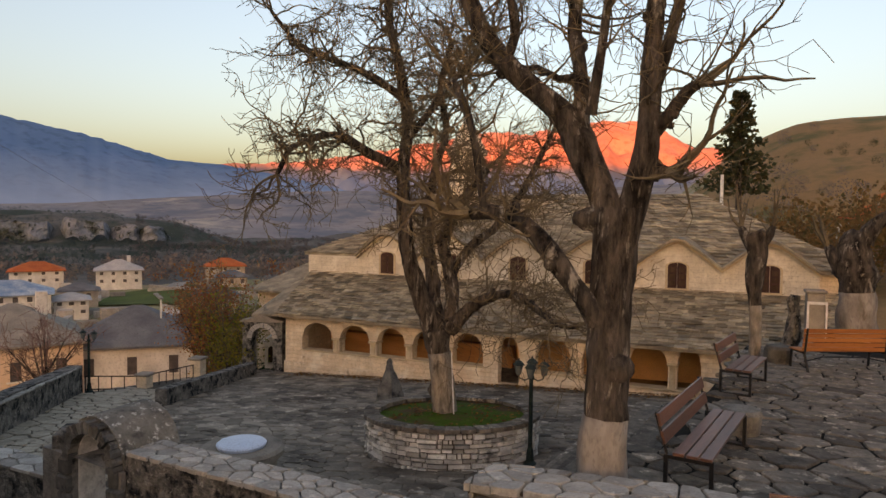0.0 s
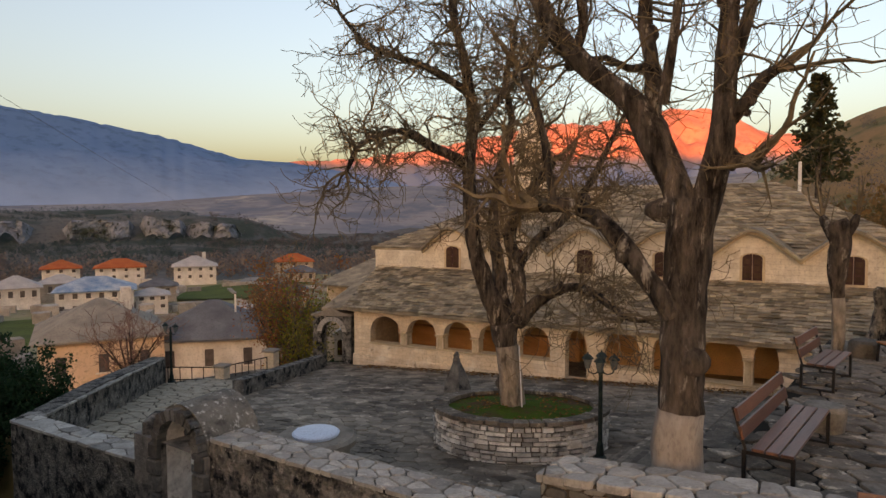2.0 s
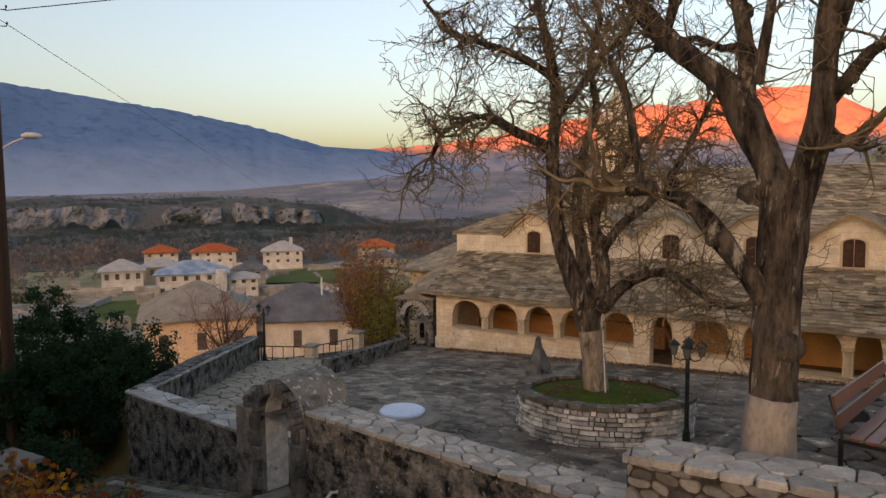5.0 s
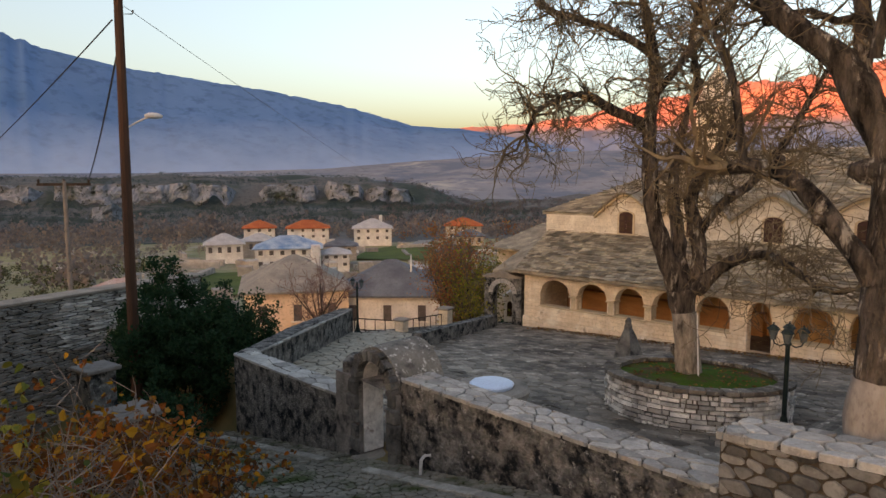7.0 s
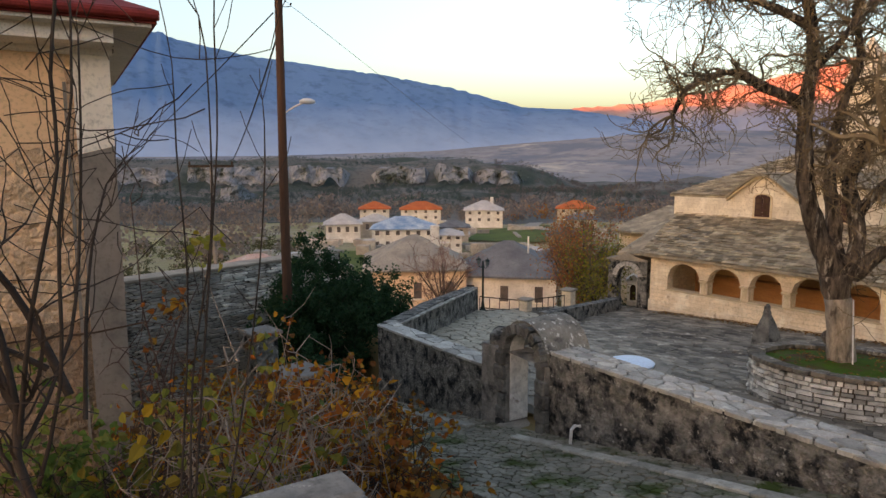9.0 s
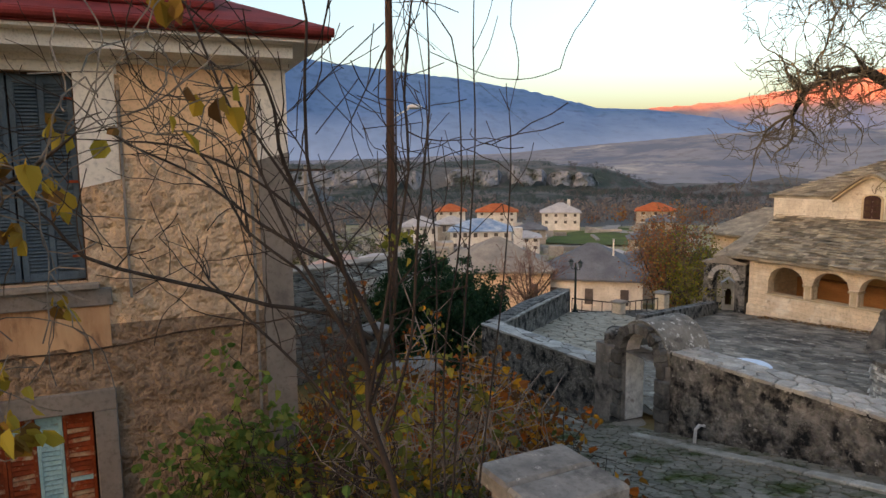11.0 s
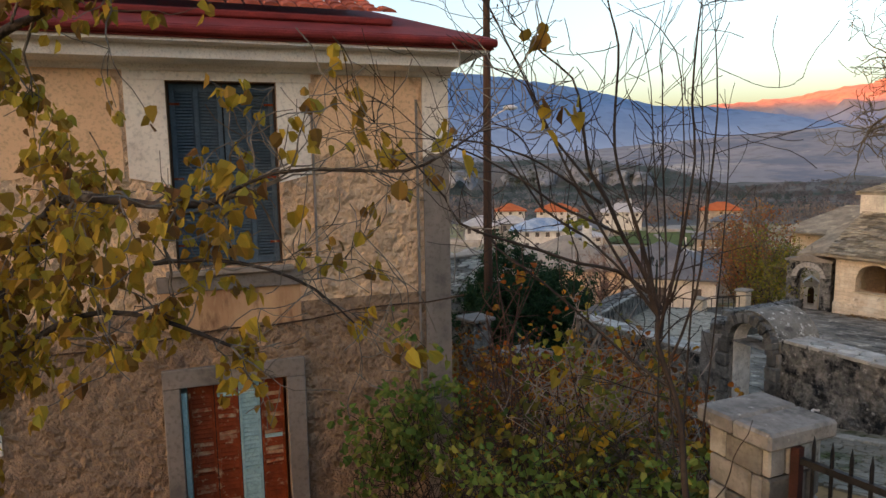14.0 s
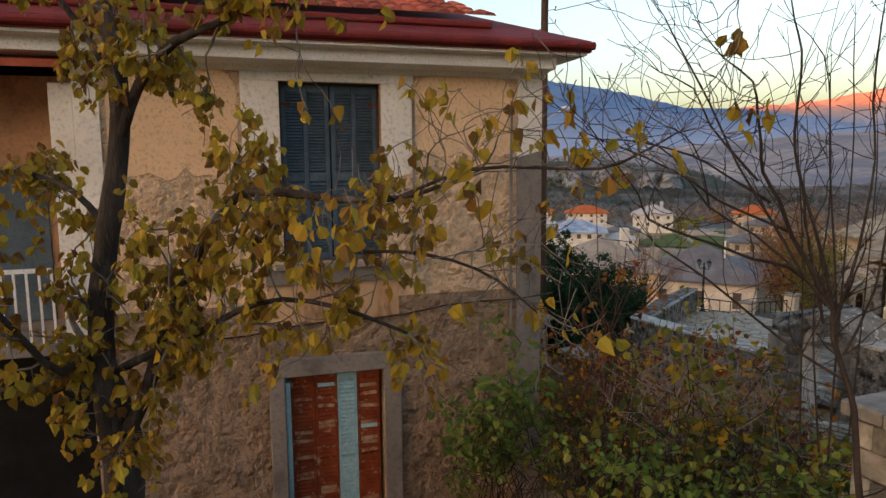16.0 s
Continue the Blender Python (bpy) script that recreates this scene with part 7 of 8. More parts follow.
def bush(name, x, y, size, leaves, leaf_size, material, stems, label, seed, lift=0.0, clump=9, stem_mat=None, thick=0.010):
    """A shrub of leaning stems and leaves in uneven clumps."""
    rng = random.Random(seed)
    z = ground_height(x, y)
    root = thing(name, pose(x, y, z - 0.1), label, "shrub")
    st, lf = Tubes(), Tubes()
    ends = []
    for k in range(stems):
        a = rng.uniform(0, math.tau)
        f = math.sqrt(rng.random())
        tip = Vector((size[0] * f * math.cos(a), size[1] * f * math.sin(a), size[2] * rng.uniform(0.55, 1.05) * (1 - 0.35 * f * f)))
        foot = Vector((tip.x * 0.35, tip.y * 0.35, 0))
        pts = [foot.lerp(tip, i / 5) + rnd_dir(rng) * 0.11 * min(i, 3) + Vector((0, 0, 0.12 * math.sin(i / 5 * math.pi))) for i in range(6)]
        st.add(pts, [thick * (1 - 0.13 * i) for i in range(6)], 4)
        for m in range(6):
            q = pts[rng.randint(2, 5)]
            e = q + rnd_dir(rng) * rng.uniform(0.15, 0.5)
            st.add([q, q.lerp(e, 0.5) + rnd_dir(rng) * 0.04, e], [0.006, 0.005, 0.003], 3)
            ends.append(e)
        ends += pts[3:]
    for k in range(leaves // clump):
        c = rng.choice(ends) + rnd_dir(rng) * 0.12
        if c.z < lift * size[2]:
            continue
        for m in range(clump):
            p = c + rnd_dir(rng) * rng.uniform(0.02, 0.24)
            lf.broad_leaf(p, (rnd_dir(rng) + Vector((0, 0, -0.3))).normalized(), rnd_dir(rng), leaf_size * rng.uniform(0.7, 1.3))
    st.link("stem_tangle", stem_mat or GREYTWIG, root, smooth=False)
    if lf.V:
        tagged(lf.link("leaves", material, root, smooth=False), kind="stuff")
    return root


PALESTEM = mat("pale_dead_stem", (0.27, 0.22, 0.18), (0.15, 0.12, 0.10), 6, 0.9, 0.0)
bush("rusty_shrub", -7.0, 0.75, (1.2, 0.9, 2.6), 1000, 0.105, ORANGE, 70, "tangled shrub with orange and rust autumn leaves", 3, stem_mat=PALESTEM, clump=5)
bush("rusty_shrub", -6.0, 1.35, (0.8, 0.7, 1.6), 620, 0.10, ORANGE, 36, "low rusty shrub at the edge of the lane", 26, clump=5)
bush("rusty_shrub", -5.4, 0.1, (0.8, 0.8, 2.2), 190, 0.09, AUTUMN, 50, "bramble with a few olive and orange leaves", 27, stem_mat=PALESTEM, clump=5)
bush("rusty_shrub", -8.6, 1.8, (1.7, 1.2, 2.1), 2300, 0.09, ORANGE, 50, "low bramble with rust-coloured leaves beside the lane", 4)
bush("rusty_shrub", -10.6, 1.0, (1.4, 1.2, 2.7), 1700, 0.09, ORANGE, 50, "bramble thicket with orange leaves in the lower garden", 5, stem_mat=PALESTEM)
bush("bramble", -4.9, -0.9, (1.1, 1.0, 2.0), 1100, 0.12, AUTUMN, 60, "bramble thicket of brown stems and olive leaves", 6)
bush("bramble", -6.6, -1.1, (1.1, 0.9, 2.1), 520, 0.10, AUTUMN, 60, "dense thicket of bare brown stems", 7)
bush("green_shrub", -7.5, -2.1, (0.7, 0.9, 2.6), 1300, 0.11, GREEN, 26, "green-leaved shrub against the house wall", 8, 0.35)
bush("green_shrub", -4.3, -1.7, (0.8, 0.8, 1.4), 1000, 0.085, GREEN, 26, "low green-leaved shrub in the garden", 9)
bush("green_shrub", -3.6, -1.2, (0.45, 0.4, 1.3), 700, 0.08, GREEN, 16, "small green shrub beside the gate post", 10)
bush("bare_thicket", -11.5, -0.6, (1.9, 1.3, 2.0), 500, 0.06, ORANGE, 50, "thicket of bare grey stems behind the house", 11)
bush("evergreen_shrub", -20.3, 5.5, (2.5, 2.2, 5.0), 42000, 0.085, DARKGREEN, 60, "large dark evergreen bush beyond the wall", 12, 0.0, 16)
bush("evergreen_shrub", -21.6, 7.9, (1.5, 1.3, 2.9), 11000, 0.085, DARKGREEN, 50, "dark evergreen bush behind the low wall", 13, 0.0, 16)
bush("evergreen_shrub", -15.6, 3.6, (1.2, 0.9, 1.8), 7000, 0.08, DARKGREEN, 30, "dark evergreen shrub at the lane's edge", 14, 0.0, 14)
bush("bare_thicket", -6.4, -0.5, (1.3, 1.0, 2.0), 260, 0.06, ORANGE, 30, "tall thicket of pale bare stems beside the house", 16)
bush("bare_thicket", -8.4, 0.4, (1.2, 1.0, 2.3), 360, 0.08, ORANGE, 24, "thicket of pale bare stems at the house corner", 17, stem_mat=PALESTEM)
bush("bare_thicket", -5.7, -0.55, (0.9, 0.8, 3.4), 260, 0.09, LIME, 24, "tall pale dead stems in the garden", 19, stem_mat=PALESTEM, thick=0.013)
bush("bare_thicket", -7.0, -0.75, (0.7, 0.45, 4.3), 240, 0.08, ORANGE, 22, "tall thicket of reddish bare stems by the house corner", 24, stem_mat=mat("reddish_stem", (0.11, 0.065, 0.05), (0.06, 0.04, 0.035), 6, 0.9, 0.0), thick=0.014)
bush("bare_thicket", -7.6, 1.0, (1.3, 1.0, 3.0), 420, 0.09, ORANGE, 26, "pale dead stems rising out of the brambles", 25, stem_mat=PALESTEM, thick=0.015)
bush("ivy_shrub", -1.15, 20.85, (0.55, 0.5, 1.9), 1300, 0.12, GREEN, 14, "dark ivy over the rubble wall end", 18)
bush("evergreen_shrub", -28.6, 27.9, (1.5, 1.2, 2.6), 6000, 0.12, DARKGREEN, 26, "dark evergreen shrub behind the wayside shrine", 20, 0.0, 14)
bush("ivy_shrub", -22.0, 24.2, (1.0, 0.5, 3.4), 100, 0.16, DARKGREEN, 8, "sparse ivy at the church corner", 15)


def garden_tree(x, y, z, h, spread, label, material, leaves, seed, twig=None):
    rng = random.Random(seed)
    limbs = [((x, y, z - 0.3, 0.16), (x + 0.1, y, z + h * 0.25, 0.13), (x, y + 0.1, z + h * 0.5, 0.09), (x, y, z + h * 0.9, 0.03))]
    for k in range(9):
        a, f = rng.uniform(0, math.tau), rng.uniform(0.2, 0.55)
        c, s = math.cos(a) * spread, math.sin(a) * spread
        limbs.append(((x, y, z + h * f, 0.07), (x + c * 0.4, y + s * 0.4, z + h * (f + 0.15), 0.05), (x + c * 0.8, y + s * 0.8, z + h * (f + 0.34), 0.025)))
    spec = dict(space=0.3, len=(0.6, 1.6), r0=0.022, levels=1, shoots=(5,), seg=0.25, wander=0.25, up=0.08, thin=0.012, rise=0.4, mid=True)
    root, crown, tips = tree("garden_tree", limbs, label, "tree", spec, seed, BARK, twig or TWIG, sides=8, base=(x, y, z - 0.3))
    lf = Tubes()
    for p, d in tips:
        for k in range(leaves):
            lf.leaf(p + rnd_dir(rng) * rng.uniform(0, 0.7), rnd_dir(rng), rnd_dir(rng), rng.uniform(0.07, 0.16))
    if lf.V:
        tagged(lf.link("leaves", material, root, smooth=False), kind="stuff")
    return root


PINKTWIG = mat("pinkish_twig", (0.24, 0.15, 0.12), (0.16, 0.10, 0.08), 6, 0.9, 0.0)
garden_tree(-27.3, 22.8, -3.2, 6.6, 1.4, "autumn tree with russet leaves below the courtyard", REDDISH, 3, 61)
garden_tree(-25.5, 21.7, -2.6, 4.2, 1.1, "small tree with yellow-green leaves by the steps", LIME, 3, 62)
garden_tree(-29.5, 25.4, -3.5, 5.0, 1.8, "tree with fading green leaves near the far gate", LIME, 2, 63)
garden_tree(-34.0, 17.8, -4.6, 5.6, 1.9, "bare tree with pinkish twigs before the lower house", REDDISH, 0, 64, PINKTWIG)
garden_tree(-29.7, 24.0, -4.0, 7.0, 1.5, "russet tree beyond the far gate", REDDISH, 2, 65)

# fallen leaves on the planter's moss, at the church foot and on the terrace
rng = random.Random(404)
lf = Tubes()
for k in range(480):
    r, a = (PR - 0.42) * math.sqrt(rng.random()), rng.uniform(0, math.tau)
    if noise.noise((r * math.cos(a) * 1.3, r * math.sin(a) * 1.3, 4)) < -0.05 + rng.uniform(-0.3, 0.3):
        continue
    z = lean(r * math.cos(a), r * math.sin(a), PTOP - 0.05 + 0.14 * math.exp(-r * r))[2]
    lf.broad_leaf(Vector((PX + r * math.cos(a), PY + r * math.sin(a), z)), Vector((rng.uniform(-1, 1), rng.uniform(-1, 1), 0.1)).normalized(), Vector((rng.uniform(-0.3, 0.3), rng.uniform(-0.3, 0.3), 1)).normalized(), rng.uniform(0.05, 0.1))
for k in range(1700):
    u = rng.uniform(1, 19)
    v = -0.25 - 0.9 * rng.random() ** 2
    p = CHURCH @ Vector((u, v, 0))
    lf.broad_leaf(Vector((p.x, p.y, court(p.x, p.y) + 0.025)), Vector((rng.uniform(-1, 1), rng.uniform(-1, 1), 0.1)).normalized(), Vector((rng.uniform(-0.3, 0.3), rng.uniform(-0.3, 0.3), 1)).normalized(), rng.uniform(0.05, 0.1))
tagged(lf.link("fallen_leaves", leaf_mat("fallen_leaf", (0.20, 0.09, 0.025), (0.12, 0.05, 0.02), (0.30, 0.17, 0.03)), None, smooth=False), "scattered brown and yellow fallen leaves", "leaves", kind="stuff")

# ---- pole and wires ----
POLEWOOD = mat("tarred_pole", (0.10, 0.055, 0.036), (0.06, 0.034, 0.024), 3, 0.8, 0.4, 40, stretch=(1, 1, 0.08))
pole = thing("utility_pole", pose(-19.2, 4.05, -2.2), "tall brown wooden utility pole with a street light", "utility pole")
part("mast", tube(bmesh.new(), ((0, 0, 0), (-0.05, 0, 7), (-0.1, 0.05, 14.5)), (0.17, 0.14, 0.11), 10), POLEWOOD, pole)
for z in (13.0, 13.4):
    part("insulator_bracket", tube(bmesh.new(), ((-0.1, 0.05, z), (0.02, 0.35, z + 0.02), (0.02, 0.37, z + 0.12)), (0.018, 0.018, 0.03), 6), IRON, pole)
arm = part("light_arm", tube(bmesh.new(), ((-0.07, 0.05, 10.0), (0.05, 0.35, 10.2), (0.1, 0.6, 10.33)), (0.025, 0.025, 0.025), 6), PALE, pole)
bm = bmesh.new()
lathe(bm, ((0.05, -0.06), (0.12, -0.03), (0.13, 0.03), (0.07, 0.09), (0.02, 0.1)), 10)
for v in bm.verts:
    v.co = Vector((0.12 + v.co.x, 0.74 + v.co.y * 1.9, 10.36 + v.co.z))
part("lamp_head", bm, WHITEPAINT, arm, "white street light head", smooth=True)
pole2 = thing("utility_pole", pose(-44.2, 6.7, -4.5), "grey wooden pole with a crossbar in the lower garden", "utility pole")
part("mast", tube(bmesh.new(), ((0, 0, 0), (0, 0, 10.9)), (0.15, 0.11), 8), GREYSTONE, pole2)
part("crossbar", boxes((-0.06, 0.06, -1.4, 1.4, 10.6, 10.75)), DARKWOOD, pole2)
for y in (-1.3, 0.0, 1.3):
    bm = bmesh.new()
    lathe(bm, ((0.06, 10.76), (0.07, 10.9), (0.03, 11.0)), 8, (0, y))
    part("insulator", bm, DARKWOOD, pole2)


def wire(a, b, sag, r, label):
    a, b = Vector(a), Vector(b)
    t = thing("overhead_wire", pose(*a), label, "cable", "overhead wires")
    pts = [(b - a) * (i / 14) - Vector((0, 0, sag * 4 * (i / 14) * (1 - i / 14))) for i in range(15)]
    part("strand", tube(bmesh.new(), pts, (r,) * 15, 4), IRON, t)


wire((-19.3, 4.1, 10.2), (-44.2, 8.0, 6.45), 0.3, 0.03, "thick black cable between two poles")
wire((-19.2, 4.2, 11.0), (-150, 112, 2), 1.2, 0.010, "thin overhead wire falling towards the valley")
wire((-19.2, 4.4, 11.2), (6, 30, 17), 0.6, 0.012, "thin overhead wire crossing the sky")
wire((-19.2, 3.9, 10.6), (-53.99, 1.0, 5.6), 0.3, 0.025, "black overhead cable leading down past the house")
white_pole = thing("street_pole", pose(-41.5, 29.8, -5.0), "thin pale metal pole by the lower road", "pole")
part("shaft", tube(bmesh.new(), ((0, 0, 0), (0, 0, 5.6)), (0.09, 0.07), 8), PALE, white_pole)
mast = thing("flag_mast", pose(-8.4, 55, 3.0), "slim white mast beside the fir", "pole")
part("shaft", tube(bmesh.new(), ((0, 0, 0), (0, 0, 7.2)), (0.16, 0.12), 8), WHITEPAINT, mast)

# ---- village houses ----
WALLW = mat("white_house_wall", (0.72, 0.685, 0.63), (0.50, 0.47, 0.42), 0.6, 0.9, 0.2, 6)
WALLP = mat("apricot_house_wall", (0.784, 0.578, 0.403), (0.686, 0.493, 0.336), 0.5, 0.9, 0.2, 6)
WALLS_ = mat("stone_house_wall", (0.50, 0.42, 0.33), (0.38, 0.31, 0.25), 0.8, 0.9, 0.3, 8, brick=(0.6, 0.3), brick_mix=0.4)
ROOFO = mat("orange_tile_roof", (0.50, 0.14, 0.05), (0.40, 0.10, 0.04), 0.6, 0.85, 0.2, 8)
ROOFB = mat("blue_metal_roof", (0.13, 0.23, 0.36), (0.42, 0.48, 0.54), 0.6, 0.5, 0.1, 8)
ROOFG = mat("grey_slab_roof", (0.17, 0.175, 0.185), (0.10, 0.105, 0.115), 0.7, 0.85, 0.4, 10)
ROOFP = mat("faded_red_roof", (0.42, 0.22, 0.17), (0.5, 0.4, 0.35), 0.6, 0.85, 0.2, 8)
ROOFL = mat("pale_slab_roof", (0.48, 0.456, 0.432), (0.36, 0.348, 0.336), 0.7, 0.85, 0.3, 10)


WINDARK = mat("dim_window", (0.13, 0.11, 0.10), (0.08, 0.07, 0.065), 2, 0.4, 0.0)


def village_house(x, y, base, w, d, h, rise, turn, wall, roof, storeys, cols, label, chimney=False):
    ho = thing("village_house", pose(x, y, base, 0, 0, turn), label, "house", "village houses")
    part("wall", boxes((-w / 2, w / 2, -d / 2, d / 2, -2.5, h)), wall, ho)
    o, r = 0.45, max(0.2, (w - d) / 2)
    c = [(-w / 2 - o, -d / 2 - o, h), (w / 2 + o, -d / 2 - o, h), (w / 2 + o, d / 2 + o, h), (-w / 2 - o, d / 2 + o, h)]
    bm = bmesh.new()
    vs = [bm.verts.new(p) for p in c] + [bm.verts.new((-r, 0, h + rise)), bm.verts.new((r, 0, h + rise))]
    lo = [bm.verts.new((p[0], p[1], h - 0.15)) for p in c]
    for f in ((0, 1, 5, 4), (1, 2, 5), (2, 3, 4, 5), (3, 0, 4)):
        bm.faces.new([vs[i] for i in f])
    for i in range(4):
        bm.faces.new((vs[i], lo[i], lo[(i + 1) % 4], vs[(i + 1) % 4]))
    bm.faces.new(lo[::-1])
    part("roof", bm, roof, ho)
    if chimney:
        part("chimney", boxes((w * 0.18, w * 0.18 + 0.7, -0.3, 0.4, h + rise * 0.35, h + rise + 0.7), bev=0.03), WALLW, ho, "pale chimney stack")
    sh = h / storeys
    for s in range(storeys):
        z = s * sh + sh * 0.38
        for k in range(cols):
            u = -w / 2 + w * (k + 0.5) / cols
            wn_ = part("window", boxes((u - 0.3, u + 0.3, -d / 2 - 0.05, -d / 2 - 0.003, z, z + min(1.2, sh * 0.42))), WINDARK, ho, "dark window opening")
            part("sill", boxes((u - 0.5, u + 0.5, -d / 2 - 0.12, -d / 2 - 0.003, z - 0.1, z - 0.003)), PALE, wn_)
        for k in range(max(1, int(cols * d / w))):
            v = -d / 2 + d * (k + 0.5) / max(1, int(cols * d / w))
            for sx in (-1, 1):
                xa, xb = sorted((sx * w / 2 + sx * 0.05, sx * w / 2 + sx * 0.003))
                part("window", boxes((xa, xb, v - 0.33, v + 0.33, z, z + min(1.2, sh * 0.42))), WINDARK, ho, "dark window opening")
    return ho


# fronts face the walker: turn so that local -y looks back to the courtyard
village_house(-47.6, 22.9, -5.2, 7.4, 8.5, 3.6, 2.2, 66, WALLP, mat("tan_slab_roof", (0.34, 0.295, 0.235), (0.22, 0.195, 0.165), 0.9, 0.85, 0.5, 10, island=0.0), 1, 3, "low apricot house with a hipped tan slab roof", True)
village_house(-43.6, 29.4, -5.4, 7.8, 7.0, 3.2, 2.3, 50, WALLW, ROOFG, 1, 3, "low whitish house with a wide blue-grey slate roof")
village_house(-47.0, 38.0, -5.6, 8.0, 6.0, 2.6, 1.7, 70, WALLS_, ROOFG, 1, 3, "small stone house with a grey roof")
village_house(-95.5, 45.6, -7.2, 9.6, 7.0, 3.3, 1.7, 62, WALLW, ROOFB, 2, 6, "two-storey white house with a blue metal roof")
village_house(-92.6, 52.2, -7.4, 4.2, 5.0, 2.3, 0.9, 62, WALLW, ROOFL, 2, 3, "white annex with a pale roof")
village_house(-112.0, 41.6, -6.7, 6.0, 5.2, 2.3, 1.7, 70, WALLW, ROOFL, 1, 4, "white house with a pale grey roof")
village_house(-137.2, 59.0, -6.6, 6.4, 5.9, 2.8, 1.5, 66, WALLW, ROOFO, 2, 3, "white house with a bright orange tile roof")
village_house(-133.0, 68.5, -6.6, 8.8, 6.4, 2.6, 1.6, 62, WALLW, ROOFO, 2, 4, "pale house with an orange tile roof")
village_house(-125.6, 80.6, -7.2, 8.2, 7.2, 3.0, 2.0, 58, WALLW, ROOFL, 2, 4, "white two-storey house with a hipped grey roof", True)
village_house(-121.0, 103.5, -7.6, 8.4, 6.6, 3.2, 1.7, 50, WALLS_, ROOFO, 2, 3, "stone house with a red tile roof among trees")
village_house(-67.5, 15.0, -6.2, 5.6, 4.1, 2.2, 1.2, 80, WALLW, ROOFP, 1, 2, "low house with a faded red roof")
village_house(-72.0, 20.5, -6.6, 4.6, 3.6, 2.2, 0.9, 75, WALLS_, ROOFL, 1, 2, "small shed with a pale roof")
village_house(-104.0, 60.0, -7.5, 5.2, 4.2, 2.3, 1.1, 60, WALLS_, ROOFG, 1, 2, "small stone outbuilding with a grey roof")
village_house(-84.0, 70.0, -7.6, 6.3, 4.2, 2.1, 1.2, 55, WALLS_, ROOFG, 1, 3, "long low stone barn with a grey roof")
village_house(-98.0, 118.0, -7.2, 13.0, 3.6, 2.0, 0.6, 45, WALLW, ROOFG, 1, 5, "long low building by the road")
village_house(-118.0, 50.5, -7.3, 5.6, 4.6, 2.5, 1.3, 66, WALLS_, ROOFL, 1, 2, "small stone house with a pale slab roof")
village_house(-108.0, 94.0, -7.8, 6.0, 4.5, 2.2, 1.3, 52, WALLS_, ROOFG, 1, 3, "low stone house beside the road")
village_house(-88.0, 100.0, -7.4, 7.5, 5.0, 2.4, 1.5, 46, WALLW, ROOFP, 1, 3, "whitish house with a faded tile roof by the road")
village_house(-60.0, 44.0, -6.6, 6.0, 4.5, 2.2, 1.3, 55, WALLS_, ROOFL, 1, 3, "stone barn with a pale slab roof below the church")
village_house(2.5, 86.0, 4.2, 7.5, 6.0, 2.7, 1.7, 0, WALLW, ROOFO, 1, 3, "house with a red tile roof on the hillside")
village_house(8.0, 104.0, 7.0, 9.0, 6.0, 3.0, 1.9, -10, WALLS_, ROOFO, 1, 3, "ochre house with a red roof higher on the hillside")

# meadow and road strips by the village
MEADOW = mat("meadow_grass", (0.1, 0.128, 0.035), (0.07, 0.085, 0.03), 0.2, 0.95, 0.2, 3)
ROAD = mat("pale_gravel_road", (0.34, 0.31, 0.27), (0.26, 0.24, 0.21), 0.4, 0.95, 0.2, 6)


def strip(name, pts, width, material, label, category, lift=0.25):
    V, F = [], []
    n = 0
    for p, q in zip(pts, pts[1:]):
        m = 12
        for i in range(m + 1):
            x, y = p[0] + (q[0] - p[0]) * i / m, p[1] + (q[1] - p[1]) * i / m
            d = Vector((q[0] - p[0], q[1] - p[1])).normalized()
            for s in (-1, 0, 1):
                a, b = x - d.y * s * width / 2, y + d.x * s * width / 2
                V.append((a, b, ground_height(a, b) + lift))
            n += 1
    F = []
    for i in range(n - 1):
        o = i * 3
        F += [(o, o + 1, o + 4, o + 3), (o + 1, o + 2, o + 5, o + 4)]
    tagged(mesh_part(name, V, F, material), label, category, kind="structure")


strip("meadow_1", ((-96, 66), (-108, 78), (-112, 92)), 16, MEADOW, "bright green meadow below the village", "meadow")
strip("meadow_2", ((-70, 30), (-84, 33), (-92, 36)), 10, MEADOW, "green garden plot in the village", "meadow")
strip("meadow_3", ((-62, 40), (-72, 50), (-80, 54)), 12, mat("dry_field", (0.22, 0.17, 0.075), (0.15, 0.13, 0.05), 0.3, 0.95, 0.3, 3), "dry ochre field beside the village", "meadow", 0.2)
strip("road_1", ((-92, 80), (-104, 87), (-113, 84), (-124, 94), (-136, 104), (-140, 118), (-120, 122)), 3.5, ROAD, "pale village road", "road", 0.35)

# low field walls and rubble between the houses
rng = random.Random(515)
bm = bmesh.new()
for k in range(150):
    a, r = radians(rng.uniform(126, 172)), rng.uniform(58, 150)
    x, y = r * math.cos(a), r * math.sin(a)
    z = ground_height(x, y)
    L = rng.uniform(1.5, 9) if k % 3 else rng.uniform(0.8, 2.2)
    hh = rng.uniform(0.5, 1.1) if k % 3 else rng.uniform(1.0, 2.2)
    box(bm, -L / 2, L / 2, -0.35 if k % 3 else -0.9, 0.35 if k % 3 else 0.9, -1.0, hh, m=pose(x, y, z, 0, 0, rng.choice((60, 75, 150, 165)) + rng.uniform(-12, 12)))
tagged(part("field_walls", bm, mat("field_stone", (0.42, 0.37, 0.31), (0.26, 0.23, 0.20), 0.8, 0.95, 0.5, 5, island=0.4)), "pale dry-stone field walls and rubble round the village", "wall", kind="stuff")

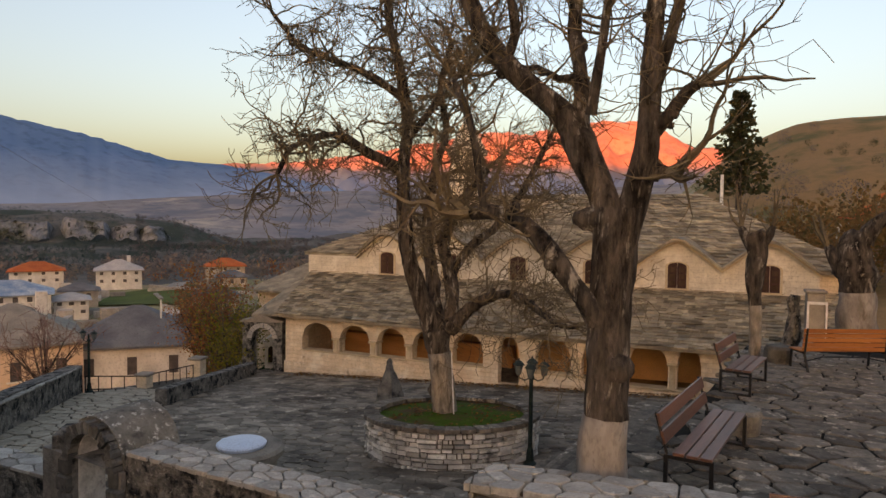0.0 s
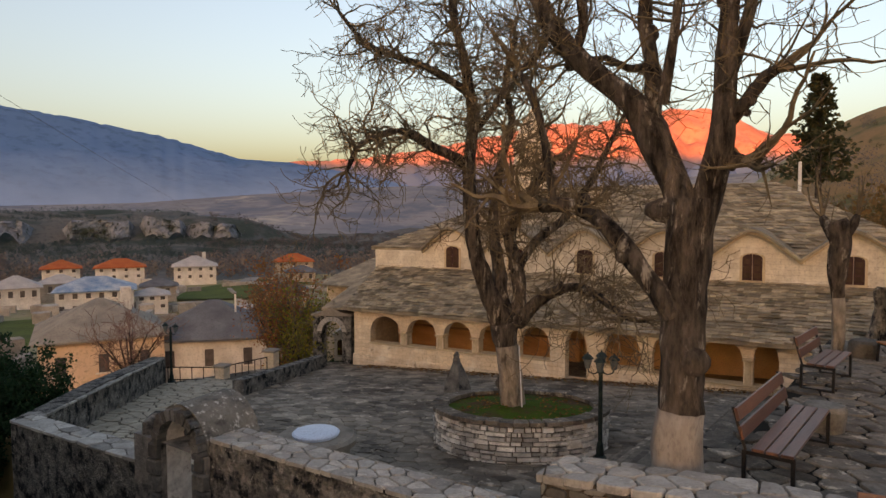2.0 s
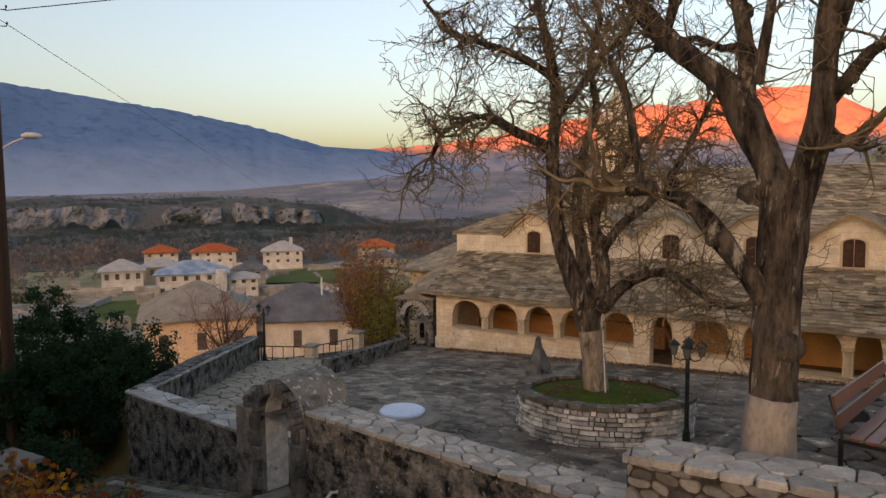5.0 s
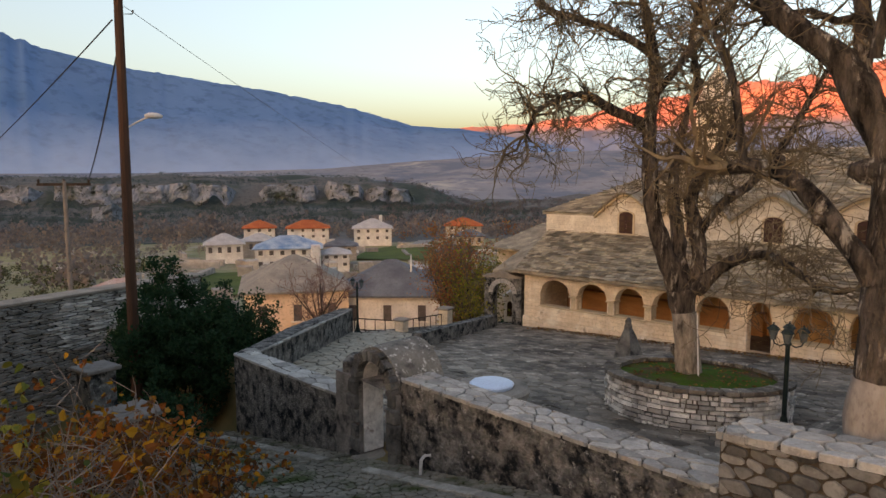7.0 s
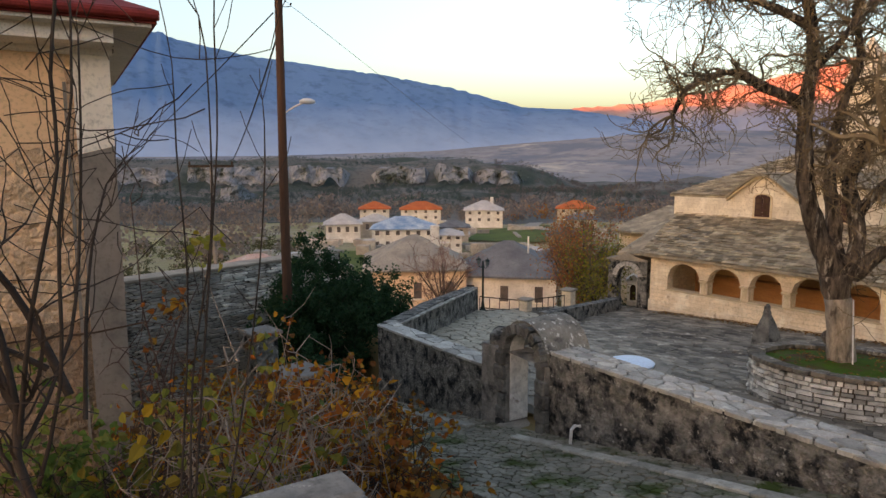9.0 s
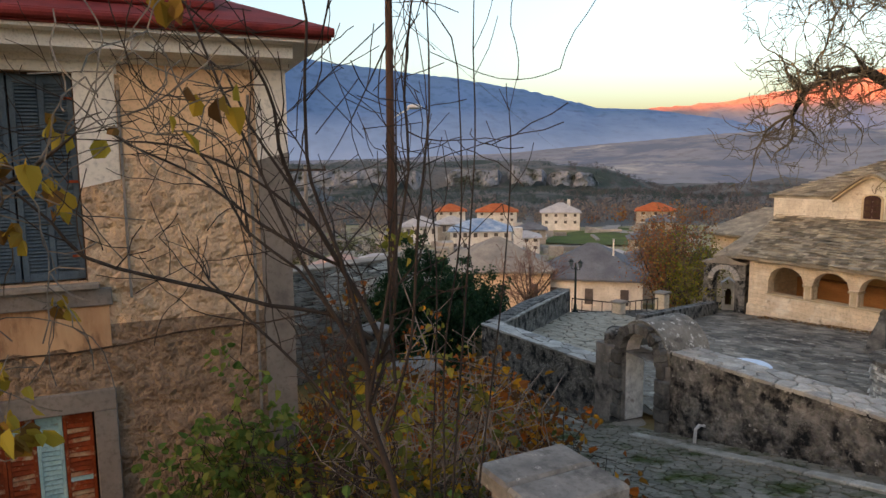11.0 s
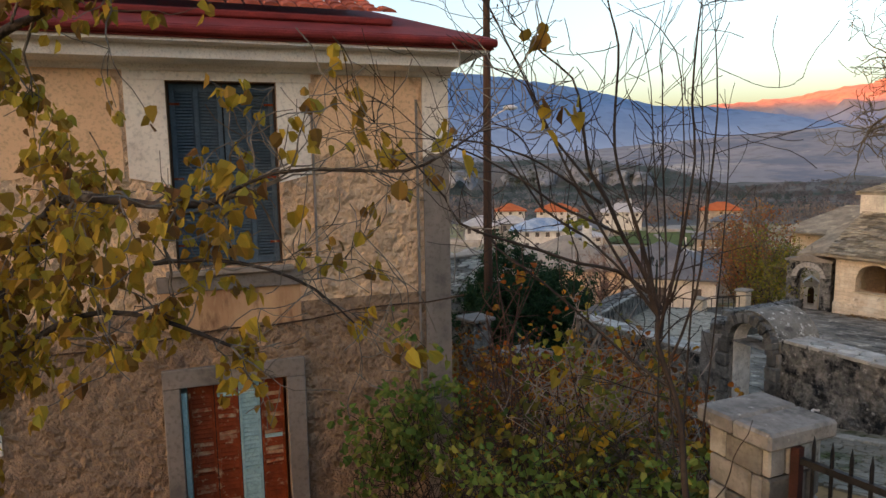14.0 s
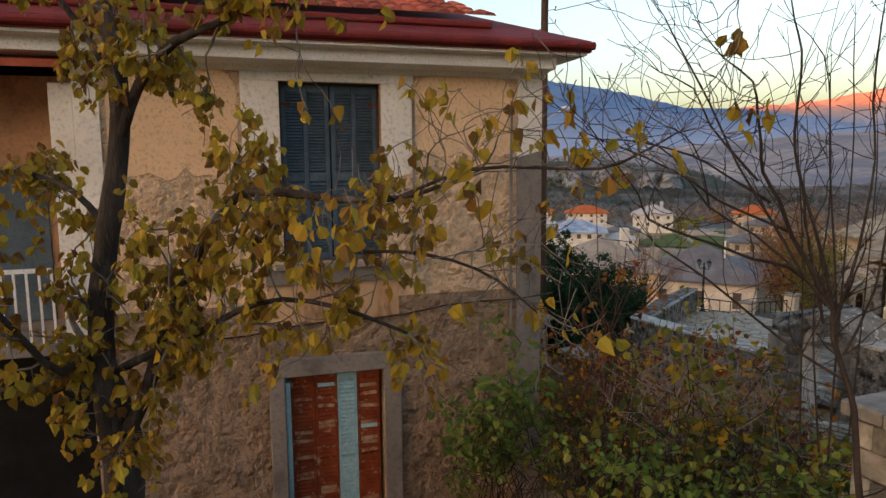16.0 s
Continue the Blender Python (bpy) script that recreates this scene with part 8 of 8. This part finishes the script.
# ---- rock cliffs along the plateau ----
# blue-grey rather than warm rock: distance haze put into the colour
CLIFF = mat("cliff_rock", (0.26, 0.275, 0.30), (0.155, 0.17, 0.19), 0.16, 0.95, 0.6, 1.5, stain=(0.040, 0.050, 0.036), stain_scale=0.05, stain_at=0.50, stretch=(1, 1, 0.7), coords="World", stain2=((0.035, 0.04, 0.03), 0.35, 0.56))


def cliff_band(w0, s0, s1, top0, height, seed):
    """A broken rock face along the plateau's edge; towards its ends it sinks into the slope."""
    V, F = [], []
    step, nz = 1.6, 11
    n = int((s1 - s0) / step)
    for i in range(n + 1):
        s = s0 + i * step
        w = w0 + 9 * noise.noise((s * 0.03, seed, 1)) + 4 * noise.noise((s * 0.12, seed, 2))
        live = smooth_step(0, 9, s - s0) * smooth_step(0, 9, s1 - s) * smooth_step(-0.75, -0.3, noise.noise((s * 0.06, seed, 5)))
        top = top0 + 3.0 * noise.noise((s * 0.05, seed, 3)) + 1.6 * noise.noise((s * 0.25, seed, 4)) - (1 - live) * 7
        low = top - height * (0.8 + 0.55 * noise.noise((s * 0.09, seed, 6)))
        for j in range(nz + 1):
            z = low + (top - low) * j / nz
            ledge = round(3 * noise.noise((s * 0.14, z * 0.2, seed))) * 1.2
            ww = w + ledge + 3.5 * j / nz + 1.4 * noise.noise((s * 0.5, z * 0.5, seed)) + (1 - live) * 14
            V.append((-22 - 0.9 * ww + 0.43 * s, 12 + 0.43 * ww + 0.9 * s, z))
    for i in range(n):
        for j in range(nz):
            o = i * (nz + 1) + j
            F.append((o, o + nz + 1, o + nz + 2, o + 1))
    tagged(mesh_part("cliffs", V, F, CLIFF), "broken pale rock cliffs along the plateau", "cliff", kind="stuff")


cliff_band(470, -22, 60, 3.0, 15, 3)
cliff_band(466, 52, 96, 0.0, 12, 4)
cliff_band(470, -160, -34, 3.2, 16, 6)
cliff_band(470, -280, -160, 2.6, 13, 9)
cliff_band(372, -112, -86, -8.0, 11, 12)

# ---- woods ----
def woods(name, count, place, size, material, label, seed, flat=0.8, quads=56, leaf=0.15):
    rng = random.Random(seed)
    tb = Tubes()
    tries = 0
    while count and tries < 60000:
        tries += 1
        xy = place(rng)
        if xy is None:
            continue
        x, y = xy
        z = ground_height(x, y)
        h = rng.uniform(*size)
        r = h * rng.uniform(0.35, 0.55)
        c = Vector((x, y, z + h * 0.55))
        for k in range(quads):
            d = rnd_dir(rng)
            p = c + Vector((d.x * r, d.y * r, d.z * h * 0.5 * flat)) * rng.random() ** 0.4
            tb.leaf(p, (rnd_dir(rng) + Vector((0, 0, 0.6))).normalized(), rnd_dir(rng), h * leaf * rng.uniform(0.5, 1.3))
        count -= 1
    tagged(tb.link(name, material, None, smooth=False), label, "woods", kind="stuff")


HOUSES = ((-48, 23), (-44, 29), (-47, 38), (-118, 50), (-108, 94), (-88, 100), (-60, 44), (-95, 47), (-91, 55), (-112, 41), (-137, 59), (-133, 68), (-125, 81), (-121, 103), (-68, 15), (-72, 20), (-104, 60), (-84, 70), (-98, 118), (-100, 75), (-108, 85), (-88, 35))


def valley_spot(r0, r1, a0, a1, clear=9.0):
    def place(rng):
        a, r = radians(rng.uniform(a0, a1)), r0 + (r1 - r0) * rng.random() ** 0.8
        x, y = r * math.cos(a), r * math.sin(a)
        for hx, hy in HOUSES:
            if (x - hx) ** 2 + (y - hy) ** 2 < clear ** 2:
                return None
            # keep the sight line to the houses open
            t = (x * hx + y * hy) / (hx * hx + hy * hy)
            if 0.55 < t < 1 and abs(x * hy - y * hx) / math.hypot(hx, hy) < 5:
                return None
        return x, y
    return place


BROWNWOOD = leaf_mat("bare_wood_far", (0.215, 0.175, 0.15), (0.165, 0.137, 0.122), (0.26, 0.185, 0.14))
GREYWOOD = leaf_mat("grey_wood_far", (0.19, 0.16, 0.148), (0.135, 0.125, 0.125), (0.25, 0.18, 0.145))
# the bluish cast of these far woods imitates haze
DARKWOODS = leaf_mat("dark_wood_far", (0.046, 0.068, 0.066), (0.06, 0.082, 0.078), (0.085, 0.095, 0.08))
OLIVE = leaf_mat("olive_scrub", (0.07, 0.075, 0.03), (0.10, 0.085, 0.04), (0.055, 0.065, 0.03))
woods("bare_woods", 230, valley_spot(58, 190, 112, 186), (2.2, 5.5), BROWNWOOD, "bare brown trees round the village", 201)
woods("far_bare_woods", 420, valley_spot(150, 270, 108, 188), (3, 8), GREYWOOD, "grey-brown bare woods on the valley floor", 202)
woods("russet_trees", 70, valley_spot(70, 230, 112, 150), (3, 7), REDDISH, "russet autumn trees in the valley", 203)
woods("scrub", 420, valley_spot(34, 120, 130, 187, 7), (0.8, 2.2), OLIVE, "low olive scrub on the slope", 204)


def plateau_spot(w0, w1, s0, s1):
    def place(rng):
        w, s = rng.uniform(w0, w1), rng.uniform(s0, s1)
        if noise.noise((w * 0.012, s * 0.02, 7)) < rng.uniform(-0.5, 0.3):
            return None
        return -22 - 0.9 * w + 0.43 * s, 12 + 0.43 * w + 0.9 * s
    return place


woods("slope_woods", 3000, plateau_spot(235, 462, -330, 130), (2.0, 4.6), DARKWOODS, "dark evergreen woods below the cliffs", 215, quads=36)
woods("plateau_woods", 2600, plateau_spot(486, 770, -400, 130), (1.6, 3.6), DARKWOODS, "dark evergreen woods on the plateau", 205, quads=30)
woods("valley_mouth_woods", 1300, valley_spot(300, 620, 108, 146), (2.5, 5.5), leaf_mat("dusky_wood_far", (0.12, 0.10, 0.095), (0.085, 0.085, 0.085), (0.15, 0.115, 0.10)), "dusky bare woods where the valley opens", 216, quads=40)


def hill_spot(rng):
    a, r = radians(rng.uniform(62, 104)), rng.uniform(45, 230)
    x, y = r * math.cos(a), r * math.sin(a)
    return None if y < 42 else (x, y)


woods("hill_trees", 110, hill_spot, (2.5, 7), BROWNWOOD, "bare brown trees on the hillside", 206, quads=420, leaf=0.05)
woods("hill_scrub", 260, hill_spot, (1, 2.5), OLIVE, "scrub on the hillside", 207, quads=130, leaf=0.09)

# ---- fir and pine ----
fir = thing("fir_tree", pose(-9.1, 69.5, 5.0), "tall dark fir with layered branches", "tree")
part("trunk", tube(bmesh.new(), ((0, 0, -1), (0, 0, 8), (0.1, 0, 14.2)), (0.35, 0.22, 0.05), 8), BARK, fir)
tb = Tubes()
rng = random.Random(8)
for k in range(24):
    z = 4.5 + 9.7 * k / 24
    R = (14.6 - z) * 0.36 * rng.uniform(0.75, 1.15) + 0.25
    for m in range(7):
        a = rng.uniform(0, math.tau)
        d = Vector((math.cos(a), math.sin(a), -0.12))
        L = R * rng.uniform(0.6, 1.1)
        for q in range(12):
            f = (q + 1) / 12
            p = Vector((0, 0, z)) + d * L * f + Vector((0, 0, 0.25 * f * f * L))
            tb.leaf(p, (d + rnd_dir(rng) * 0.9).normalized(), rnd_dir(rng), 0.55 * rng.uniform(0.6, 1.2))
tagged(tb.link("needles", leaf_mat("fir_needles", (0.055, 0.065, 0.032), (0.075, 0.075, 0.036), (0.12, 0.095, 0.04)), fir, smooth=False), kind="stuff")
woods("pine_grove", 60, lambda g: (-12 + g.uniform(-6, 17), 60 + g.uniform(-5, 12)), (5, 9.5), leaf_mat("brown_pine", (0.17, 0.10, 0.04), (0.22, 0.13, 0.05), (0.10, 0.085, 0.035)), "brownish bare and pine trees behind the church", 208, quads=520, leaf=0.045)
